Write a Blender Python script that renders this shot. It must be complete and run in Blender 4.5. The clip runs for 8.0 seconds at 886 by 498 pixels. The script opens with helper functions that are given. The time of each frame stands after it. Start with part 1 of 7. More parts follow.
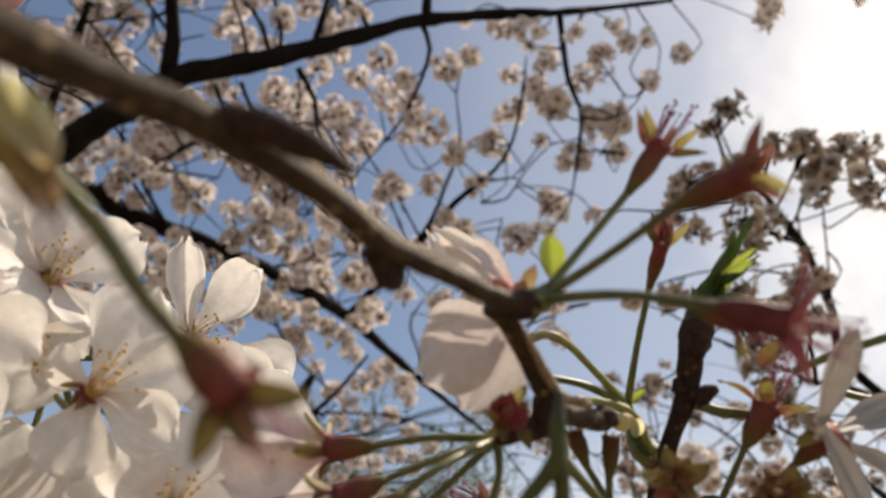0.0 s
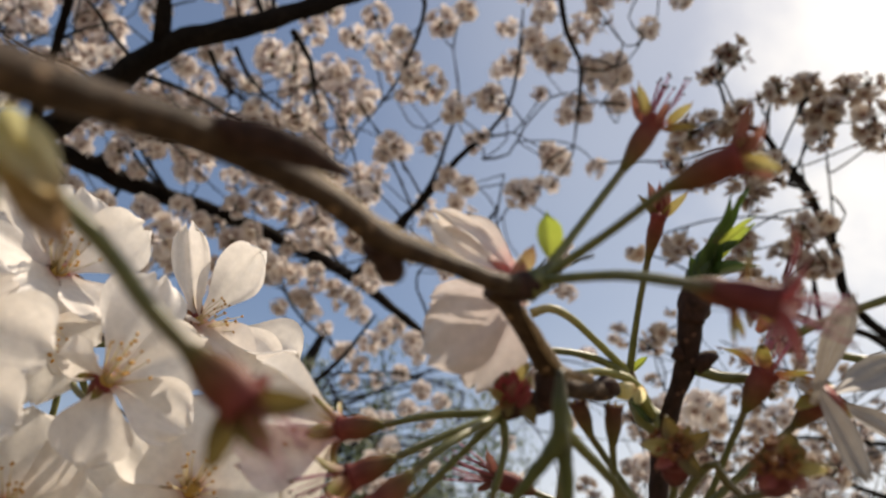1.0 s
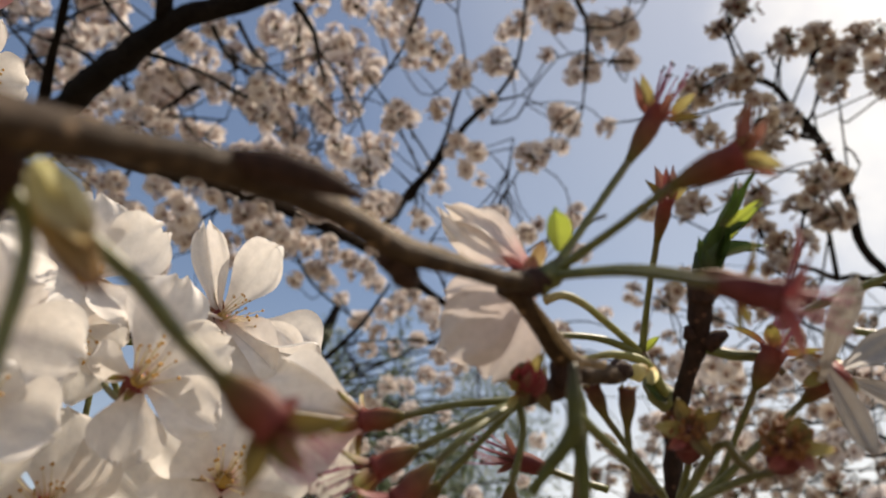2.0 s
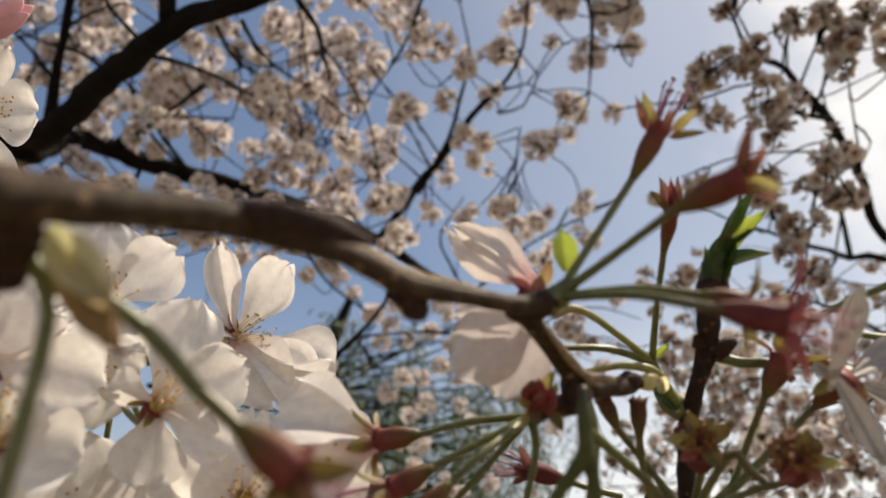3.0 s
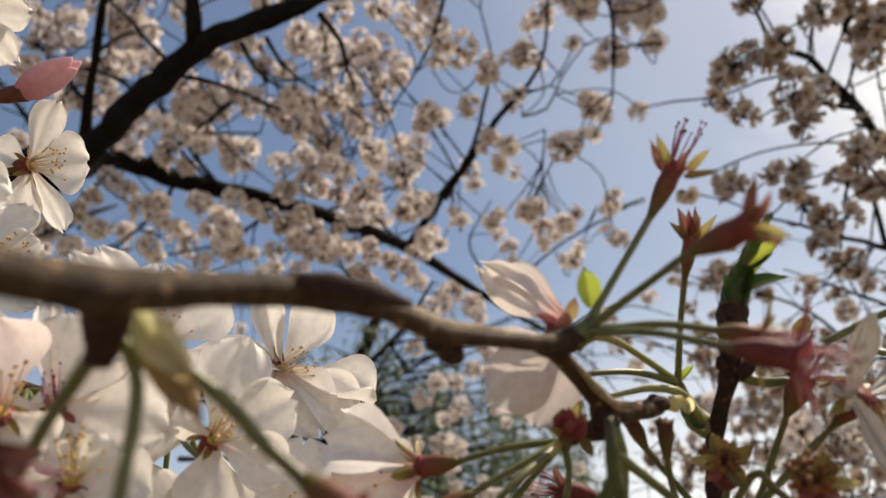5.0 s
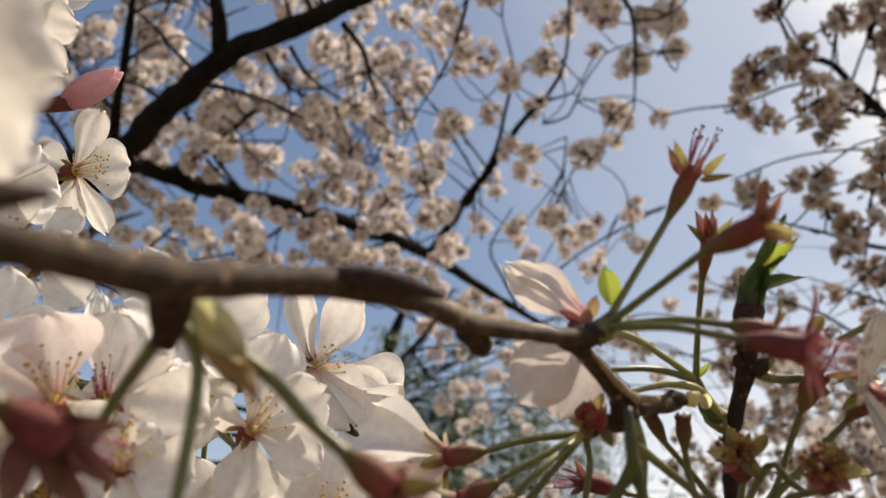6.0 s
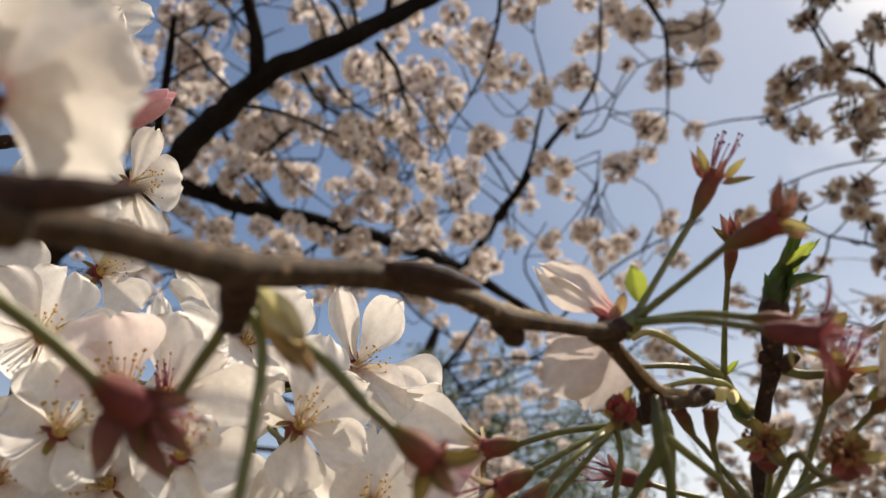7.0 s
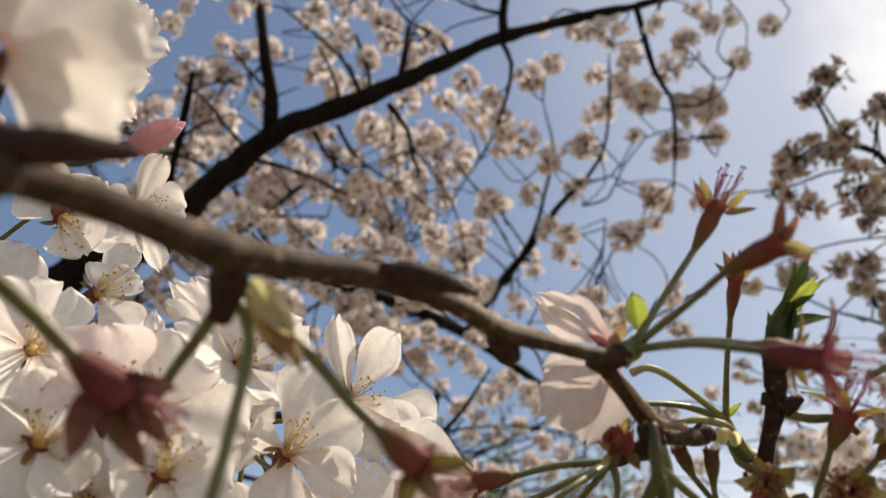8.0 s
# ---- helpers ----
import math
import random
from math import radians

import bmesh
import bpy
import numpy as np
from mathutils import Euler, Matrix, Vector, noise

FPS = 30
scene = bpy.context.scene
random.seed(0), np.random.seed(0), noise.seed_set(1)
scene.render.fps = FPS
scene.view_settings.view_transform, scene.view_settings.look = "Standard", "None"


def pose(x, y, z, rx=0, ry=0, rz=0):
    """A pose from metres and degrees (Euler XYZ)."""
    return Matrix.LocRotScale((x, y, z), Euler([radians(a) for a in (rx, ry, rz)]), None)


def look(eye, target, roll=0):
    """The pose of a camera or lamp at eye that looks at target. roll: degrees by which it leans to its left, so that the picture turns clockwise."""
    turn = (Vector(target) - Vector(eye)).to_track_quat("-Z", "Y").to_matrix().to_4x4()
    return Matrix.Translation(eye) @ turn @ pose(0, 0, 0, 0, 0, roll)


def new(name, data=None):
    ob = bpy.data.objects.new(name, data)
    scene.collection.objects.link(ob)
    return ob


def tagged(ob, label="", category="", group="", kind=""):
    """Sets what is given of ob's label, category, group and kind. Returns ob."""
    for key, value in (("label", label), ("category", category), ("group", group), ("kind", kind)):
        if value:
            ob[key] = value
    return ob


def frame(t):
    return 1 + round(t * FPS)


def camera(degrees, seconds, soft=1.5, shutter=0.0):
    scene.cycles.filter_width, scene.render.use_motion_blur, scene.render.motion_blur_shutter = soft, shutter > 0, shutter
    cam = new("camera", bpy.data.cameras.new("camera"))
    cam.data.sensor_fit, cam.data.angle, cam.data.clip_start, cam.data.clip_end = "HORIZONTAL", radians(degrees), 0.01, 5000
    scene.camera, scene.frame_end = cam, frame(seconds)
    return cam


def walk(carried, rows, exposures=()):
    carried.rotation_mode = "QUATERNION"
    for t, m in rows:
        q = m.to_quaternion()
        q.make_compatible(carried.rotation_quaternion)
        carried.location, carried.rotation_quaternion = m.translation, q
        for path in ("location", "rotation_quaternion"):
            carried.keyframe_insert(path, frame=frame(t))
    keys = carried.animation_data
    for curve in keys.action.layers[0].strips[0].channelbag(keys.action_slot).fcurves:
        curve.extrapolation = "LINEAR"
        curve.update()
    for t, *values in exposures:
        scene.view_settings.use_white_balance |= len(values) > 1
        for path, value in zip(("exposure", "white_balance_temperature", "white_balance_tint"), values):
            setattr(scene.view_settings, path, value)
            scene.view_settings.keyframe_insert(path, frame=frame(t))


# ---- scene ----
cam = camera(60.0, 8.0, soft=1.2)
PATH = [
    (0.0, pose(-0.00030, -0.00006, 1.59940, 125.229, -3.996, -0.078)),
    (0.5, pose(-0.00013, -0.00135, 1.60025, 123.551, -3.245, 0.499)),
    (1.0, pose(0.00026, -0.00384, 1.60180, 121.895, -2.350, 1.382)),
    (1.5, pose(0.00017, -0.00684, 1.60286, 120.309, -1.595, 2.407)),
    (3.0, pose(0.00111, -0.01326, 1.60839, 118.370, 0.391, 4.965)),
    (3.5, pose(0.00110, -0.01562, 1.60917, 118.397, 0.722, 5.567)),
    (4.0, pose(0.00142, -0.01815, 1.60952, 118.417, 0.995, 6.334)),
    (4.5, pose(0.00210, -0.02130, 1.61050, 118.446, 1.313, 7.228)),
    (6.0, pose(0.00146, -0.03017, 1.60520, 119.173, 0.385, 9.203)),
    (6.5, pose(0.00157, -0.03374, 1.60148, 119.645, 0.010, 10.287)),
    (7.0, pose(0.00213, -0.03686, 1.59829, 120.383, -0.428, 11.650)),
    (7.5, pose(0.00226, -0.03736, 1.59595, 121.838, -1.039, 12.360)),
    (8.0, pose(0.00229, -0.03100, 1.59208, 125.285, -2.489, 10.758)),
]
walk(cam, PATH, [(0.0, 0.30, 7480.0, 10.5), (3.5, 0.30, 7480.0, 10.5), (6.0, 0.39, 7480.0, 10.5), (8.0, 0.41, 7480.0, 10.5)])
cam.data.dof.use_dof = True
cam.data.dof.focus_distance = 0.217
cam.data.dof.aperture_fstop = 18.0

# ---- world and sun ----
SUN_ELEVATION, SUN_AZIMUTH = 58.0, 58.0   # azimuth from ahead (+y) to the right
world = bpy.data.worlds.new("sky")
scene.world = world
world.use_nodes = True
wn, wl = world.node_tree.nodes, world.node_tree.links
sky = wn.new("ShaderNodeTexSky")
sky.sky_type = "NISHITA"
sky.sun_disc = False
sky.sun_elevation = radians(SUN_ELEVATION)
sky.sun_rotation = radians(SUN_AZIMUTH)
sky.dust_density = 1.1
sky.ozone_density = 2.6
wn["Background"].inputs["Strength"].default_value = 0.098
# white cloud and haze thickening towards the sun's side, with a soft broken edge
CLOUD_AZIMUTH, CLOUD_ELEVATION = radians(47.0), radians(34.0)
direction = wn.new("ShaderNodeTexCoord")
cloud = wn.new("ShaderNodeTexNoise")
cloud.inputs["Scale"].default_value = 2.6
cloud.inputs["Detail"].default_value = 7.0
cloud.inputs["Roughness"].default_value = 0.55
toward = wn.new("ShaderNodeVectorMath")
toward.operation = "DOT_PRODUCT"
toward.inputs[1].default_value = (math.cos(CLOUD_ELEVATION) * math.sin(CLOUD_AZIMUTH), math.cos(CLOUD_ELEVATION) * math.cos(CLOUD_AZIMUTH), math.sin(CLOUD_ELEVATION))
amount = wn.new("ShaderNodeMath")
amount.operation = "MULTIPLY_ADD"
amount.inputs[1].default_value = 0.16
scaled = wn.new("ShaderNodeMapRange")
scaled.interpolation_type = "SMOOTHSTEP"
scaled.inputs["From Min"].default_value, scaled.inputs["From Max"].default_value = 0.994, 1.070
scaled.inputs["To Max"].default_value = 1.0
cmix = wn.new("ShaderNodeMixRGB")
cmix.inputs["Color2"].default_value = (10.3, 10.45, 10.7, 1)
wl.new(direction.outputs["Generated"], cloud.inputs["Vector"])
wl.new(direction.outputs["Generated"], toward.inputs[0])
wl.new(cloud.outputs["Fac"], amount.inputs[0])
wl.new(toward.outputs["Value"], amount.inputs[2])
wl.new(amount.outputs["Value"], scaled.inputs["Value"])
wl.new(scaled.outputs["Result"], cmix.inputs["Fac"])
clear = wn.new("ShaderNodeMixRGB")   # clear spring air, a little less violet
clear.blend_type = "MULTIPLY"
clear.inputs["Fac"].default_value = 1.0
clear.inputs["Color2"].default_value = (0.99, 1.0, 1.02, 1)
wl.new(sky.outputs["Color"], clear.inputs["Color1"])
veil = wn.new("ShaderNodeMapRange")   # thin bright veil round the cloud
veil.interpolation_type = "SMOOTHSTEP"
veil.inputs["From Min"].default_value, veil.inputs["From Max"].default_value = 0.72, 1.02
veil.inputs["To Max"].default_value = 0.24
vmix = wn.new("ShaderNodeMixRGB")
vmix.inputs["Color2"].default_value = (7.2, 7.7, 8.4, 1)
wl.new(amount.outputs["Value"], veil.inputs["Value"])
wl.new(veil.outputs["Result"], vmix.inputs["Fac"])
wl.new(clear.outputs["Color"], vmix.inputs["Color1"])
wl.new(vmix.outputs["Color"], cmix.inputs["Color1"])
# pale haze low over the ground
split = wn.new("ShaderNodeSeparateXYZ")
low = wn.new("ShaderNodeMapRange")
low.interpolation_type = "SMOOTHSTEP"
low.inputs["From Min"].default_value, low.inputs["From Max"].default_value = 0.48, 0.05
low.inputs["To Max"].default_value = 1.0
hmix = wn.new("ShaderNodeMixRGB")
hmix.inputs["Color2"].default_value = (8.8, 9.2, 9.8, 1)
wl.new(direction.outputs["Generated"], split.inputs["Vector"])
wl.new(split.outputs["Z"], low.inputs["Value"])
sunward = wn.new("ShaderNodeMapRange")   # the haze thickens towards the sun's side
sunward.interpolation_type = "SMOOTHSTEP"
sunward.inputs["From Min"].default_value, sunward.inputs["From Max"].default_value = -0.15, 0.20
sunward.inputs["To Min"].default_value = 0.25
thick = wn.new("ShaderNodeMath")
thick.operation = "MULTIPLY"
wl.new(split.outputs["X"], sunward.inputs["Value"])
wl.new(low.outputs["Result"], thick.inputs[0])
wl.new(sunward.outputs["Result"], thick.inputs[1])
wl.new(thick.outputs["Value"], hmix.inputs["Fac"])
wl.new(cmix.outputs["Color"], hmix.inputs["Color1"])
wl.new(hmix.outputs["Color"], wn["Background"].inputs["Color"])

sun_data = bpy.data.lights.new("sun", "SUN")
sun_data.energy, sun_data.angle, sun_data.color = 5.0, radians(0.6), (1.0, 0.93, 0.84)
sun = new("sun", sun_data)
se, sa = radians(SUN_ELEVATION), radians(SUN_AZIMUTH)
sun.matrix_world = look((30 * math.cos(se) * math.sin(sa), 30 * math.cos(se) * math.cos(sa), 1.6 + 30 * math.sin(se)), (0, 0, 1.6))


# ---- materials ----
def material(name, rough=0.6, spec=0.3):
    m = bpy.data.materials.new(name)
    m.use_nodes = True
    b = m.node_tree.nodes["Principled BSDF"]
    b.inputs["Roughness"].default_value = rough
    b.inputs["Specular IOR Level"].default_value = spec
    return m, m.node_tree.nodes, m.node_tree.links, b


def ramp(nodes, stops):
    node = nodes.new("ShaderNodeValToRGB")
    r = node.color_ramp
    while len(r.elements) < len(stops):
        r.elements.new(0.5)
    for e, (p, c) in zip(r.elements, stops):
        e.position, e.color = p, (*c, 1)
    return node


def noise_tex(nodes, links, scale, detail=4.0, rough=0.55, coord="Object"):
    tc = nodes.new("ShaderNodeTexCoord")
    n = nodes.new("ShaderNodeTexNoise")
    n.inputs["Scale"].default_value, n.inputs["Detail"].default_value, n.inputs["Roughness"].default_value = scale, detail, rough
    links.new(tc.outputs[coord], n.inputs["Vector"])
    return n


def add_bump(nodes, links, shader, source, distance, strength=0.6):
    b = nodes.new("ShaderNodeBump")
    b.inputs["Distance"].default_value, b.inputs["Strength"].default_value = distance, strength
    links.new(source, b.inputs["Height"])
    links.new(b.outputs["Normal"], shader.inputs["Normal"])


def mixed(nodes, links, a, b, fac, kind="MIX"):
    m = nodes.new("ShaderNodeMixRGB")
    m.blend_type = kind
    for socket, v in (("Color1", a), ("Color2", b), ("Fac", fac)):
        if isinstance(v, (tuple, float, int)):
            m.inputs[socket].default_value = (*v, 1) if isinstance(v, tuple) else v
        else:
            links.new(v, m.inputs[socket])
    return m.outputs["Color"]


def bark_material(name, dark, light, scale, bump, spots=0.0, rough=0.75, spec=0.25):
    m, n, l, b = material(name, rough, spec)
    big = noise_tex(n, l, scale, 5)
    fine = noise_tex(n, l, scale * 9, 4)
    r = ramp(n, [(0.30, dark), (0.55, tuple((x + y) / 2 for x, y in zip(dark, light))), (0.75, light)])
    l.new(big.outputs["Fac"], r.inputs["Fac"])
    g = ramp(n, [(0.35, (0.55, 0.52, 0.50)), (0.7, (1.15, 1.12, 1.08))])
    l.new(fine.outputs["Fac"], g.inputs["Fac"])
    c = mixed(n, l, r.outputs["Color"], g.outputs["Color"], 1.0, "MULTIPLY")
    if spots:   # pale raised pores of young cherry bark
        tc = n.new("ShaderNodeTexCoord")
        vo = n.new("ShaderNodeTexVoronoi")
        vo.inputs["Scale"].default_value = spots
        l.new(tc.outputs["Object"], vo.inputs["Vector"])
        sr = ramp(n, [(0.14, (1, 1, 1)), (0.24, (0, 0, 0))])
        l.new(vo.outputs["Distance"], sr.inputs["Fac"])
        c = mixed(n, l, c, tuple(min(1.0, x * 1.7) for x in light), sr.outputs["Color"])
    l.new(c, b.inputs["Base Color"])
    add_bump(n, l, b, fine.outputs["Fac"], bump, 0.7)
    return m


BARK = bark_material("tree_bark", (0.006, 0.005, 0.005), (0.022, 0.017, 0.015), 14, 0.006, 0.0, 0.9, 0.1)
TWIG_BARK = bark_material("twig_bark", (0.034, 0.021, 0.013), (0.125, 0.080, 0.048), 420, 0.0003, 330.0, 0.6, 0.12)
BUD_BARK = bark_material("bud_scale", (0.022, 0.010, 0.008), (0.085, 0.04, 0.028), 900, 0.0002)
# pale bark, brightened in colour for the sunlit edges of the twig
LIT_PALE_BARK = bark_material("lit_pale_bark", (0.22, 0.16, 0.10), (0.50, 0.40, 0.28), 500, 0.0003)
SHOOT_BARK = bark_material("shoot_bark", (0.018, 0.008, 0.006), (0.062, 0.030, 0.021), 600, 0.0003, 420.0)


def soft_material(name, stops, through_share, rough=0.55, veins=0.0, spec=0.3, attribute=True, grain=500.0, tint=(0.9, 0.9, 0.9)):
    """Thin living tissue: colour along the part, a little mottling, and light coming through."""
    m, n, l, b = material(name, rough, spec)
    a = n.new("ShaderNodeAttribute")
    a.attribute_name = "along"
    r = ramp(n, stops)
    l.new(a.outputs["Fac"], r.inputs["Fac"])
    mott = noise_tex(n, l, grain, 4)
    mr = ramp(n, [(0.3, tint), (0.7, (1.06, 1.06, 1.06))])
    l.new(mott.outputs["Fac"], mr.inputs["Fac"])
    info = n.new("ShaderNodeObjectInfo")
    ir = ramp(n, [(0.0, (0.92, 0.90, 0.90)), (1.0, (1.04, 1.04, 1.03))])
    l.new(info.outputs["Random"], ir.inputs["Fac"])
    c = mixed(n, l, r.outputs["Color"], mr.outputs["Color"], 1.0, "MULTIPLY")
    c = mixed(n, l, c, ir.outputs["Color"], 1.0, "MULTIPLY")
    l.new(c, b.inputs["Base Color"])
    if veins:
        w = n.new("ShaderNodeAttribute")
        w.attribute_name = "across"
        wv = n.new("ShaderNodeTexWave")
        wv.inputs["Scale"].default_value, wv.inputs["Distortion"].default_value, wv.inputs["Detail"].default_value = 3.4, 3.0, 3.0
        comb = n.new("ShaderNodeCombineXYZ")
        l.new(w.outputs["Fac"], comb.inputs["X"])
        l.new(a.outputs["Fac"], comb.inputs["Y"])
        l.new(comb.outputs["Vector"], wv.inputs["Vector"])
        add_bump(n, l, b, wv.outputs["Fac"], veins, 0.11)
    if through_share:
        t = n.new("ShaderNodeBsdfTranslucent")
        l.new(c, t.inputs["Color"])
        s = n.new("ShaderNodeMixShader")
        s.inputs["Fac"].default_value = through_share
        l.new(b.outputs["BSDF"], s.inputs[1])
        l.new(t.outputs["BSDF"], s.inputs[2])
        l.new(s.outputs["Shader"], n["Material Output"].inputs["Surface"])
    return m


PETAL = soft_material("petal", [(0.0, (0.70, 0.46, 0.40)), (0.08, (0.80, 0.71, 0.64)), (0.35, (0.84, 0.80, 0.755)), (1.0, (0.85, 0.82, 0.785))], 0.37, 0.55, 0.00018, 0.2)
# greyer copy of the petal, its colour standing in for shade
SHADED_PETAL = soft_material("shaded_petal", [(0.0, (0.62, 0.40, 0.38)), (0.12, (0.68, 0.60, 0.58)), (1.0, (0.70, 0.65, 0.63))], 0.36, 0.55, 0.00016, 0.2)
BLUSH_PETAL = soft_material("blush_petal", [(0.0, (0.72, 0.44, 0.42)), (0.4, (0.84, 0.74, 0.71)), (1.0, (0.85, 0.74, 0.725))], 0.42, 0.55, 0.00016, 0.2)
# grey of fading petals, deepened in colour for the shade they hang in
SHADED_FADED_PETAL = soft_material("shaded_faded_petal", [(0.0, (0.34, 0.30, 0.27)), (1.0, (0.42, 0.395, 0.37))], 0.18, 0.6, 0.0002, 0.2)
BUD_PETAL = soft_material("bud_petal", [(0.0, (0.62, 0.24, 0.30)), (0.5, (0.76, 0.40, 0.46)), (1.0, (0.82, 0.52, 0.56))], 0.35, 0.5, 0.0002, 0.25)
FAR_PETAL = soft_material("far_petal", [(0.0, (0.36, 0.22, 0.18)), (0.32, (0.75, 0.67, 0.62)), (1.0, (0.88, 0.84, 0.845))], 0.31, 0.6, 0.0, 0.2, grain=60.0)
PEDICEL = soft_material("pedicel", [(0.0, (0.16, 0.17, 0.05)), (0.7, (0.135, 0.135, 0.04)), (1.0, (0.14, 0.09, 0.04))], 0.10, 0.42, 0, 0.5, tint=(0.66, 0.70, 0.66))
CALYX = soft_material("calyx", [(0.0, (0.13, 0.12, 0.03)), (0.3, (0.17, 0.085, 0.035)), (0.7, (0.20, 0.055, 0.038)), (1.0, (0.24, 0.05, 0.045))], 0.10, 0.6, 0, 0.2, tint=(0.72, 0.72, 0.72))
RED_CALYX = soft_material("red_calyx", [(0.0, (0.14, 0.085, 0.038)), (0.2, (0.15, 0.042, 0.036)), (0.6, (0.15, 0.034, 0.036)), (1.0, (0.19, 0.05, 0.052))], 0.10, 0.65, 0, 0.15, tint=(0.72, 0.72, 0.72))
BUD_CALYX = soft_material("bud_calyx", [(0.0, (0.15, 0.045, 0.032)), (1.0, (0.16, 0.05, 0.035))], 0.10, 0.6, 0, 0.2, tint=(0.7, 0.7, 0.7))
OLD_CALYX = soft_material("old_calyx", [(0.0, (0.15, 0.14, 0.04)), (0.5, (0.13, 0.075, 0.035)), (1.0, (0.12, 0.045, 0.032))], 0.10, 0.6, 0, 0.2, tint=(0.7, 0.7, 0.7))
SEPAL = soft_material("sepal", [(0.0, (0.22, 0.06, 0.045)), (0.35, (0.23, 0.13, 0.045)), (0.7, (0.26, 0.23, 0.06)), (1.0, (0.28, 0.14, 0.08))], 0.32, 0.5, 0, 0.3)
RED_SEPAL = soft_material("red_sepal", [(0.0, (0.22, 0.042, 0.045)), (0.5, (0.28, 0.075, 0.075)), (1.0, (0.36, 0.15, 0.12))], 0.28, 0.5, 0, 0.3)
# lit copy of the pedicel: sunlight on the stalks put into a paler green
LIT_PEDICEL = soft_material("lit_pedicel", [(0.0, (0.27, 0.28, 0.085)), (0.6, (0.36, 0.35, 0.13)), (1.0, (0.40, 0.33, 0.17))], 0.16, 0.5, 0, 0.3, tint=(0.7, 0.72, 0.66))
YELLOW_SEPAL = soft_material("yellow_sepal", [(0.0, (0.24, 0.08, 0.05)), (0.22, (0.34, 0.27, 0.09)), (0.8, (0.44, 0.39, 0.17)), (1.0, (0.42, 0.22, 0.16))], 0.36, 0.5, 0, 0.3)
PINK_SEPAL = soft_material("pink_sepal", [(0.0, (0.19, 0.055, 0.04)), (0.4, (0.29, 0.115, 0.09)), (1.0, (0.42, 0.23, 0.18))], 0.24, 0.5, 0, 0.3)
GREEN_STALK = soft_material("green_stalk", [(0.0, (0.055, 0.045, 0.02)), (0.3, (0.075, 0.085, 0.022)), (1.0, (0.10, 0.115, 0.03))], 0.08, 0.5, 0, 0.35, tint=(0.7, 0.7, 0.7))
CRIMSON = soft_material("crimson_scale", [(0.0, (0.20, 0.035, 0.04)), (0.5, (0.30, 0.045, 0.06)), (1.0, (0.36, 0.08, 0.085))], 0.22, 0.5, 0, 0.3)
DUSKY_SEPAL = soft_material("dusky_sepal", [(0.0, (0.11, 0.040, 0.035)), (0.5, (0.16, 0.062, 0.055)), (1.0, (0.22, 0.12, 0.085))], 0.12, 0.55, 0, 0.25)
OLIVE_SEPAL = soft_material("olive_sepal", [(0.0, (0.16, 0.06, 0.035)), (0.35, (0.15, 0.11, 0.035)), (1.0, (0.16, 0.12, 0.04))], 0.22, 0.55, 0, 0.3)
LATE_PETAL = soft_material("late_petal", [(0.0, (0.74, 0.26, 0.26)), (0.14, (0.80, 0.52, 0.50)), (0.36, (0.82, 0.72, 0.68)), (1.0, (0.82, 0.77, 0.72))], 0.34, 0.55, 0.00016, 0.2)
# far petal darkened, most at its root: backlit shade put into the colour
BACKLIT_PETAL = soft_material("backlit_petal", [(0.0, (0.30, 0.17, 0.13)), (0.45, (0.48, 0.40, 0.34)), (1.0, (0.72, 0.66, 0.61))], 0.15, 0.6, 0.0, 0.2, grain=60.0)
BROWN_TIP = soft_material("brown_tip", [(0.0, (0.22, 0.085, 0.03)), (1.0, (0.30, 0.13, 0.045))], 0.1, 0.6)
DOWN = soft_material("down", [(0.0, (0.36, 0.40, 0.16)), (1.0, (0.50, 0.52, 0.28))], 0.3, 0.6)   # fine pale hair on the flower stalks
FILAMENT = soft_material("filament", [(0.0, (0.64, 0.42, 0.13)), (0.30, (0.82, 0.70, 0.42)), (1.0, (0.86, 0.82, 0.68))], 0.3, 0.5)
PINK_FILAMENT = soft_material("pink_filament", [(0.0, (0.34, 0.10, 0.08)), (0.4, (0.44, 0.14, 0.20)), (1.0, (0.52, 0.20, 0.32))], 0.3, 0.5)
ANTHER = soft_material("anther", [(0.0, (0.52, 0.28, 0.07)), (1.0, (0.60, 0.34, 0.09))], 0.1, 0.6)
DRY_ANTHER = soft_material("dry_anther", [(0.0, (0.10, 0.04, 0.04)), (1.0, (0.14, 0.06, 0.05))], 0.0, 0.6)
LEAF = soft_material("leaf", [(0.0, (0.05, 0.045, 0.02)), (0.25, (0.04, 0.07, 0.016)), (0.6, (0.055, 0.105, 0.022)), (1.0, (0.09, 0.15, 0.03))], 0.20, 0.4, 0.0004, 0.45, tint=(0.7, 0.7, 0.7))
YOUNG_LEAF = soft_material("young_leaf", [(0.0, (0.30, 0.34, 0.06)), (1.0, (0.42, 0.52, 0.08))], 0.5, 0.4, 0.0002, 0.4)
BRACT = soft_material("bract", [(0.0, (0.62, 0.57, 0.26)), (0.35, (0.46, 0.33, 0.16)), (1.0, (0.24, 0.13, 0.07))], 0.4, 0.5, 0.0002, 0.3)
PALE_BRACT = soft_material("pale_bract", [(0.0, (0.70, 0.68, 0.34)), (0.6, (0.80, 0.74, 0.46)), (1.0, (0.50, 0.36, 0.18))], 0.62, 0.5, 0.0002, 0.3)
CENTRE = soft_material("flower_centre", [(0.0, (0.58, 0.36, 0.09)), (1.0, (0.62, 0.46, 0.16))], 0.15, 0.6)
FAR_LEAF = soft_material("far_leaf", [(0.0, (0.07, 0.105, 0.045)), (1.0, (0.11, 0.155, 0.06))], 0.3, 0.5, grain=8.0)

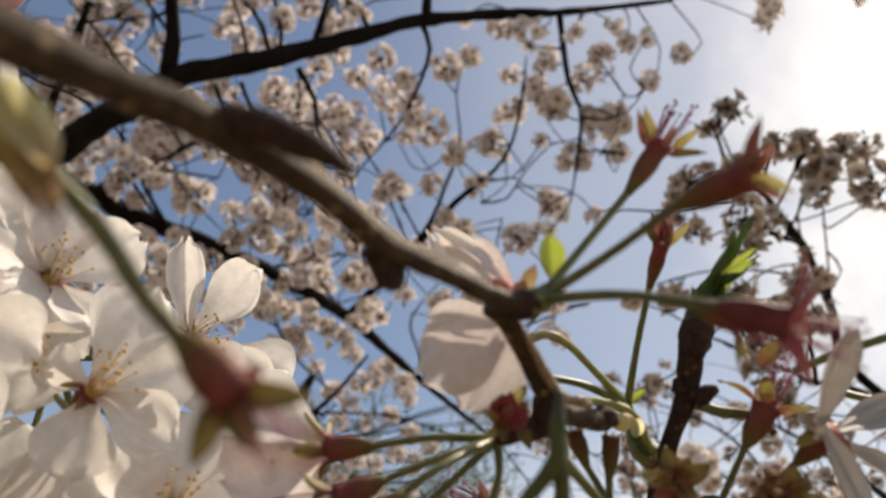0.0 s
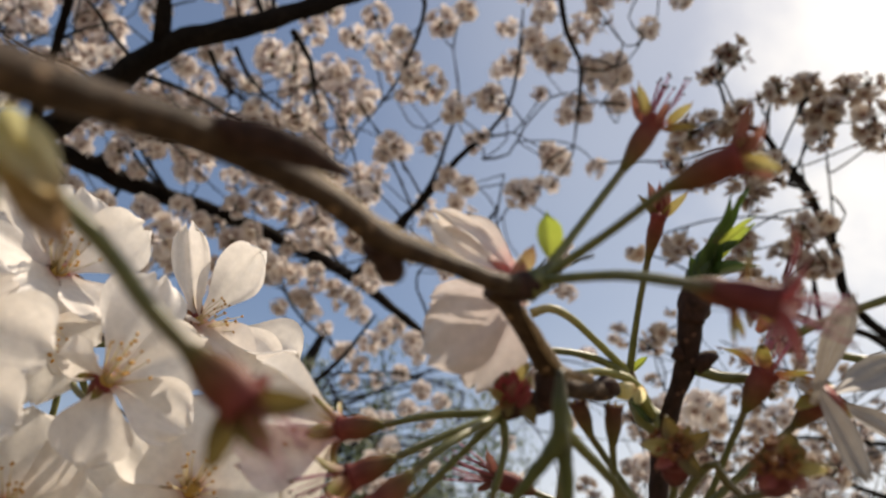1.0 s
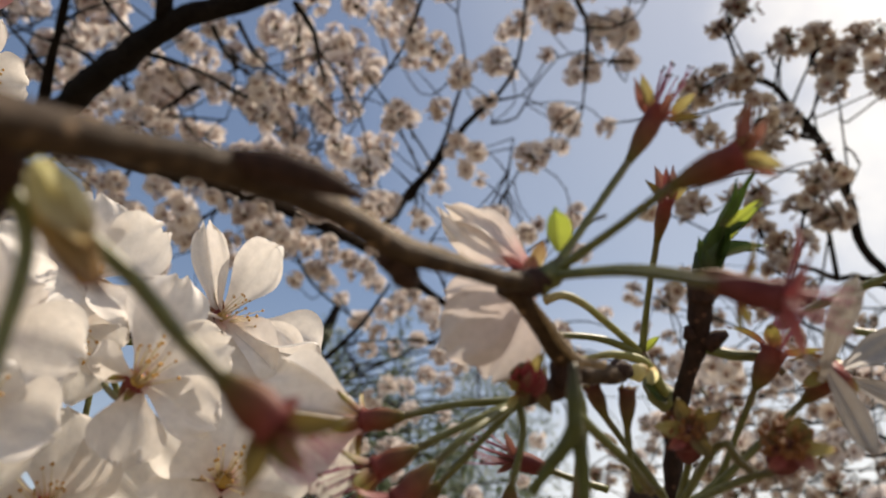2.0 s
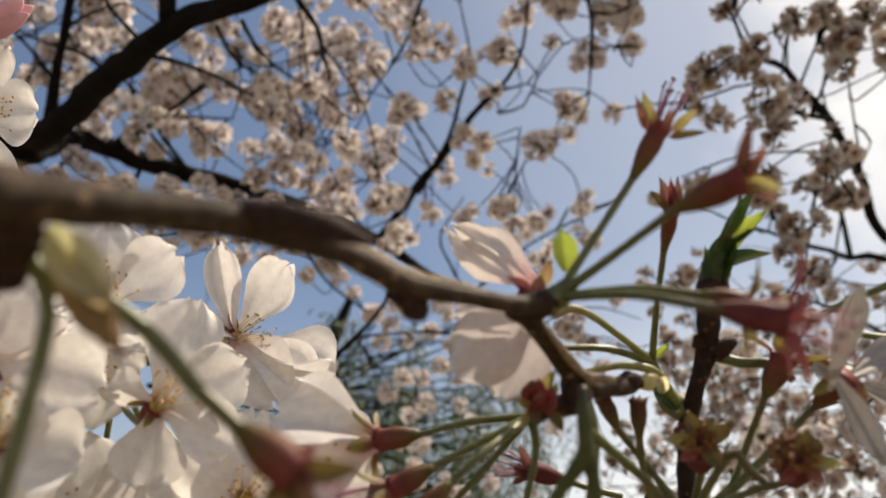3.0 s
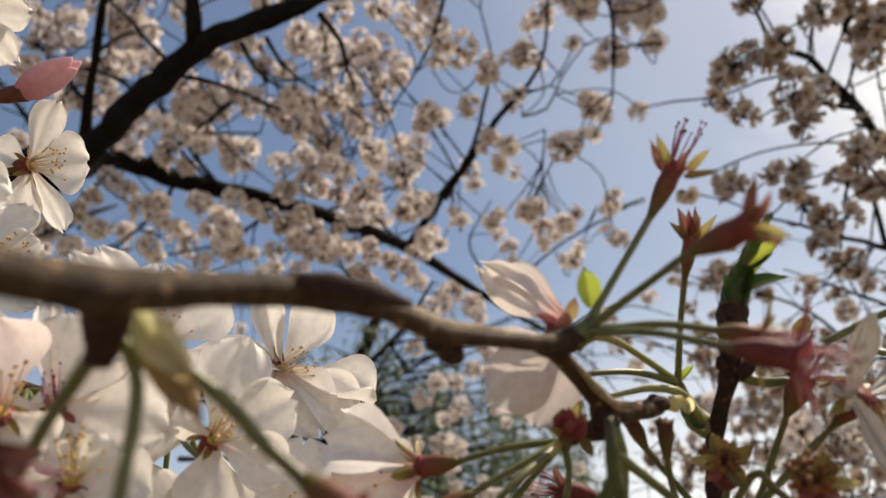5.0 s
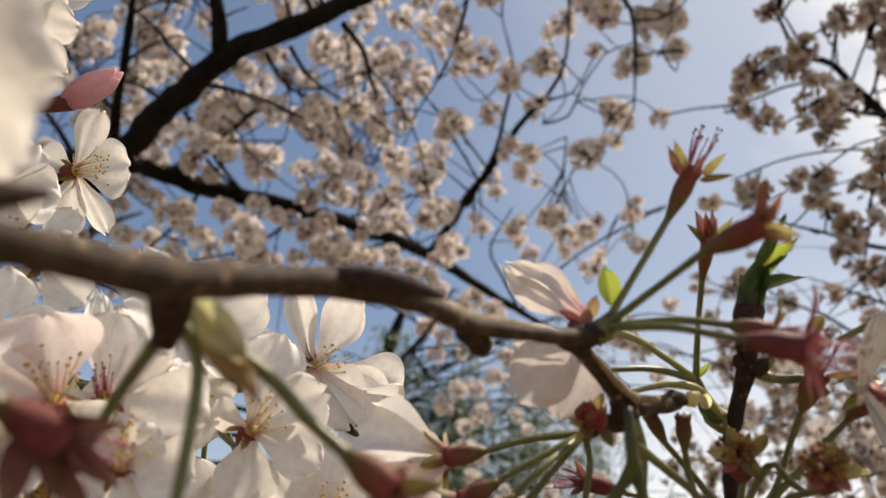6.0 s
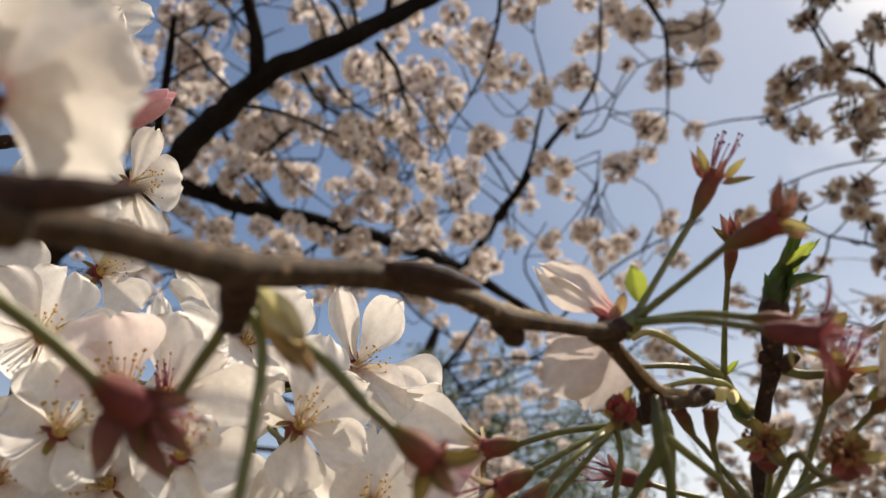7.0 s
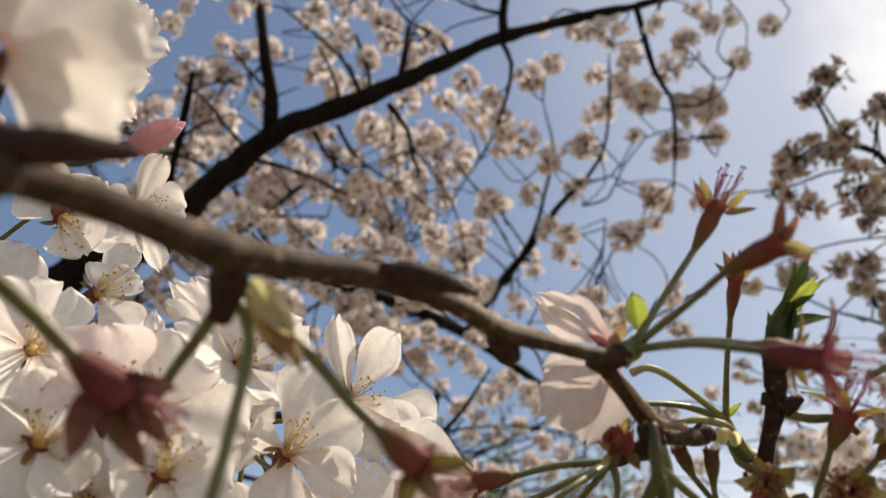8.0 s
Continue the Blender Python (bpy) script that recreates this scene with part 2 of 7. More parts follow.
EARTH, gn, gl, gb = material("earth_ground", 0.9, 0.1)
g1 = noise_tex(gn, gl, 0.6, 6)
gr = ramp(gn, [(0.3, (0.13, 0.105, 0.070)), (0.55, (0.19, 0.158, 0.110)), (0.8, (0.29, 0.25, 0.19))])
gl.new(g1.outputs["Fac"], gr.inputs["Fac"])
gl.new(gr.outputs["Color"], gb.inputs["Base Color"])
add_bump(gn, gl, gb, noise_tex(gn, gl, 40, 5).outputs["Fac"], 0.05)

# ---- building helpers ----
WORLD = {}
rng = random.Random(7)


def smooth_mesh(name, verts, faces, mats, along=None, across=None, slots=None):
    me = bpy.data.meshes.new(name)
    me.from_pydata([tuple(v) for v in verts], [], faces)
    me.polygons.foreach_set("use_smooth", [True] * len(faces))
    for key, values in (("along", along), ("across", across)):
        if values is not None:
            me.attributes.new(key, "FLOAT", "POINT").data.foreach_set("value", [float(v) for v in values])
    for m in mats:
        me.materials.append(m)
    if slots is not None:
        me.polygons.foreach_set("material_index", slots)
    me.update()
    return me


def part(name, me, parent, m=None, label=""):
    """One mesh object under a thing or under a part."""
    ob = new(name, me)
    m = m or Matrix()
    ob.parent = parent
    ob.matrix_parent_inverse = WORLD[parent].inverted()
    ob.matrix_basis = m
    WORLD[ob] = m
    return tagged(ob, label)


def thing(name, place, label, category, group="", kind=""):
    ob = new(name)
    ob.empty_display_size = 0.01
    ob.location = place
    WORLD[ob] = Matrix.Translation(place)
    return tagged(ob, label, category, group, kind)


def curve(points, radii, step):
    """Catmull-Rom curve through the points, with the radii eased between them."""
    p = [Vector(q) for q in points]
    p = [2 * p[0] - p[1]] + p + [2 * p[-1] - p[-2]]
    out, rad = [], []
    for i in range(1, len(p) - 2):
        n = max(2, int((p[i + 1] - p[i]).length / step))
        for k in range(n):
            u = k / n
            a, b, c, d = p[i - 1], p[i], p[i + 1], p[i + 2]
            out.append(0.5 * (2 * b + (c - a) * u + (2 * a - 5 * b + 4 * c - d) * u * u + (3 * b - a - 3 * c + d) * u ** 3))
            rad.append(radii[i - 1] + (radii[i] - radii[i - 1]) * u)
    out.append(p[-2])
    rad.append(radii[-1])
    return out, rad


def tube_data(points, radii, step, sides=8, rough=0.0, seed=0.0, scale=200.0):
    pts, rad = curve(points, radii, step)
    verts, faces, along = [], [], []
    up = Vector((0.31, 0.17, 0.93))
    n = len(pts)
    for i, c in enumerate(pts):
        t = (pts[min(i + 1, n - 1)] - pts[max(i - 1, 0)]).normalized()
        x = (up - t * up.dot(t)).normalized()
        y = t.cross(x)
        up = x
        for k in range(sides):
            a = 2 * math.pi * k / sides
            d = x * math.cos(a) + y * math.sin(a)
            r = rad[i]
            if rough:
                r *= 1 + rough * noise.noise((c + d * r) * scale + Vector((seed, 0, 0)))
            verts.append(c + d * r)
            along.append(i / (n - 1))
    for i in range(n - 1):
        for k in range(sides):
            k2 = (k + 1) % sides
            faces.append((i * sides + k, i * sides + k2, (i + 1) * sides + k2, (i + 1) * sides + k))
    faces.append(tuple(range(sides - 1, -1, -1)))
    faces.append(tuple((n - 1) * sides + k for k in range(sides)))
    return verts, faces, along


def downy(points, radii, v, f, a, rows=3):
    """Adds the fine hair of a flower stalk; answers the material slot of each face."""
    r = random.Random(len(v) + rows)
    slots = [0] * len(f)
    cs, rs = curve([Vector(q) for q in points], radii, 0.0005)
    for i in range(1, len(cs) - 1):
        ax = (cs[i + 1] - cs[i - 1]).normalized()
        x = ax.orthogonal().normalized()
        y = ax.cross(x)
        for k in range(rows):
            g = r.uniform(0, 6.283)
            n = x * math.cos(g) + y * math.sin(g)
            root = cs[i] + n * rs[i] * 0.95 + ax * r.uniform(-0.0003, 0.0003)
            side = ax.cross(n) * 0.00004
            o = len(v)
            v.extend((root - side, root + side, root + n * r.uniform(0.0002, 0.0005) + ax * r.uniform(-0.0003, 0.0003)))
            a.extend((0.0, 0.0, 1.0))
            f.append((o, o + 1, o + 2))
            slots.append(1)
    return slots


def tube(name, points, radii, mat, parent, step=0.001, sides=10, rough=0.0, scale=200.0, label=""):
    v, f, a = tube_data(points, radii, step, sides, rough, len(WORLD) * 1.7, scale)
    if name == "pedicel":
        slots = downy(points, radii, v, f, a)
        return part(name, smooth_mesh(name, v, f, [mat, DOWN], a, None, slots), parent, None, label)
    return part(name, smooth_mesh(name, v, f, [mat], a), parent, None, label)


def blade(name, length, width, mat, nu=9, nv=6, cup=0.15, curl=0.15, notch=0.10, fold=0.0, wave=0.04, seed=0, belly=0.62, tip=0.40, base=0.22, sharp=0.5):
    """A thin petal, sepal or leaf: root at the origin, growing along +x, its inner face to +z."""
    r = random.Random(seed)
    ph, ph2, skew = r.uniform(0, 6.3), r.uniform(0, 6.3), r.uniform(-0.06, 0.06)
    verts, faces, along, across = [], [], [], []
    for i in range(nu + 1):
        s = i / nu
        if s < belly:
            u = s / belly
            hw = base + (1 - base) * u * u * (3 - 2 * u) if belly > 0.5 else base + (1 - base) * math.sin(u * math.pi / 2)
        else:
            hw = max(0.0, 1 - ((s - belly) / tip) ** 2) ** sharp
        hw *= width / 2
        for j in range(nv + 1):
            v = 2 * j / nv - 1
            x = length * s * (1 - notch * math.exp(-(v / 0.28) ** 2) * s ** 8 - 0.10 * v * v * s ** 6)
            x += length * s ** 6 * 0.012 * (math.sin(11 * v + ph) + math.sin(19 * v + ph2))
            y = v * hw + skew * length * s * s
            z = length * (curl * s * s + wave * s * math.sin(5 * s + ph) * (0.4 + abs(v)) + 0.5 * wave * s * math.sin(7 * v + ph2)) + cup * hw * v * v + fold * abs(v) * hw + 0.10 * wave * length * s * (0.5 * math.sin(12 * v + ph + 2 * s) + 0.3 * math.sin(19 * v + ph2 - 3 * s))
            z += hw * s * (0.9 * wave * v * v * math.sin(9 * s + ph2 + 1.5 * v) - 0.07 * math.exp(-(v / 0.13) ** 2) * (1 - 0.6 * s) + 0.03 * math.sin(9 * v + ph) * s)
            verts.append((x, y, z))
            along.append(s)
            across.append(v)
    for i in range(nu):
        for j in range(nv):
            a = i * (nv + 1) + j
            faces.append((a, a + nv + 1, a + nv + 2, a + 1))
    return smooth_mesh(name, verts, faces, [mat], along, across)


PETALS = [blade("petal", 0.0170, 0.0156, PETAL, 14, 18, cup=rng.uniform(0.05, 0.35), curl=rng.uniform(-0.10, 0.22), notch=rng.uniform(0.06, 0.14), wave=rng.uniform(0.03, 0.065), seed=i) for i in range(8)]
SEPALS = [blade("sepal", 0.0062, 0.0027, SEPAL, 6, 4, 0.3, c, 0, 0.2, 0.03, 40 + i, 0.35, 0.66, 0.7, 0.9) for i, c in enumerate((0.1, -0.1, 0.2, -0.2))]
RED_SEPALS = [blade("sepal", 0.0062, 0.0026, RED_SEPAL, 6, 4, 0.3, c, 0, 0.2, 0.03, 50 + i, 0.35, 0.66, 0.7, 0.9) for i, c in enumerate((0.1, -0.15, 0.2, -0.3))]


def frame_to(axis, spin=0.0, origin=(0, 0, 0)):
    """A pose whose +z points along axis, turned by spin degrees about it."""
    z = Vector(axis).normalized()
    x = Vector((0, 0, 1)).cross(z)
    x = Vector((1, 0, 0)) if x.length < 1e-4 else x.normalized()
    m = Matrix((x, z.cross(x), z)).transposed().to_4x4()
    return Matrix.Translation(origin) @ m @ pose(0, 0, 0, 0, 0, spin)


def stamen_meshes(seed, count, reach, spread, fil, ant, size=0.00042):
    r = random.Random(seed)
    fv, ff, fa, av, af = [], [], [], [], []
    for k in range(count):
        a, b = r.uniform(0, 6.283), math.radians(spread) * math.sqrt(r.random())
        d = Vector((math.sin(b) * math.cos(a), math.sin(b) * math.sin(a), math.cos(b)))
        side = Vector((math.cos(a), math.sin(a), 0))
        ln = reach * r.uniform(0.65, 1.05)
        tip = d * ln + Vector((0, 0, 0.0005))
        v, f, s = tube_data([side * 0.0009, side * 0.0007 + d * ln * 0.5 + Vector((0, 0, 0.0004)), tip], [0.00016, 0.00013, 0.0001], ln / 3, 4)
        o = len(fv)
        fv += v
        fa += s
        ff += [tuple(i + o for i in q) for q in f]
        o = len(av)
        e = Vector((r.gauss(0, 1), r.gauss(0, 1), r.gauss(0, 1))).normalized()
        w = size * r.uniform(0.8, 1.2)
        x = e.orthogonal().normalized()
        y = e.cross(x)
        av += [tip + e * w * 1.25]
        for lv in (0.6, -0.6):
            av += [tip + e * w * lv + (x * math.cos(q * 1.0472) + y * math.sin(q * 1.0472)) * w * 0.8 for q in range(6)]
        av += [tip - e * w * 1.25]
        for q in range(6):
            q2 = (q + 1) % 6
            af += [(o, o + 1 + q, o + 1 + q2), (o + 1 + q, o + 7 + q, o + 7 + q2, o + 1 + q2), (o + 13, o + 7 + q2, o + 7 + q)]
    return smooth_mesh("stamen_tuft", fv, ff, [fil], fa), smooth_mesh("pollen_tip", av, af, [ant], [0.5] * len(av))


STAMENS = [stamen_meshes(s, 20, 0.0094, 36, FILAMENT, ANTHER, 0.00035) for s in (1, 2, 3)]
OLD_STAMENS = [stamen_meshes(s, 12, 0.0082, 26, PINK_FILAMENT, DRY_ANTHER, 0.00028) for s in (4, 5)]

WORN_TUFT = stamen_meshes(7, 56, 0.0036, 70, PINK_FILAMENT, BROWN_TIP, 0.00050)   # stamens worn down to a dense knob
HEART = smooth_mesh("flower_centre", *tube_data([(0, 0, -0.0004), (0, 0, 0.0004), (0, 0, 0.0011), (0, 0, 0.0013)], [0.0020, 0.0021, 0.0013, 0.0004], 0.0003, 12)[:2], [CENTRE])


def blossom(parent, stalk, rim, petals=5, size=1.0, opening=72, spin=0.0, name="blossom", label="", calyx=1.0, sepals=None, sepal_angle=118,
            old=False, stalk_radius=0.00062, stamens=True, skip=(), sepal_size=1.0, skin=None, star=5):
    """A flower on its stalk: stalk runs from the spur to the calyx's foot, the calyx on to the centre of its rim."""
    foot, rim = Vector(stalk[-1]), Vector(rim)
    axis = (rim - foot).normalized()
    w = 0.0021 * calyx
    length = (rim - foot).length
    pts = [foot + axis * length * k for k in (0, 0.18, 0.4, 0.62, 0.82, 1.0)]
    v, f, a = tube_data(pts, [stalk_radius * 1.05, w * 0.58, w * 0.86, w * 1.0, w * 0.93, w * 1.12], length / 12, 14, 0.05, len(WORLD), 500)
    body = part(name, smooth_mesh("calyx", v, f, [skin or CALYX], a), parent, None, label)
    n = len(stalk)
    sv, sf, sl = tube_data([*stalk[:-1], foot, foot + axis * 0.0006], [stalk_radius * 1.25] + [stalk_radius] * (n - 1) + [stalk_radius], 0.0012, 10, 0.10, len(WORLD), 900)
    slots = downy([*stalk[:-1], foot], [stalk_radius] * n, sv, sf, sl)
    part("pedicel", smooth_mesh("pedicel", sv, sf, [PEDICEL, DOWN], sl, None, slots), body)
    base = frame_to(axis, spin, rim)
    r = random.Random(len(WORLD) * 13 + 5)
    kit = sepals or (RED_SEPALS if old else SEPALS)
    for k in range(star):
        m = base @ pose(0, 0, 0, 0, 0, 36 + 72 * k + r.uniform(-8, 8)) @ pose(w * 0.95, 0, -0.0002, 0, -90 + sepal_angle * r.uniform(0.82, 1.12), 0)
        part("sepal", kit[r.randrange(4)], body, m @ Matrix.Diagonal((calyx * sepal_size, calyx * sepal_size, calyx, 1)))
    for k in range(petals):
        if k in skip:
            continue
        turn = opening * r.uniform(0.86, 1.12)
        me = PETALS[r.randrange(8)]
        m = base @ pose(0, 0, 0, 0, 0, 72 * k + r.uniform(-7, 7)) @ pose(w * 0.8, 0, 0.0001 * k, 0, -90 + turn, r.uniform(-6, 6))
        part("petal", me, body, m @ pose(0, 0, 0, r.uniform(-12, 12)) @ Matrix.Diagonal((size, size, size, 1)))
    if name == "blossom" and stamens:
        part("flower_centre", HEART, body, base @ Matrix.Diagonal((calyx * 0.72, calyx * 0.72, calyx * 0.6, 1)))
    if stamens:
        fil, ant = OLD_STAMENS[r.randrange(2)] if old else STAMENS[r.randrange(3)]
        part("stamen_tuft", fil, body, base @ Matrix.Diagonal((size, size, size, 1)))
        part("pollen_tip", ant, body, base @ Matrix.Diagonal((size, size, size, 1)))
    return body


def spent(parent, stalk, rim, spin=0.0, calyx=1.0, sepal_angle=70, sepals=None, **more):
    """A flower that has dropped its petals: stalk, calyx, star of sepals and the old pink stamens."""
    return blossom(parent, stalk, rim, petals=0, spin=spin, name="spent_blossom", label="petalless reddish calyx with pink stamens", calyx=calyx,
                   sepal_angle=sepal_angle, sepals=sepals, old=True, **more)


def leaf(parent, root, tip, width, mat, normal, name="leaf", fold=0.5, curl=0.1, label="", belly=0.45, seed=0, wave=0.03):
    root, tip = Vector(root), Vector(tip)
    x = (tip - root).normalized()
    z = (Vector(normal) - x * Vector(normal).dot(x)).normalized()
    ln = (tip - root).length
    me = blade(name, ln, width, mat, 10, 8, 0.2, curl, 0, fold, wave, seed, belly, 1.0 - belly + 0.005, 0.3, 0.95)
    m = Matrix((x, z.cross(x), z)).transposed().to_4x4()
    return part(name, me, parent, Matrix.Translation(root) @ m, label)


def petal_to(body, root, tip, width, normal, seed, cup=0.3, curl=0.08, wave=0.05, fold=0.0, mat=None, belly=0.62, tip_length=0.40):
    """A single petal from its root to its tip, its inner face towards normal."""
    root, tip = Vector(root), Vector(tip)
    x = (tip - root).normalized()
    z = (Vector(normal) - x * Vector(normal).dot(x)).normalized()
    me = blade("petal", (tip - root).length * 1.04, width, mat or PETAL, 14, 18, cup, curl, 0.09, fold, wave, seed, belly, tip_length)
    turn = Matrix((x, z.cross(x), z)).transposed().to_4x4()
    return part("petal", me, body, Matrix.Translation(root) @ turn @ pose(0, 0, 0, 0, math.degrees(curl) * 0.9, 0))


def sepal_to(body, root, tip, width, mat, seed, normal=(0.1, -0.87, -0.48)):
    """One sepal set by its root and tip."""
    return leaf(body, root, tip, width, mat, normal, "sepal", 0.35, 0.10 * (-1) ** seed, "", 0.25, 300 + seed, 0.05)


def worn_tuft(body, rim, axis, size=1.0):
    """The knob of worn stamens in an old calyx."""
    for name, me in zip(("stamen_tuft", "pollen_tip"), WORN_TUFT):
        part(name, me, body, frame_to(axis, 0, rim) @ Matrix.Diagonal((size, size, size, 1)))


UPWARD, FACING, EDGEWISE = (-0.10, 0.45, 0.89), (0.50, -0.85, -0.15), (0.62, -0.72, 0.08)   # petals lying flat, turned to the clearing, edge on to the sun


def bare_blossom(parent, root, foot, rim, **more):
    """Stalk, calyx and stamens of an open flower, whose petals are set one by one."""
    foot, rim = Vector(foot), Vector(rim)
    mid = Vector(root) * 0.45 + foot * 0.55 + (foot - rim) * 0.5
    return blossom(parent, [root, mid, foot], rim, 0, label="open white blossom with yellow stamens", sepal_size=0.6, **more)


# ---- ground ----
gm = bpy.data.meshes.new("ground")
gbm = bmesh.new()
bmesh.ops.create_grid(gbm, x_segments=40, y_segments=40, size=2000)
for v in gbm.verts:
    v.co.z = 0.0 if v.co.length < 200 else noise.noise(v.co * 0.002) * 3
gbm.to_mesh(gm)
gm.materials.append(EARTH)
tagged(new("ground", gm), "bare brown earth strewn with petals under trees", "ground", kind="structure")

# ---- the tree overhead ----
def cluster_mesh(seed, count, reach, dropped=0.0, petal=None):
    """An umbel of small blossoms on stalks round a scaly spur; some may have lost their petals."""
    r = random.Random(seed)
    verts, faces, along, slots = [], [], [], []

    def put(v, f, a, slot):
        o = len(verts)
        verts.extend(v)
        along.extend(a)
        faces.extend(tuple(i + o for i in q) for q in f)
        slots.extend([slot] * len(f))

    v, f, al = tube_data([(0, 0, -0.010), (0, 0, -0.002), (0, 0, 0.003)], [0.0024, 0.0042, 0.0026], 1, 6)
    put(v, f, al, 3)
    for k in range(count):
        h = 1 - 1.72 * (k + 0.5) / count
        a = k * 2.39996 + r.uniform(-0.5, 0.5)
        w = math.sqrt(max(0.0, 1 - h * h))
        d = Vector((w * math.cos(a), w * math.sin(a), h + r.uniform(-0.25, 0.25))).normalized()
        c = d * reach * r.uniform(0.72, 1.08)
        face = (d + Vector((r.uniform(-1, 1), r.uniform(-1, 1), r.uniform(-1, 1))) * 0.40).normalized()
        foot = c - face * 0.007
        v, f, al = tube_data([(0, 0, 0), foot * 0.5 + Vector((0, 0, 0.002)), foot], [0.0011, 0.0009, 0.0009], 1, 3)
        put(v, f, al, 1)
        v, f, al = tube_data([foot, foot + face * 0.004, c], [0.0010, 0.0027, 0.0025], 1, 5)
        put(v, f, al, 2)
        m = frame_to(face, r.uniform(0, 72), c)
        bare = r.random() < dropped
        out = r.uniform(15, 60) if bare else 95
        for p in range(5):   # star of sepals
            q = m @ pose(0, 0, 0, 0, 0, 36 + 72 * p) @ pose(0.0016, 0, -0.0004, 0, -90 + out, 0)
            put([q @ Vector(x) for x in ((0, -0.0012, 0), (0, 0.0012, 0), (0.0062, 0, 0.0004))], [(0, 1, 2)], [0.6, 0.6, 1], 2)
        if bare:   # petals gone, calyx and old stamens left
            v, f, al = tube_data([c, c + face * 0.007], [0.0016, 0.0008], 1, 4)
            put(v, f, al, 2)
            continue
        open_to = r.uniform(52, 84)
        for p in range(5):
            q = m @ pose(0, 0, 0, 0, 0, 72 * p + r.uniform(-6, 6)) @ pose(0.0015, 0, 0, 0, -90 + open_to + r.uniform(-10, 10), 0) @ pose(0, 0, 0, r.uniform(-15, 15))
            ln, hw = 0.0195 * r.uniform(0.92, 1.08), 0.0090
            zc = r.uniform(-0.002, 0.003)
            loc = [(0, -0.001, 0), (0, 0.001, 0), (ln * 0.5, -hw * 0.85, zc * 0.4 + 0.0012), (ln * 0.55, 0, zc * 0.3), (ln * 0.5, hw * 0.85, zc * 0.4 + 0.0012),
                   (ln * 0.82, -hw, zc + 0.001), (ln * 0.86, 0, zc), (ln * 0.82, hw, zc + 0.001), (ln, -hw * 0.5, zc * 1.4), (ln * 0.93, 0, zc * 1.3), (ln, hw * 0.5, zc * 1.4)]
            put([q @ Vector(x) for x in loc], [(0, 2, 3), (0, 3, 1), (1, 3, 4), (2, 5, 6, 3), (3, 6, 7, 4), (5, 8, 9, 6), (6, 9, 10, 7)],
                [0, 0, 0.5, 0.5, 0.5, 0.8, 0.8, 0.8, 1, 1, 1], 0)
        for p in range(4):   # a few stamens
            s = face * 0.008 + Vector((r.uniform(-1, 1), r.uniform(-1, 1), r.uniform(-1, 1))) * 0.004
            v, f, al = tube_data([c, c + s], [0.0004, 0.0005], 1, 3)
            put(v, f, al, 2)
    return smooth_mesh("umbel", verts, faces, [petal or FAR_PETAL, PEDICEL, CALYX, BUD_BARK], along, None, slots)


# heads of three sizes: the distance of their outermost petals, and three meshes each
SIZES = (0.027, 0.035, 0.043)
CLUSTERS = [[cluster_mesh(100 + 10 * i + k, n + k, reach, 0.04) for k in range(3)] for i, (n, reach) in enumerate(((3, 0.013), (6, 0.019), (10, 0.026)))]
# second tree's heads: petals carry the shade of their backlit side as colour
LACY = [[cluster_mesh(200 + 10 * i + k, n + k, reach, 0.45, BACKLIT_PETAL) for k in range(3)] for i, (n, reach) in enumerate(((4, 0.017), (8, 0.023), (12, 0.029)))]
HUSKS = [[cluster_mesh(300 + k, 9 + k, 0.028, 0.92, BACKLIT_PETAL) for k in range(3)]] * 3
crng = random.Random(21)

REST = {}
HEADS = []   # where blossom heads already hang
KNEE = Vector((-0.802, 1.067, 2.498))   # the bare fork of the two big limbs
COUNT = {}
TWIG_POINTS, USES = {}, {}
BARE = []   # points along limbs that carry no blossom


def by_bare_limb(place):
    """Whether a place lies close to a bare limb."""
    return any((place - q).length < 0.09 for q in BARE)


def cluster(parent, place, radius, kinds=None):
    """One head of blossom; past three hundred on a tree they go into the tree's joined rest."""
    i = 0 if radius < 0.022 else 1 if radius < 0.031 else 2
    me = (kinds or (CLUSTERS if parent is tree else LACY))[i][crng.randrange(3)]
    s = min(1.2, max(0.8, radius * 1.1 / SIZES[i])) * crng.uniform(0.95, 1.05)
    m = Matrix.Translation(place) @ pose(0, 0, 0, 0, 0, crng.uniform(0, 360)) @ pose(0, 0, 0, crng.uniform(0, 75), 0, crng.uniform(0, 360)) @ Matrix.Diagonal((s, s, s, 1))
    COUNT[parent] = COUNT.get(parent, 0) + 1
    HEADS.append(Vector(place))
    if COUNT[parent] <= 300:
        part("umbel", me, parent, m)
    else:
        REST.setdefault(parent, []).append((me, m))


def blooms(parent, rows, kinds=None):
    """Heads of blossom where they hang, each on a side twig from the nearest branch; sizes in millimetres."""
    for x, y, z, size in rows:
        c = Vector((x, y, z))
        cluster(parent, c, size / 1000, kinds)
        near = min(range(len(TWIG_POINTS[parent])), key=lambda i: (TWIG_POINTS[parent][i] - c).length + 0.04 * USES.get((parent, i), 0))
        for i in range(near - 2, near + 3):
            USES[parent, i] = USES.get((parent, i), 0) + 1
        spurs(parent, TWIG_POINTS[parent][near], c)


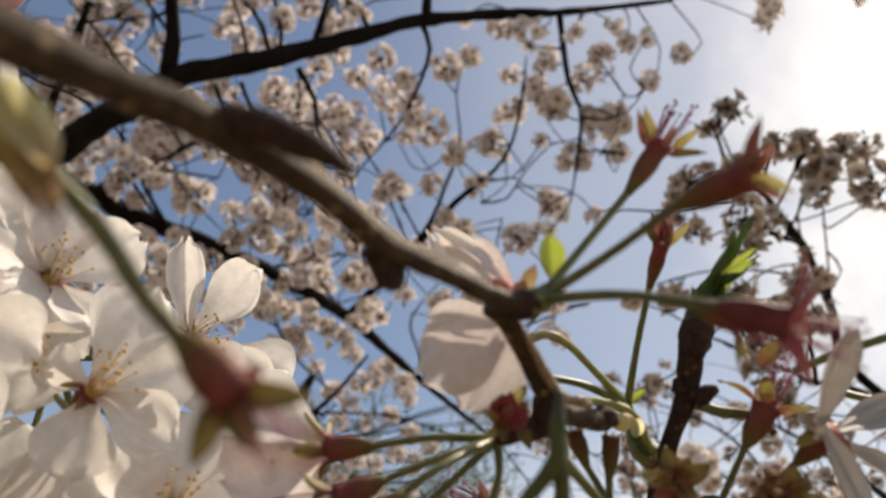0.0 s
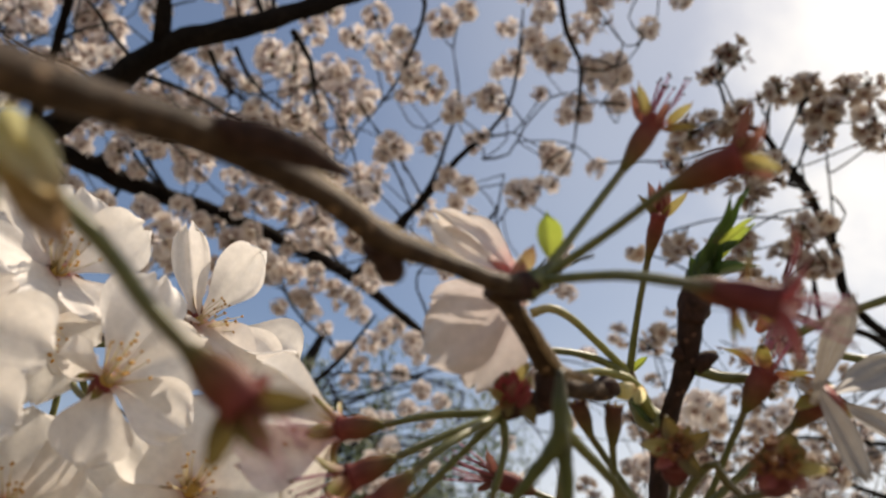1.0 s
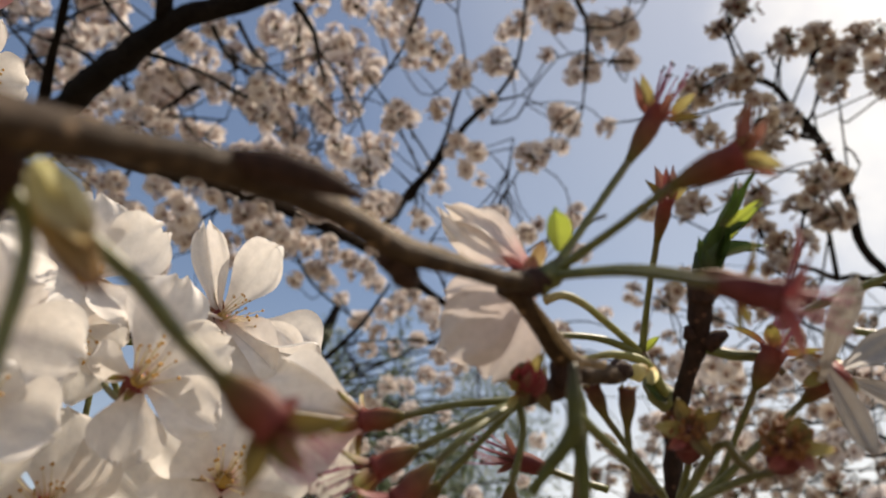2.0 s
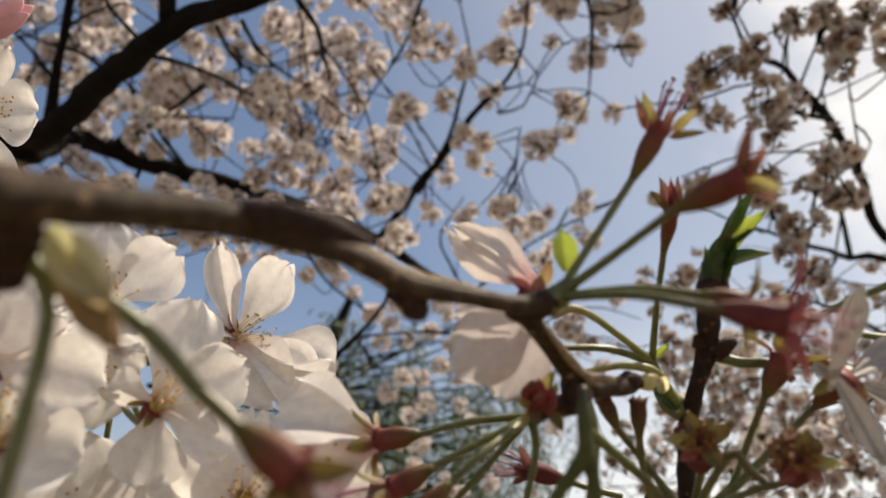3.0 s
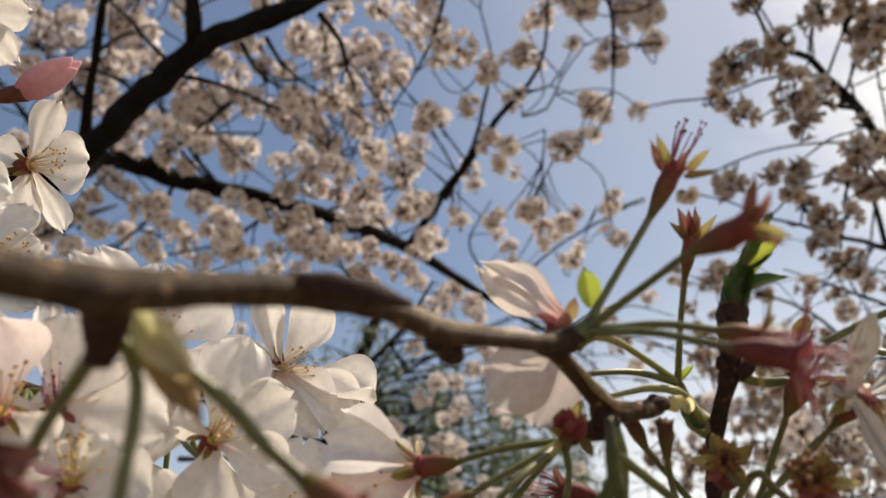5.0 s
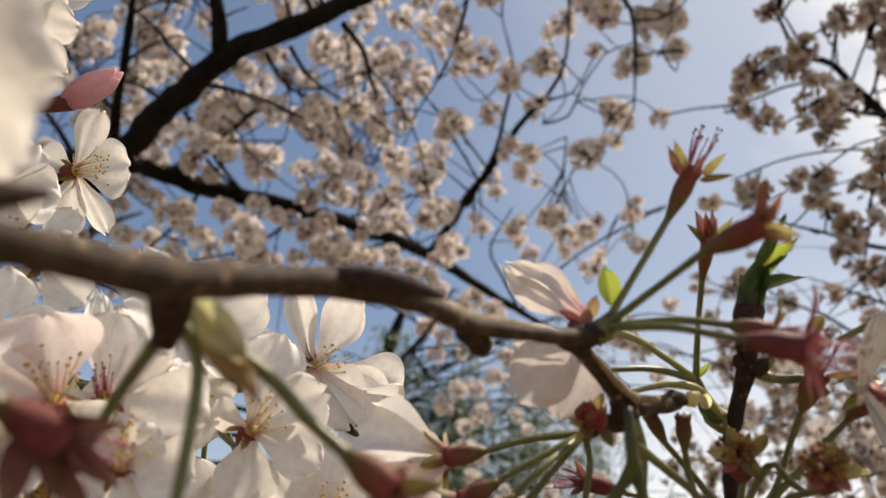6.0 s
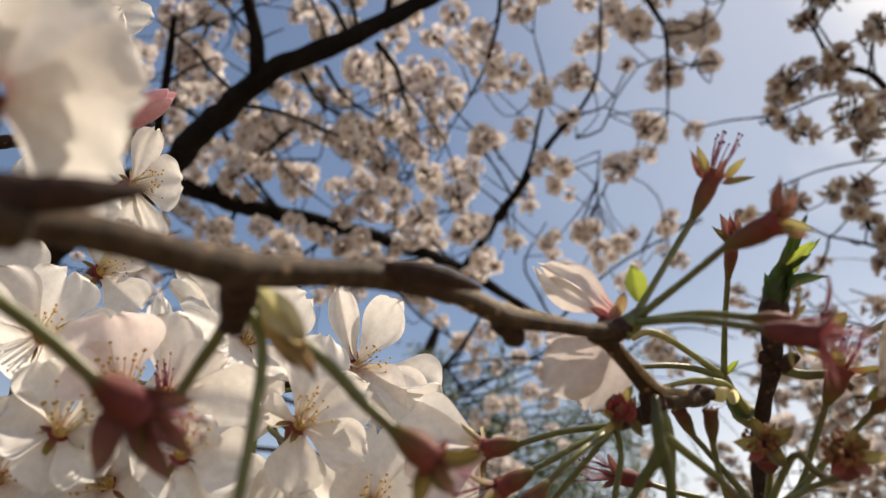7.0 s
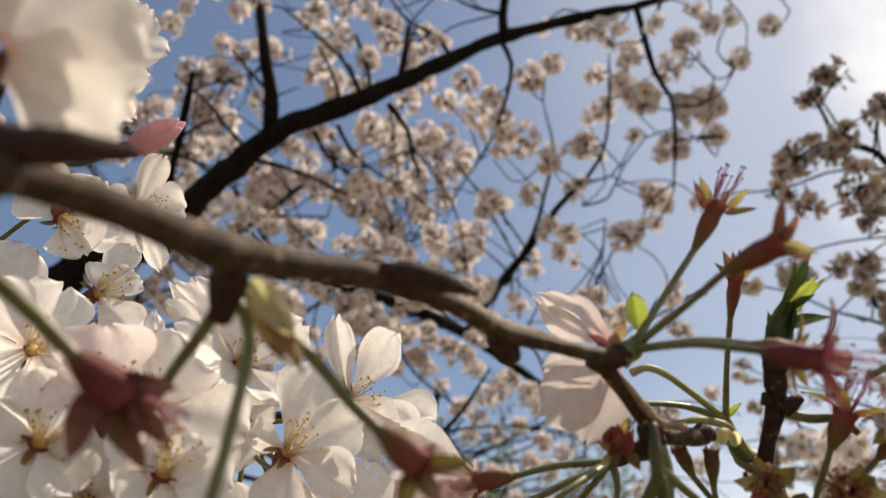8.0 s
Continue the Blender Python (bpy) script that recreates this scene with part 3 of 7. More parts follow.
def join_rest(parent):
    """The blossom heads past the first three hundred, as one mesh."""
    verts, faces, along, slots, base = [], [], [], [], 0
    for me, m in REST.get(parent, ()):
        co = np.empty(len(me.vertices) * 3)
        me.vertices.foreach_get("co", co)
        co = co.reshape(-1, 3) @ np.array(m.to_3x3()).T + np.array(m.translation)
        verts.extend(map(tuple, co.tolist()))
        faces.extend(tuple(i + base for i in p.vertices) for p in me.polygons)
        slots.extend(p.material_index for p in me.polygons)
        along.extend(d.value for d in me.attributes["along"].data)
        base += len(co)
    if verts:
        rest = part("blossom_mass", smooth_mesh("blossom_mass", verts, faces, [FAR_PETAL, PEDICEL, CALYX, BUD_BARK], along, None, slots), parent, None, "white blossom farther up the crown")
        rest["kind"] = "stuff"


def limb(parent, points, radii, name="branch", step=0.018, sides=14, rough=0.30):
    TWIG_POINTS.setdefault(parent, []).extend(curve(points, radii, 0.03)[0])
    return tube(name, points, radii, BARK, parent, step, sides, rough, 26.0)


SPURS = {}


def spurs(parent, start, end):
    """A thin crooked side twig that carries one head of blossom."""
    side = Vector((crng.gauss(0, 1), crng.gauss(0, 1), crng.gauss(0, 1))) * (end - start).length * 0.16
    v, f, a = tube_data([start, start.lerp(end, 0.45) + side, end + (end - start) * 0.1], [0.0022, 0.0018, 0.0013], 0.03, 4)
    verts, faces, along = SPURS.setdefault(parent, ([], [], []))
    o = len(verts)
    verts.extend(v)
    along.extend(a)
    faces.extend(tuple(i + o for i in q) for q in f)


def join_spurs(parent):
    verts, faces, along = SPURS[parent]
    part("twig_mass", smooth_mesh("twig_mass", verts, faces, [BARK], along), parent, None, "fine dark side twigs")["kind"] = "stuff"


def spray(parent, points, radii, scatter=0, spread=0.06, size=1.0, first=0.25):
    """A thin branch with heads of blossom scattered along it."""
    b = limb(parent, points, radii, "twig", 0.03, 6, 0.12)
    pts, _ = curve(points, radii, 0.02)
    for k in range(scatter):
        c = pts[int((first + (1 - first) * (k + crng.random()) / scatter) * (len(pts) - 1))]
        e = c
        for more in (1.0, 1.2, 1.4, 1.6, 1.8, 2.0):
            e = c + Vector((crng.gauss(0, spread), abs(crng.gauss(0, spread)), crng.gauss(0, spread))) * more
            if all((e - q).length > 0.075 * size for q in HEADS):
                break
        if (e - KNEE).length < 0.17 or by_bare_limb(e):
            continue
        cluster(parent, e, 0.033 * size * crng.uniform(0.65, 1.1))
        spurs(parent, pts[max(0, pts.index(c) - crng.randrange(3, 9))], e)
    return b


TRUNK = Vector((-1.950, 1.323, 0.000))
tree = thing("cherry_tree", TRUNK, "old cherry tree in full white blossom with dark bark", "tree", "cherry trees")
limb(tree, [TRUNK + Vector(q) for q in ((0, 0, -0.05), (0.02, 0, 0.5), (0.0, 0.05, 1.1), (0.08, 0.08, 1.7), (0.2, 0.1, 2.15))], [0.24, 0.17, 0.15, 0.14, 0.10], "trunk", 0.06, 20)
FORK = (-1.092, 1.182, 2.478)
limb(tree, [TRUNK + Vector((0.08, 0.08, 1.7)), FORK, (-0.869, 1.131, 2.531), (-0.699, 1.009, 2.541), (-0.608, 0.948, 2.540), (-0.499, 0.879, 2.542), (-0.360, 0.870, 2.583), (-0.203, 0.885, 2.679), (-0.122, 0.905, 2.744), (0.050, 0.958, 2.845), (0.159, 0.996, 2.907), (0.401, 1.063, 3.051)],
     [0.0780, 0.0406, 0.0265, 0.0242, 0.0222, 0.0195, 0.0168, 0.0144, 0.0125, 0.0098, 0.0078, 0.0047], "limb")
limb(tree, [(-0.109, 0.904, 2.748), (-0.109, 0.877, 2.772), (-0.093, 0.831, 2.815)], [0.0101, 0.0086, 0.0062])
LOWER_LIMB = [(-0.976, 1.203, 2.543), (-0.974, 1.350, 2.682), (-0.929, 1.428, 2.712), (-0.849, 1.522, 2.718), (-0.651, 1.602, 2.689), (-0.508, 1.688, 2.672), (-0.334, 1.836, 2.645), (-0.222, 1.958, 2.606), (-0.101, 2.082, 2.564), (0.081, 2.267, 2.503)]
BARE.extend(curve([Vector(q) for q in LOWER_LIMB], [1] * len(LOWER_LIMB), 0.04)[0])
limb(tree, LOWER_LIMB,
     [0.0328, 0.0265, 0.0242, 0.0234, 0.0203, 0.0179, 0.0156, 0.0125, 0.0101, 0.0055], "limb")
limb(tree, [(-0.526, 0.881, 2.546), (-0.518, 0.834, 2.594), (-0.518, 0.791, 2.631), (-0.522, 0.742, 2.706)], [0.0156, 0.0125, 0.0101, 0.0078])
limb(tree, [(-0.866, 1.123, 2.546), (-0.827, 1.051, 2.603), (-0.761, 0.953, 2.633), (-0.694, 0.846, 2.679)], [0.0125, 0.0094, 0.0078, 0.0062])
# the fan of thin twigs in the middle
FAN = [(-0.334, 1.834, 2.648), (-0.226, 1.628, 2.638), (-0.182, 1.498, 2.604), (-0.117, 1.410, 2.616), (-0.044, 1.341, 2.676), (0.031, 1.284, 2.716), (0.070, 1.222, 2.751), (0.088, 1.160, 2.853), (0.091, 1.121, 2.914)]
BARE.extend(curve([Vector(q) for q in FAN[1:7]], [1] * 6, 0.04)[0])
spray(tree, FAN, [0.0110, 0.0105, 0.0100, 0.0090, 0.0072, 0.0047, 0.0039, 0.0031, 0.0016])
spray(tree, [(-0.179, 1.476, 2.566), (-0.099, 1.360, 2.627), (-0.072, 1.320, 2.696), (-0.043, 1.242, 2.755), (-0.056, 1.150, 2.819)], [0.0070, 0.0055, 0.0047, 0.0031, 0.0016])
spray(tree, [(-0.118, 1.412, 2.613), (-0.169, 1.323, 2.659), (-0.206, 1.292, 2.693)], [0.0031, 0.0023, 0.0016])
spray(tree, [(-0.145, 1.418, 2.595), (-0.178, 1.337, 2.635), (-0.199, 1.308, 2.672)], [0.0031, 0.0023, 0.0016])
spray(tree, [(-0.164, 1.465, 2.588), (-0.201, 1.402, 2.599), (-0.231, 1.349, 2.596)], [0.0031, 0.0023, 0.0016])
spray(tree, [(0.011, 1.319, 2.728), (0.079, 1.295, 2.716), (0.128, 1.235, 2.753)], [0.0031, 0.0023, 0.0016])
spray(tree, [(0.012, 1.349, 2.683), (0.068, 1.320, 2.675), (0.102, 1.259, 2.706), (0.152, 1.204, 2.736)], [0.0031, 0.0023, 0.0023, 0.0016])
spray(tree, [(0.009, 1.583, 2.613), (0.045, 1.416, 2.593), (0.057, 1.280, 2.587)], [0.0031, 0.0023, 0.0016])
spray(tree, [(0.021, 1.589, 2.607), (0.073, 1.450, 2.622), (0.095, 1.405, 2.626)], [0.0031, 0.0023, 0.0016])
# twigs hanging from the big limb
spray(tree, [(0.144, 0.983, 2.893), (0.175, 1.087, 2.806), (0.203, 1.121, 2.764), (0.205, 1.150, 2.706), (0.194, 1.203, 2.606)], [0.0070, 0.0055, 0.0047, 0.0039, 0.0016])
spray(tree, [(0.201, 1.165, 2.683), (0.248, 1.133, 2.659), (0.283, 1.111, 2.633)], [0.0023, 0.0020, 0.0016])
spray(tree, [(0.212, 1.127, 2.744), (0.243, 1.099, 2.710), (0.278, 1.036, 2.674), (0.299, 0.987, 2.684)], [0.0023, 0.0020, 0.0016, 0.0016])
spray(tree, [(-0.123, 0.903, 2.746), (-0.104, 0.973, 2.749), (-0.134, 1.075, 2.733), (-0.182, 1.172, 2.720), (-0.274, 1.281, 2.677)], [0.0062, 0.0047, 0.0039, 0.0031, 0.0016])
spray(tree, [(-0.318, 0.903, 2.596), (-0.305, 0.990, 2.613), (-0.315, 1.074, 2.626), (-0.316, 1.206, 2.640)], [0.0062, 0.0047, 0.0039, 0.0023], 3, 0.07)
spray(tree, [(-0.423, 0.933, 2.587), (-0.428, 1.011, 2.610), (-0.410, 1.100, 2.627), (-0.363, 1.190, 2.649), (-0.323, 1.288, 2.658)], [0.0047, 0.0039, 0.0031, 0.0031, 0.0023], 4, 0.07)
spray(tree, [(-0.634, 0.985, 2.577), (-0.611, 1.054, 2.626), (-0.550, 1.143, 2.655), (-0.494, 1.277, 2.689), (-0.443, 1.387, 2.683)], [0.0047, 0.0047, 0.0039, 0.0031, 0.0023], 5, 0.08)
spray(tree, [(-0.915, 1.448, 2.715), (-0.775, 1.366, 2.744), (-0.687, 1.322, 2.769), (-0.549, 1.253, 2.779)], [0.0055, 0.0047, 0.0039, 0.0023], 4, 0.08)
spray(tree, [(-0.735, 1.518, 2.669), (-0.798, 1.432, 2.707), (-0.813, 1.318, 2.731), (-0.784, 1.217, 2.751)], [0.0055, 0.0047, 0.0039, 0.0023], 4, 0.08)
spray(tree, [(-0.631, 1.615, 2.702), (-0.555, 1.565, 2.733), (-0.445, 1.499, 2.728), (-0.352, 1.471, 2.731)], [0.0047, 0.0039, 0.0031, 0.0023], 4, 0.07)
spray(tree, [(-0.534, 1.721, 2.721), (-0.430, 1.692, 2.729), (-0.324, 1.631, 2.714), (-0.254, 1.662, 2.691)], [0.0047, 0.0039, 0.0031, 0.0023], 3, 0.06)
# over the limb
spray(tree, [(-0.519, 0.836, 2.589), (-0.560, 0.825, 2.636), (-0.607, 0.820, 2.700)], [0.0039, 0.0031, 0.0023])
spray(tree, [(-0.522, 0.849, 2.583), (-0.490, 0.831, 2.578), (-0.457, 0.821, 2.576)], [0.0023, 0.0016, 0.0012])
spray(tree, [(-0.522, 0.855, 2.574), (-0.538, 0.823, 2.574), (-0.538, 0.791, 2.595)], [0.0023, 0.0016, 0.0012])
spray(tree, [(-0.398, 0.883, 2.570), (-0.415, 0.863, 2.638), (-0.449, 0.845, 2.712)], [0.0039, 0.0031, 0.0023])
spray(tree, [(-0.348, 0.880, 2.592), (-0.354, 0.865, 2.656), (-0.381, 0.848, 2.732)], [0.0047, 0.0039, 0.0031], 1, 0.05, first=0.8)
spray(tree, [(-0.299, 0.887, 2.612), (-0.291, 0.873, 2.666), (-0.281, 0.857, 2.751)], [0.0070, 0.0062, 0.0055])
spray(tree, [(-0.786, 0.985, 2.652), (-0.756, 1.002, 2.708), (-0.708, 1.026, 2.755)], [0.0039, 0.0031, 0.0023])
spray(tree, [(-0.692, 1.001, 2.559), (-0.803, 1.063, 2.669), (-0.947, 1.125, 2.772), (-1.102, 1.138, 2.886)], [0.0047, 0.0039, 0.0031, 0.0023], 4, 0.09)
spray(tree, [(-0.610, 0.955, 2.576), (-0.665, 0.958, 2.641), (-0.723, 0.956, 2.716), (-0.814, 0.944, 2.805)], [0.0047, 0.0039, 0.0031, 0.0023], 3, 0.07, first=0.4)
spray(tree, [(-0.877, 1.511, 2.731), (-0.906, 1.513, 2.641), (-0.974, 1.505, 2.560), (-1.075, 1.533, 2.489)], [0.0062, 0.0047, 0.0039, 0.0023], 3, 0.08)
spray(tree, [(-0.770, 1.552, 2.708), (-0.797, 1.430, 2.734), (-0.816, 1.316, 2.775), (-0.822, 1.235, 2.758)], [0.0062, 0.0055, 0.0047, 0.0023], 4, 0.08)
spray(tree, [(-0.651, 1.602, 2.689), (-0.712, 1.656, 2.661), (-0.851, 1.703, 2.630), (-1.039, 1.731, 2.624)], [0.0055, 0.0047, 0.0039, 0.0023], 5, 0.09)
spray(tree, [(-0.508, 1.688, 2.672), (-0.519, 1.747, 2.610), (-0.475, 1.838, 2.533), (-0.364, 1.931, 2.464)], [0.0055, 0.0047, 0.0039, 0.0023], 2, 0.08)
spray(tree, [(-0.528, 1.995, 2.233), (-0.500, 1.987, 2.335), (-0.424, 1.962, 2.396), (-0.355, 1.968, 2.480), (-0.281, 1.958, 2.595)], [0.0109, 0.0094, 0.0078, 0.0062, 0.0039], 1, 0.06)
spray(tree, [(-0.416, 1.957, 2.407), (-0.305, 1.962, 2.419), (-0.182, 2.010, 2.435), (-0.025, 2.079, 2.418)], [0.0047, 0.0039, 0.0031, 0.0023], 2, 0.05)
spray(tree, [(-0.101, 2.082, 2.564), (-0.011, 1.944, 2.588), (0.088, 1.848, 2.620), (0.215, 1.690, 2.606), (0.290, 1.611, 2.601)], [0.0047, 0.0039, 0.0031, 0.0031, 0.0023], 2, 0.06)

# the branch that carries the twig close to the eye
limb(tree, [TRUNK + Vector((0.05, 0.0, 1.35)), (-1.6, 0.95, 1.75), (-0.9, 0.35, 1.86), (-0.42, 0.04, 1.76), (-0.2, -0.005, 1.69)], [0.03, 0.022, 0.014, 0.007, 0.0030])

spray(tree, [(-0.712, 1.579, 2.687), (-0.678, 1.669, 2.676), (-0.581, 1.780, 2.686), (-0.432, 1.846, 2.709)], [0.0047, 0.0039, 0.0031, 0.0023], 4, 0.08)
spray(tree, [(-1.019, 1.428, 2.695), (-1.122, 1.509, 2.691), (-1.247, 1.597, 2.669), (-1.399, 1.609, 2.620)], [0.0062, 0.0047, 0.0039, 0.0023], 4, 0.08, first=0.4)
spray(tree, [(-0.402, 1.772, 2.669), (-0.547, 1.839, 2.681), (-0.750, 1.894, 2.708), (-0.986, 1.969, 2.689)], [0.0047, 0.0039, 0.0031, 0.0023], 5, 0.09)
spray(tree, [(-0.334, 1.836, 2.645), (-0.401, 1.757, 2.696), (-0.437, 1.628, 2.762), (-0.529, 1.512, 2.795)], [0.0047, 0.0039, 0.0031, 0.0023], 4, 0.08)
spray(tree, [(-0.976, 1.203, 2.543), (-1.090, 1.236, 2.707), (-1.211, 1.235, 2.851), (-1.366, 1.225, 3.004)], [0.0094, 0.0062, 0.0047, 0.0023], 4, 0.10, first=0.5)
spray(tree, [(-0.408, 1.956, 2.410), (-0.362, 2.119, 2.365), (-0.278, 2.252, 2.297), (-0.226, 2.403, 2.194)], [0.0039, 0.0031, 0.0023, 0.0023], 2, 0.08)
spray(tree, [(-0.360, 0.874, 2.591), (-0.409, 0.889, 2.705), (-0.483, 0.896, 2.808), (-0.573, 0.897, 2.915)], [0.0047, 0.0039, 0.0031, 0.0023], 2, 0.06, first=0.5)
spray(tree, [(-0.203, 0.884, 2.680), (-0.245, 0.915, 2.786), (-0.313, 0.934, 2.875), (-0.371, 0.939, 2.986)], [0.0047, 0.0039, 0.0031, 0.0023], 2, 0.06, first=0.5)
spray(tree, [(-0.109, 0.874, 2.776), (-0.167, 0.898, 2.835), (-0.241, 0.914, 2.925)], [0.0039, 0.0031, 0.0023], 2, 0.05, first=0.4)
spray(tree, [(-0.751, 0.926, 2.718), (-0.806, 1.066, 2.908), (-0.789, 1.174, 3.042)], [0.0039, 0.0031, 0.0023], 2, 0.06, first=0.5)
spray(tree, [(-0.830, 1.057, 2.594), (-1.007, 1.191, 2.806), (-1.149, 1.262, 2.976), (-1.203, 1.260, 3.134)], [0.0047, 0.0039, 0.0031, 0.0023], 4, 0.08, first=0.4)
spray(tree, [(-0.929, 1.428, 2.712), (-0.846, 1.382, 2.730), (-0.721, 1.352, 2.727), (-0.603, 1.365, 2.725)], [0.0047, 0.0039, 0.0031, 0.0023], 3, 0.07)
spray(tree, [(-0.651, 1.602, 2.689), (-0.563, 1.550, 2.719), (-0.465, 1.508, 2.733), (-0.344, 1.476, 2.733)], [0.0047, 0.0039, 0.0031, 0.0023], 3, 0.07)
spray(tree, [(-0.480, 0.961, 2.606), (-0.490, 1.068, 2.637), (-0.451, 1.153, 2.649), (-0.391, 1.233, 2.679)], [0.0047, 0.0039, 0.0031, 0.0023], 3, 0.07)
spray(tree, [(-0.101, 2.082, 2.564), (-0.143, 1.992, 2.640), (-0.164, 1.881, 2.675), (-0.089, 1.769, 2.732)], [0.0047, 0.0039, 0.0031, 0.0023], 2, 0.06)
spray(tree, [(0.081, 2.267, 2.503), (0.151, 2.168, 2.534), (0.290, 2.167, 2.562), (0.439, 2.272, 2.560)], [0.0047, 0.0031, 0.0023, 0.0016], 3, 0.09)
spray(tree, [(0.081, 2.267, 2.503), (0.169, 2.385, 2.466), (0.262, 2.524, 2.391), (0.336, 2.683, 2.276)], [0.0047, 0.0031, 0.0023, 0.0016], 3, 0.10)
spray(tree, [(-0.025, 2.079, 2.418), (-0.034, 2.246, 2.354), (0.009, 2.472, 2.274), (-0.059, 2.696, 2.179)], [0.0039, 0.0031, 0.0023, 0.0016], 3, 0.10)
# heads of blossom, each with its size in millimetres
blooms(tree, [(-0.298, 1.039, 2.805, 33), (-0.217, 1.097, 2.853, 35), (-0.083, 1.153, 2.898, 40), (0.062, 1.201, 2.938, 22), (-0.139, 1.129, 2.751, 29), (-0.347, 1.101, 2.818, 33), (-0.275, 1.163, 2.863, 29), (-0.406, 1.215,
              2.862, 31), (-0.163, 1.090, 2.786, 26), (-0.028, 1.093, 2.874, 24), (0.356, 1.136, 2.867, 22), (-0.342, 1.256, 2.841, 29)])
blooms(tree, [(-0.858, 1.157, 2.917, 65), (-0.851, 1.208, 2.923, 44), (-0.987, 1.136, 2.915, 37), (-1.058, 1.163, 2.897, 45), (-0.977, 1.210, 2.829, 41), (-0.941, 1.260, 2.886, 42),
      (-0.857, 1.128, 2.694, 37), (-0.859, 1.185, 2.824, 31), (-0.998, 1.303, 2.805, 33), (-0.986, 1.219, 2.772, 35), (-1.052, 1.258, 2.788, 30), (-0.645, 1.193, 2.802, 29),
      (-0.646, 1.291, 2.848, 34), (-0.567, 1.256, 2.832, 27), (-0.589, 1.285, 2.913, 21), (-0.496, 1.301, 2.947, 46), (-0.502, 1.233, 2.789, 26), (-0.730, 1.218, 2.770, 33),
      (-0.701, 1.260, 2.770, 38), (-0.703, 1.397, 2.893, 33), (-0.769, 1.372, 2.815, 41), (-0.742, 1.233, 2.721, 27), (-0.726, 1.389, 2.836, 38), (-0.592, 1.276, 2.752, 32)])
blooms(tree, [(-0.581, 1.402, 2.820, 37), (-0.512, 1.329, 2.724, 40), (-0.453, 1.296, 2.735, 26), (-0.921, 1.360, 2.768, 39), (-0.810, 1.236, 2.692, 27), (-0.784, 1.294, 2.643, 33),
      (-0.899, 1.452, 2.725, 27), (-0.827, 1.458, 2.718, 27), (-0.755, 1.303, 2.689, 30), (-0.785, 1.445, 2.807, 27), (-0.697, 1.397, 2.727, 31), (-0.675, 1.450, 2.737, 44),
      (-0.665, 1.360, 2.637, 27), (-0.618, 1.548, 2.765, 33), (-0.532, 1.544, 2.692, 48), (-0.980, 1.368, 2.755, 33), (-0.937, 1.393, 2.726, 30), (-0.906, 1.295, 2.581, 30),
      (-0.958, 1.306, 2.548, 28), (-0.867, 1.294, 2.549, 27), (-0.838, 1.326, 2.519, 32), (-0.799, 1.315, 2.526, 24), (-0.973, 1.303, 2.504, 28), (-1.056, 1.298, 2.587, 35)])
blooms(tree, [(-0.680, 1.386, 2.484, 50), (-0.734, 1.558, 2.536, 48), (-0.756, 1.403, 2.577, 28), (-0.639, 1.453, 2.573, 25), (-0.648, 1.583, 2.634, 30), (-0.582, 1.534, 2.572, 34),
      (-0.528, 1.496, 2.576, 28), (-0.813, 1.451, 2.534, 25), (-0.871, 1.472, 2.575, 29), (-0.830, 1.352, 2.436, 27), (-0.986, 1.501, 2.571, 30), (-0.910, 1.281, 2.446, 26),
      (-0.579, 1.623, 2.574, 35), (-0.545, 1.642, 2.614, 30), (-0.463, 1.484, 2.471, 32), (-0.640, 1.626, 2.551, 29), (-0.761, 1.485, 2.457, 28), (-1.048, 1.126, 2.781, 36),
      (-1.015, 1.182, 2.465, 32), (-0.962, 1.277, 2.407, 29), (-1.014, 1.264, 2.446, 32), (-0.461, 1.386, 3.024, 42), (-0.453, 1.256, 2.859, 27), (-0.421, 1.401, 2.942, 44)])
blooms(tree, [(-0.478, 1.435, 2.957, 36), (-0.386, 1.413, 3.014, 42), (-0.311, 1.316, 2.899, 39), (-0.337, 1.344, 2.867, 36), (-0.277, 1.384, 2.906, 34), (-0.328, 1.463, 2.909, 41),
      (-0.262, 1.323, 2.807, 27), (-0.341, 1.496, 2.855, 32), (-0.246, 1.367, 3.036, 50), (-0.182, 1.259, 2.865, 37), (-0.133, 1.118, 2.696, 28), (-0.170, 1.314, 2.843, 27),
      (-0.101, 1.138, 2.700, 40), (-0.412, 1.379, 2.797, 28), (-0.396, 1.450, 2.835, 29), (-0.411, 1.542, 2.851, 36), (-0.492, 1.376, 2.770, 33), (-0.560, 1.515, 2.829, 30),
      (-0.463, 1.407, 2.834, 26), (-0.453, 1.422, 2.717, 39), (-0.440, 1.458, 2.675, 30), (-0.405, 1.443, 2.644, 24), (-0.449, 1.397, 2.642, 24), (-0.339, 1.439, 2.659, 30)])
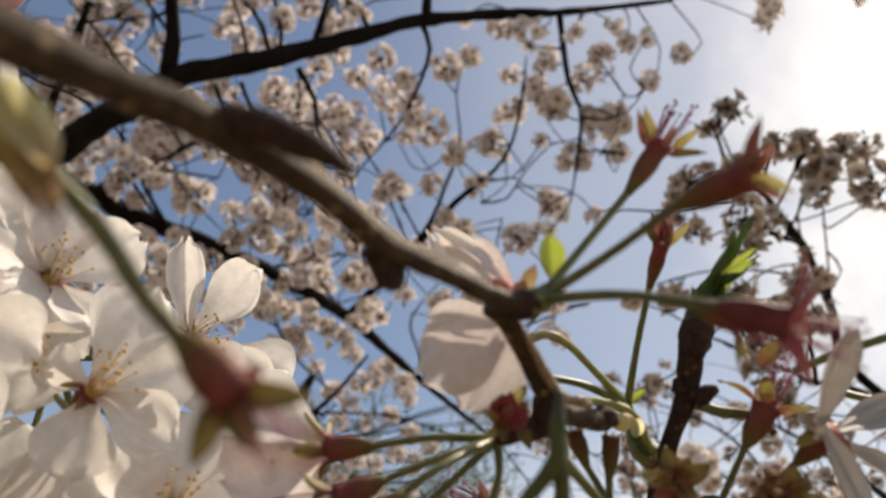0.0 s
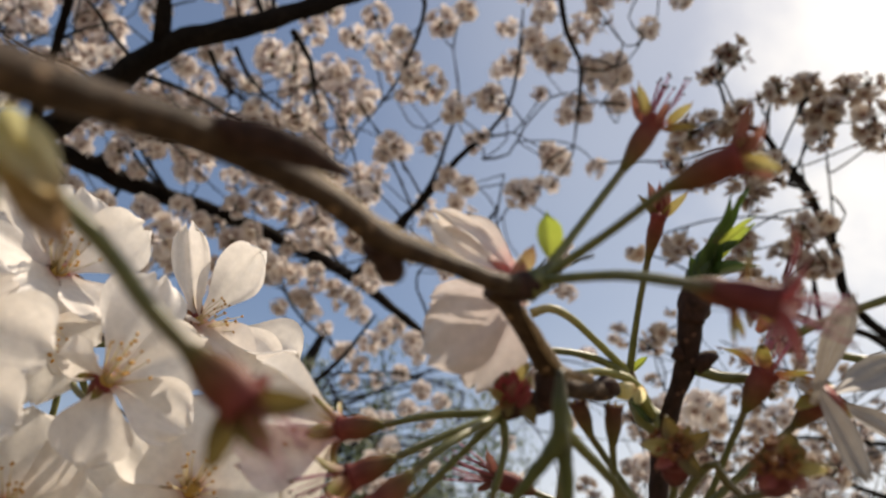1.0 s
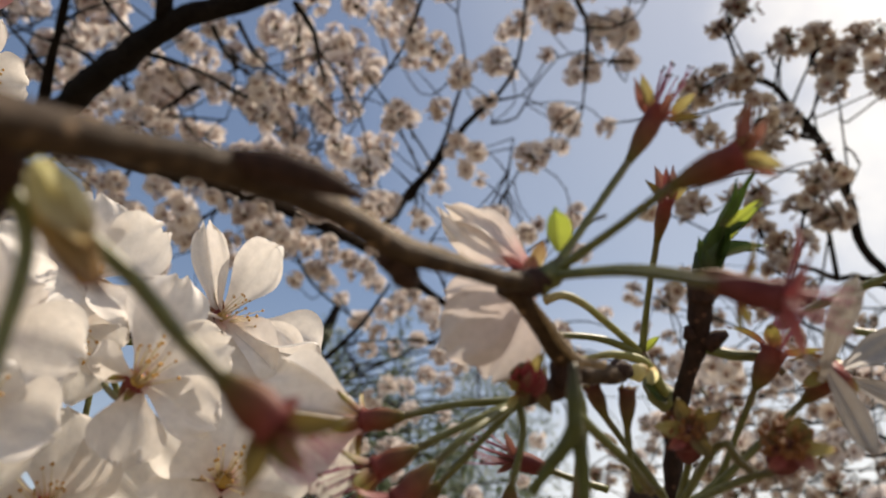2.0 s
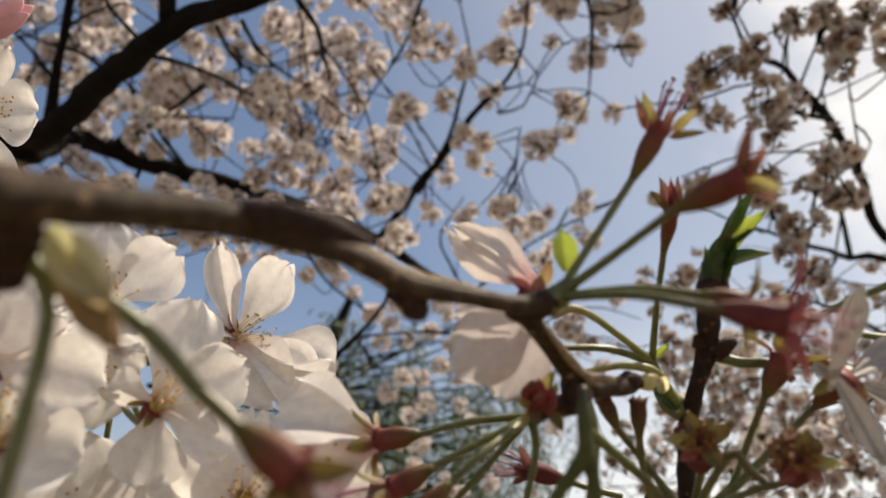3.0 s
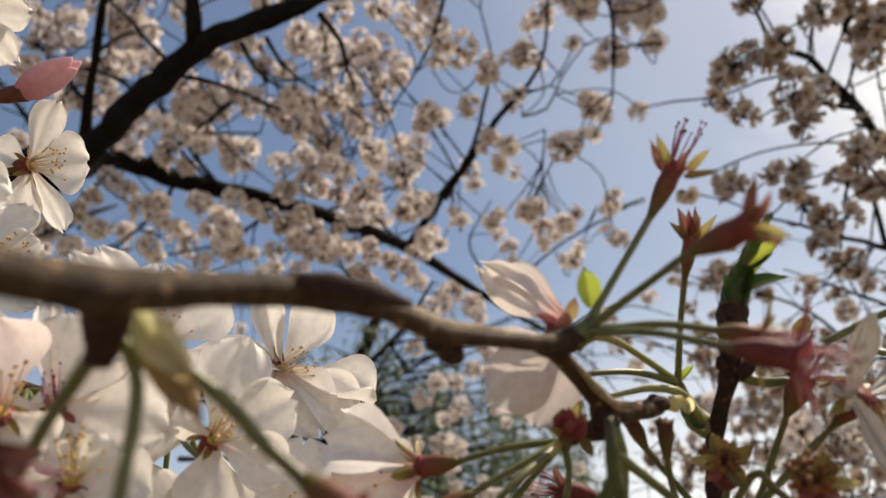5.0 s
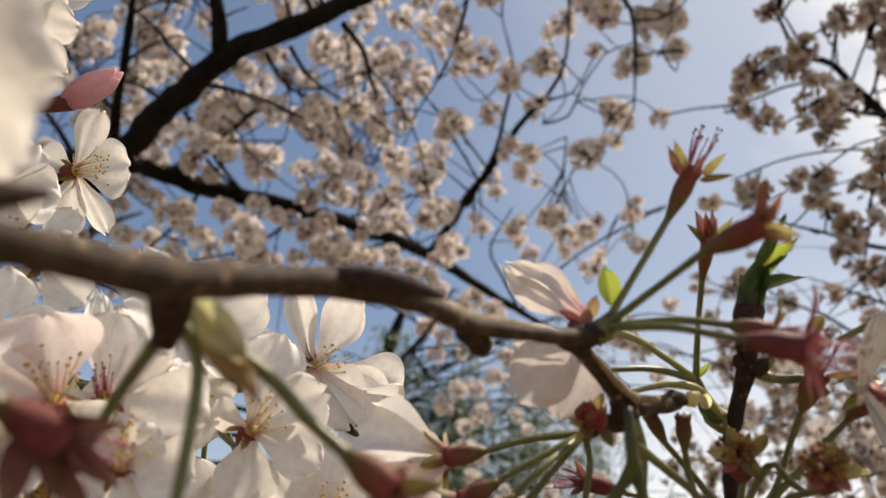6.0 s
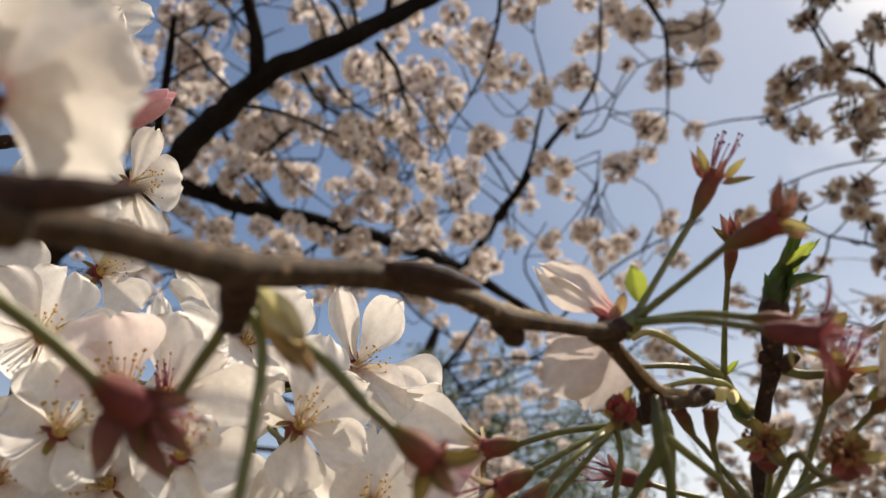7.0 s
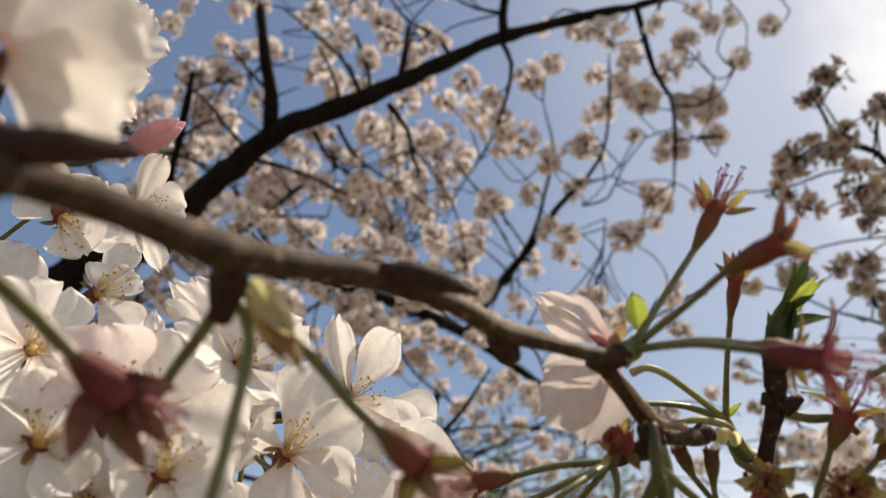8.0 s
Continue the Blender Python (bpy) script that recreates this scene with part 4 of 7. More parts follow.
blooms(tree, [(-0.501, 1.562, 2.680, 26), (-0.419, 1.662, 2.718, 49), (-0.348, 1.467, 2.622, 24), (-0.428, 1.441, 2.574, 24), (-0.439, 1.688, 2.665, 30), (-0.370, 1.587, 2.618, 28),
      (-0.266, 1.569, 2.614, 45), (-0.288, 1.535, 2.576, 27), (-0.210, 1.426, 2.535, 19), (-0.304, 1.573, 2.801, 30), (-0.247, 1.497, 2.748, 31), (-0.264, 1.513, 2.706, 34),
      (-0.176, 1.206, 2.598, 33), (-0.175, 1.394, 2.736, 24), (-0.188, 1.210, 2.581, 21), (-0.483, 1.594, 2.536, 31), (-0.550, 1.667, 2.565, 33), (-0.422, 1.529, 2.476, 30),
      (-0.402, 1.672, 2.571, 26), (-0.236, 1.553, 2.506, 30), (-0.285, 1.678, 2.544, 26), (-0.203, 1.526, 2.473, 20), (-0.134, 1.352, 2.419, 21), (-0.156, 1.416, 2.480, 19)])
blooms(tree, [(-0.050, 1.188, 2.673, 28), (-0.053, 1.310, 2.818, 24), (0.028, 1.196, 2.724, 36), (-0.004, 1.233, 2.747, 19), (0.056, 1.354, 2.831, 24), (0.074, 1.252, 2.881, 37),
      (0.042, 1.289, 2.893, 20), (-0.095, 1.286, 2.681, 25), (-0.115, 1.304, 2.672, 19), (-0.010, 1.349, 2.727, 26), (0.007, 1.286, 2.696, 18), (-0.057, 1.299, 2.596, 22),
      (-0.072, 1.338, 2.593, 19), (-0.022, 1.281, 2.557, 24), (-0.044, 1.351, 2.564, 22), (-0.017, 1.501, 2.638, 20), (-0.123, 1.484, 2.642, 30), (-0.106, 1.433, 2.559, 19),
      (0.131, 1.227, 2.765, 15), (0.096, 1.328, 2.576, 39), (0.128, 1.265, 2.543, 21), (0.156, 1.299, 2.577, 17), (0.178, 1.374, 2.703, 37), (0.161, 1.382, 2.734, 24)])
blooms(tree, [(0.184, 1.296, 2.617, 18), (0.011, 1.506, 2.529, 37), (0.030, 1.497, 2.537, 24), (-0.077, 1.493, 2.499, 26), (-0.054, 1.480, 2.507, 18), (0.056, 1.527, 2.476, 39),
      (0.086, 1.422, 2.442, 25), (0.112, 1.491, 2.504, 18), (0.034, 1.407, 2.427, 22), (-0.038, 1.492, 2.386, 25), (0.194, 1.498, 2.514, 26), (0.201, 1.468, 2.520, 18),
      (0.169, 1.416, 2.403, 17), (0.219, 1.573, 2.472, 22), (0.114, 1.520, 2.423, 21), (0.099, 1.515, 2.393, 18), (0.147, 1.086, 2.718, 28), (0.262, 1.199, 2.791, 43),
      (0.227, 1.131, 2.753, 24), (0.306, 1.257, 2.769, 28), (0.210, 1.235, 2.730, 37), (0.197, 1.316, 2.786, 24), (0.240, 1.275, 2.754, 21), (0.269, 1.380, 2.685, 22)])
blooms(tree, [(-0.834, 1.029, 2.905, 42), (-0.822, 1.086, 2.982, 35), (-0.865, 1.157, 2.931, 44), (-0.840, 1.204, 2.941, 30), (-0.872, 1.147, 2.774, 28), (-0.903, 1.215, 2.896, 30),
      (-0.820, 1.088, 3.066, 30), (-0.767, 1.088, 3.027, 32), (-0.731, 1.145, 3.108, 30), (-0.699, 1.164, 3.101, 21), (-0.743, 0.986, 3.053, 28), (-0.590, 1.050, 3.081, 31),
      (-0.542, 0.987, 3.018, 27), (-0.568, 1.141, 3.130, 42), (-0.603, 1.184, 3.119, 36), (-0.518, 1.104, 3.050, 31), (-0.618, 1.177, 3.029, 29), (-0.573, 1.206, 3.033, 35),
      (-0.582, 1.235, 3.008, 26), (-0.397, 1.053, 3.020, 41), (-0.457, 1.128, 3.157, 27), (-0.363, 1.181, 3.072, 34), (-0.391, 1.211, 3.070, 29), (-0.320, 1.128, 3.067, 25)])
blooms(tree, [(-0.327, 1.189, 3.088, 20), (-0.964, 1.013, 2.997, 22), (-0.046, 1.059, 2.950, 18), (0.026, 1.086, 2.958, 26), (0.061, 0.970, 2.810, 28), (0.107, 0.987, 2.839, 21),
      (0.093, 1.060, 2.878, 17), (0.141, 1.113, 2.903, 28), (0.120, 1.053, 2.803, 24), (0.114, 1.170, 2.867, 34), (0.141, 1.180, 2.835, 33), (0.153, 1.065, 2.722, 30),
      (0.209, 1.108, 2.833, 35), (0.229, 1.026, 2.813, 29), (0.238, 1.020, 2.755, 21), (0.175, 0.985, 2.824, 21), (0.281, 1.014, 2.846, 24), (0.316, 0.980, 2.817, 18),
      (0.251, 0.970, 2.844, 17), (0.316, 1.017, 2.732, 21), (0.271, 1.154, 2.775, 40), (0.289, 1.147, 2.745, 22), (0.404, 1.064, 2.877, 26), (0.301, 1.225, 2.742, 23)])
blooms(tree, [(0.529, 0.921, 2.841, 31), (0.583, 1.045, 2.963, 24), (-0.515, 1.678, 2.559, 35), (-0.603, 1.787, 2.657, 32), (-0.467, 1.816, 2.570, 34), (-0.441, 1.849, 2.633, 32),
      (-0.490, 1.689, 2.645, 30), (-0.446, 1.943, 2.810, 41), (-0.354, 1.873, 2.592, 41), (-0.366, 1.736, 2.553, 30), (-0.332, 1.979, 2.607, 33), (-0.271, 1.760, 2.591, 33),
      (-0.330, 1.854, 2.771, 36), (-0.268, 1.822, 2.681, 28), (-0.459, 1.948, 2.589, 30), (-0.397, 2.144, 2.562, 39), (-0.307, 2.095, 2.565, 41), (-0.254, 1.945, 2.521, 32),
      (-0.335, 2.114, 2.508, 31), (-0.237, 2.016, 2.586, 37), (-0.167, 1.942, 2.502, 41), (-0.148, 1.873, 2.435, 27), (-0.209, 2.057, 2.457, 30), (-0.269, 2.047, 2.431, 29)])
blooms(tree, [(-0.372, 2.182, 2.481, 32), (-0.261, 2.241, 2.379, 35), (-0.293, 2.100, 2.333, 33), (-0.320, 2.010, 2.262, 32), (-0.096, 2.203, 2.432, 31), (-0.495, 1.723, 2.488, 27),
      (-0.169, 1.912, 2.301, 27), (-0.423, 1.967, 2.552, 26)])
# the rest of the crown, away from the view
for turn, rise, out in ((150, 1.5, 1.9), (205, 1.2, 2.0), (250, 1.6, 1.7), (100, 1.9, 1.8), (180, 2.3, 1.1), (320, 2.4, 0.9)):
    ca, sa_ = math.cos(radians(turn)), math.sin(radians(turn))
    base = TRUNK + Vector((0.12, 0.08, 1.9))
    pts = [base, base + Vector((ca * out * 0.4, sa_ * out * 0.4, rise * 0.45)), base + Vector((ca * out * 0.75, sa_ * out * 0.75, rise * 0.8)), base + Vector((ca * out, sa_ * out, rise))]
    limb(tree, pts, [0.0546, 0.0312, 0.0195, 0.0062], "limb", 0.05)
    for k in range(3):
        a0 = pts[1].lerp(pts[3], k / 3)
        d = Vector((ca + crng.uniform(-0.9, 0.9), sa_ + crng.uniform(-0.9, 0.9), crng.uniform(-0.1, 0.7))).normalized() * 0.8
        spray(tree, [a0, a0 + d * 0.5 + Vector((0, 0, 0.05)), a0 + d], [0.0094, 0.0062, 0.0023], 16, 0.10)

# thin branches low behind the flowers
for k in range(4):
    spray(tree, [Vector((-0.810, 1.607, 2.240)) + Vector((0, 0, -0.07 * k)), Vector((-0.628, 1.810, 2.227)) + Vector((0, 0.1 * k, -0.03 * k)), Vector((-0.401, 1.987, 2.272)) + Vector((0, 0.15 * k, -0.05 * k)), Vector((-0.104, 2.196, 2.272)) + Vector((0, 0.2 * k, -0.10 * k))], [0.0062, 0.0047, 0.0031, 0.0016], 6, 0.08, first=0.4)
join_rest(tree)
join_spurs(tree)

# ---- the second cherry tree ----
TRUNK_2 = Vector((2.496, 1.479, 0.000))
tree_2 = thing("cherry_tree", TRUNK_2, "cherry tree with white blossom against bright cloud", "tree", "cherry trees")
limb(tree_2, [TRUNK_2 + Vector(q) for q in ((0, 0, -0.05), (-0.03, 0, 0.5), (-0.06, 0.02, 1.2), (-0.16, 0.05, 1.9))], [0.20, 0.14, 0.12, 0.09], "trunk", 0.06, 20)
limb(tree_2, [TRUNK_2 + Vector((-0.14, 0.04, 1.8)), (1.15, 1.46, 2.10), (0.782, 1.379, 2.314), (0.709, 1.298, 2.425), (0.669, 1.242, 2.453), (0.619, 1.180, 2.493), (0.560, 1.126, 2.521), (0.515, 1.076, 2.533), (0.462, 1.041, 2.527), (0.428, 0.999, 2.520), (0.398, 0.942, 2.524), (0.372, 0.899, 2.511)],
     [0.05, 0.018, 0.0100, 0.0088, 0.0082, 0.0076, 0.0066, 0.0056, 0.0044, 0.0034, 0.0026, 0.0018], "limb", 0.02, 10)
spray(tree_2, [(0.984, 1.384, 2.081), (0.713, 1.270, 2.232), (0.627, 1.262, 2.241), (0.580, 1.233, 2.245), (0.534, 1.207, 2.242), (0.464, 1.179, 2.258), (0.403, 1.151, 2.262)], [0.0075, 0.0066, 0.0057, 0.0047, 0.0038, 0.0029, 0.0020])
spray(tree_2, [(0.623, 1.253, 2.237), (0.600, 1.194, 2.296), (0.578, 1.146, 2.325), (0.555, 1.103, 2.345), (0.536, 1.062, 2.357)], [0.0050, 0.0043, 0.0035, 0.0027, 0.0020])
spray(tree_2, [(0.568, 1.082, 2.419), (0.517, 1.063, 2.418), (0.474, 1.031, 2.427), (0.443, 1.016, 2.407)], [0.0045, 0.0037, 0.0028, 0.0020])
spray(tree_2, [(0.577, 1.097, 2.429), (0.554, 1.044, 2.452), (0.546, 0.992, 2.461), (0.523, 0.944, 2.473), (0.513, 0.896, 2.474)], [0.0022, 0.0020, 0.0017, 0.0014, 0.0012])
spray(tree_2, [(0.481, 1.002, 2.471), (0.474, 0.956, 2.479), (0.469, 0.917, 2.478)], [0.0028, 0.0021, 0.0014])
spray(tree_2, [(0.509, 1.025, 2.444), (0.515, 0.986, 2.460), (0.519, 0.952, 2.469), (0.529, 0.914, 2.478)], [0.0028, 0.0023, 0.0019, 0.0014])
spray(tree_2, [(0.511, 1.024, 2.443), (0.476, 1.039, 2.468), (0.422, 1.066, 2.486), (0.362, 1.103, 2.489), (0.289, 1.128, 2.508), (0.232, 1.151, 2.518)], [0.0026, 0.0024, 0.0022, 0.0020, 0.0018, 0.0016])
spray(tree_2, [(0.581, 1.098, 2.347), (0.547, 1.112, 2.372), (0.485, 1.138, 2.394), (0.417, 1.169, 2.404), (0.344, 1.209, 2.398)], [0.0026, 0.0023, 0.0020, 0.0018, 0.0015])
spray(tree_2, [(0.406, 0.948, 2.475), (0.397, 0.977, 2.462), (0.375, 0.994, 2.468)], [0.0028, 0.0021, 0.0014])
spray(tree_2, [(0.645, 1.179, 2.351), (0.608, 1.081, 2.403), (0.572, 0.994, 2.429), (0.542, 0.923, 2.427)], [0.0024, 0.0020, 0.0016, 0.0012])
spray(tree_2, [(0.530, 1.199, 2.238), (0.528, 1.149, 2.254), (0.519, 1.096, 2.276)], [0.0028, 0.0021, 0.0014])
spray(tree_2, [(0.519, 1.191, 2.238), (0.471, 1.158, 2.270), (0.452, 1.109, 2.303)], [0.0028, 0.0021, 0.0014])
spray(tree_2, [(0.434, 0.980, 2.452), (0.420, 0.953, 2.489), (0.395, 0.924, 2.530)], [0.0028, 0.0021, 0.0014])
spray(tree_2, [(0.536, 1.069, 2.419), (0.550, 1.000, 2.452), (0.547, 0.943, 2.477)], [0.0028, 0.0021, 0.0014])
spray(tree_2, [(0.991, 1.740, 2.198), (0.838, 1.763, 2.146), (0.660, 1.775, 2.117), (0.508, 1.750, 2.142), (0.396, 1.720, 2.112)], [0.0028, 0.0024, 0.0021, 0.0018, 0.0014])
spray(tree_2, [(0.967, 1.800, 2.034), (0.809, 1.831, 2.035), (0.664, 1.843, 2.043), (0.496, 1.858, 2.014), (0.327, 1.851, 2.024), (0.234, 1.820, 2.040)], [0.0028, 0.0025, 0.0022, 0.0020, 0.0017, 0.0014])
spray(tree_2, [(0.923, 1.604, 2.335), (0.798, 1.589, 2.336), (0.693, 1.554, 2.345), (0.584, 1.539, 2.304)], [0.0028, 0.0023, 0.0019, 0.0014])
spray(tree_2, [(0.491, 1.692, 2.125), (0.470, 1.662, 2.181), (0.418, 1.617, 2.287), (0.403, 1.569, 2.363)], [0.0028, 0.0023, 0.0019, 0.0014])
spray(tree_2, [(0.396, 1.720, 2.112), (0.366, 1.679, 2.206), (0.256, 1.666, 2.247), (0.168, 1.647, 2.279)], [0.0028, 0.0023, 0.0019, 0.0014])
spray(tree_2, [(0.544, 1.066, 2.418), (0.493, 1.014, 2.471), (0.484, 0.952, 2.505)], [0.0028, 0.0021, 0.0014])
# heads of blossom, each with its size in millimetres
blooms(tree_2, [(0.381, 0.945, 2.547, 19), (0.343, 0.957, 2.432, 33), (0.389, 1.002, 2.486, 25), (0.351, 1.065, 2.494, 21), (0.394, 0.976, 2.448, 22), (0.421, 0.969, 2.458, 24),
      (0.415, 0.931, 2.452, 15), (0.436, 0.987, 2.390, 36), (0.496, 1.076, 2.429, 36), (0.479, 0.982, 2.397, 22), (0.453, 1.087, 2.436, 26), (0.483, 1.091, 2.400, 26),
      (0.444, 1.011, 2.438, 21), (0.472, 0.896, 2.469, 24), (0.497, 0.988, 2.537, 19), (0.522, 0.912, 2.483, 28), (0.546, 0.922, 2.437, 28), (0.533, 0.934, 2.404, 20),
      (0.556, 0.986, 2.507, 21), (0.364, 1.040, 2.413, 18), (0.365, 1.020, 2.382, 18), (0.347, 1.036, 2.421, 14), (0.310, 0.994, 2.395, 14), (0.544, 1.036, 2.351, 21)])
blooms(tree_2, [(0.548, 1.024, 2.310, 24), (0.515, 1.022, 2.291, 22), (0.528, 1.113, 2.295, 29), (0.562, 1.114, 2.281, 25), (0.497, 0.999, 2.250, 17), (0.452, 1.092, 2.301, 24),
      (0.425, 1.076, 2.261, 20), (0.477, 1.172, 2.282, 26), (0.500, 1.153, 2.246, 29), (0.494, 1.070, 2.210, 20), (0.431, 1.052, 2.295, 18), (0.394, 1.048, 2.288, 20),
      (0.351, 1.186, 2.350, 21), (0.272, 1.107, 2.296, 14), (0.356, 1.126, 2.324, 16), (0.561, 1.061, 2.250, 20), (0.574, 1.060, 2.298, 21), (0.480, 1.150, 2.203, 23),
      (0.516, 1.174, 2.176, 25), (0.493, 1.091, 2.121, 19), (0.322, 1.230, 2.204, 19), (0.470, 0.902, 2.483, 20), (0.531, 0.921, 2.486, 31), (0.547, 0.929, 2.452, 22)])
blooms(tree_2, [(0.539, 0.943, 2.414, 20), (0.590, 0.926, 2.499, 27), (0.607, 0.893, 2.482, 25), (0.580, 0.866, 2.386, 33), (0.609, 0.900, 2.384, 28), (0.600, 0.938, 2.403, 20),
      (0.469, 1.792, 2.485, 33), (0.371, 1.799, 2.487, 30), (0.417, 1.663, 2.386, 25), (0.144, 1.511, 2.237, 34), (0.213, 1.840, 2.324, 35), (0.384, 1.669, 2.249, 27),
      (0.381, 1.749, 2.230, 28), (0.639, 1.688, 2.363, 29), (0.728, 1.610, 2.364, 31), (0.689, 1.548, 2.363, 25), (0.547, 1.886, 2.184, 52), (0.461, 1.658, 2.167, 38),
      (0.525, 1.656, 2.125, 40), (0.486, 1.890, 2.128, 42), (0.469, 1.600, 2.047, 36), (0.597, 1.602, 2.068, 45), (0.717, 1.814, 2.093, 45), (0.629, 1.496, 1.986, 37)])
blooms(tree_2, [(0.596, 1.861, 2.090, 39), (0.630, 1.782, 2.085, 40), (0.738, 1.606, 2.087, 46), (0.269, 1.692, 2.030, 26), (0.281, 1.901, 2.113, 22), (0.265, 1.980, 2.046, 36),
      (0.292, 1.638, 1.954, 25), (0.341, 1.771, 2.025, 27), (0.643, 1.726, 2.003, 42), (0.572, 1.725, 2.003, 39), (0.511, 1.676, 1.946, 37), (0.444, 1.603, 1.981, 30),
      (0.737, 1.713, 1.973, 42), (0.717, 1.835, 1.963, 45), (0.366, 1.592, 1.936, 27), (0.721, 1.491, 2.144, 36), (0.769, 1.767, 2.163, 39), (0.715, 1.721, 2.316, 27),
      (0.516, 1.750, 2.252, 32), (0.488, 1.485, 2.129, 24), (0.661, 1.745, 2.215, 29), (0.772, 1.814, 2.264, 28)])
blooms(tree_2, [(0.614, 1.527, 1.838, 38), (0.388, 1.470, 2.156, 37), (0.422, 1.348, 2.110, 43), (0.668, 1.391, 1.869, 43), (0.458, 1.724, 1.806, 40), (0.657, 1.470, 1.990, 37), (0.607, 1.471, 2.137, 36), (0.313, 1.455, 1.813,
                43), (0.519, 1.458, 1.808, 36), (0.582, 1.357, 1.790, 39), (0.463, 1.436, 1.973, 40), (0.625, 1.599, 2.002, 36), (0.379, 1.651, 2.091, 37), (0.766, 1.518, 2.132, 41)], CLUSTERS)
blooms(tree_2, [(0.400, 0.883, 2.535, 17), (0.401, 0.925, 2.549, 15), (0.418, 0.891, 2.529, 15)], HUSKS)
spray(tree_2, [(0.984, 1.384, 2.081), (0.984, 1.729, 2.184), (0.932, 2.171, 2.346), (0.788, 2.470, 2.423), (0.454, 2.547, 2.549)], [0.0109, 0.0078, 0.0055, 0.0039, 0.0016], 18, 0.125, size=0.78)
spray(tree_2, [(0.981, 1.403, 2.045), (1.020, 1.871, 2.094), (1.034, 2.352, 2.195), (0.797, 2.655, 2.248), (0.312, 2.857, 2.279)], [0.0109, 0.0078, 0.0055, 0.0039, 0.0016], 20, 0.14, size=0.78)
spray(tree_2, [(1.061, 1.556, 2.025), (1.052, 2.031, 1.969), (0.971, 2.522, 2.035), (0.613, 2.825, 2.065), (0.097, 3.004, 2.133)], [0.0109, 0.0078, 0.0055, 0.0039, 0.0016], 20, 0.14, size=0.78)
spray(tree_2, [(0.931, 2.178, 2.332), (0.808, 2.168, 2.492), (0.669, 2.192, 2.586), (0.466, 2.153, 2.620)], [0.0062, 0.0047, 0.0031, 0.0023], 12, 0.12, size=0.78)

spray(tree_2, [(0.984, 1.729, 2.184), (0.962, 1.968, 2.396), (0.912, 2.147, 2.549), (0.785, 2.242, 2.680)], [0.0094, 0.0062, 0.0047, 0.0023], 14, 0.12)
spray(tree_2, [(1.020, 1.871, 2.094), (0.958, 2.296, 2.284), (0.772, 2.674, 2.372), (0.541, 2.900, 2.407)], [0.0078, 0.0047, 0.0031, 0.0016], 20, 0.14)
spray(tree_2, [(1.052, 2.031, 1.969), (1.010, 2.556, 2.143), (0.759, 2.945, 2.199), (0.384, 3.246, 2.232)], [0.0078, 0.0047, 0.0031, 0.0016], 20, 0.14)
for row in range(5):
    y = 0.55 + 0.16 * row
    spray(tree_2, [(2.36, 1.53, 1.8), (2.2, 2.7, 1.7 + y * 0.6), (1.6, 3.1, 1.65 + y * 0.9), (0.9, 3.3, 1.6 + y)], [0.0094, 0.0055, 0.0031, 0.0016], 26, 0.15, size=0.85)
# unseen limb and blossom added sunward, to shade the branches in view
SHADE_LIMB = [TRUNK_2 + Vector((-0.14, 0.05, 1.8)), (2.15, 1.75, 3.0), (2.10, 1.95, 4.0), (1.95, 2.00, 4.9), (1.55, 1.95, 5.4)]
limb(tree_2, SHADE_LIMB, [0.05, 0.035, 0.025, 0.014, 0.005], "limb", 0.05)
for k in range(9):
    a0 = Vector(SHADE_LIMB[3]).lerp(Vector(SHADE_LIMB[4]), k / 9)
    d = Vector((crng.uniform(-0.8, 0.6), crng.uniform(-0.8, 0.8), crng.uniform(-0.1, 0.4))).normalized() * 0.4
    spray(tree_2, [a0, a0 + d * 0.5 + Vector((0, 0, 0.04)), a0 + d], [0.008, 0.005, 0.002], 22, 0.09, first=0.1)
for turn, rise, out in ((20, 1.2, 1.6), (330, 1.4, 1.6), (80, 1.5, 1.5), (280, 1.1, 1.4), (50, 2.0, 0.8)):
    ca, sa_ = math.cos(radians(turn)), math.sin(radians(turn))
    base = TRUNK_2 + Vector((-0.14, 0.05, 1.8))
    pts = [base, base + Vector((ca * out * 0.4, sa_ * out * 0.4, rise * 0.45)), base + Vector((ca * out * 0.75, sa_ * out * 0.75, rise * 0.8)), base + Vector((ca * out, sa_ * out, rise))]
    limb(tree_2, pts, [0.0468, 0.0273, 0.0156, 0.0062], "limb", 0.05)
    for k in range(3):
        a0 = pts[1].lerp(pts[3], k / 3)
        d = Vector((ca + crng.uniform(-0.9, 0.9), sa_ + crng.uniform(-0.9, 0.9), crng.uniform(-0.1, 0.7))).normalized() * 0.8
        spray(tree_2, [a0, a0 + d * 0.5 + Vector((0, 0, 0.05)), a0 + d], [0.0094, 0.0062, 0.0023], 14, 0.10)
join_rest(tree_2)
join_spurs(tree_2)


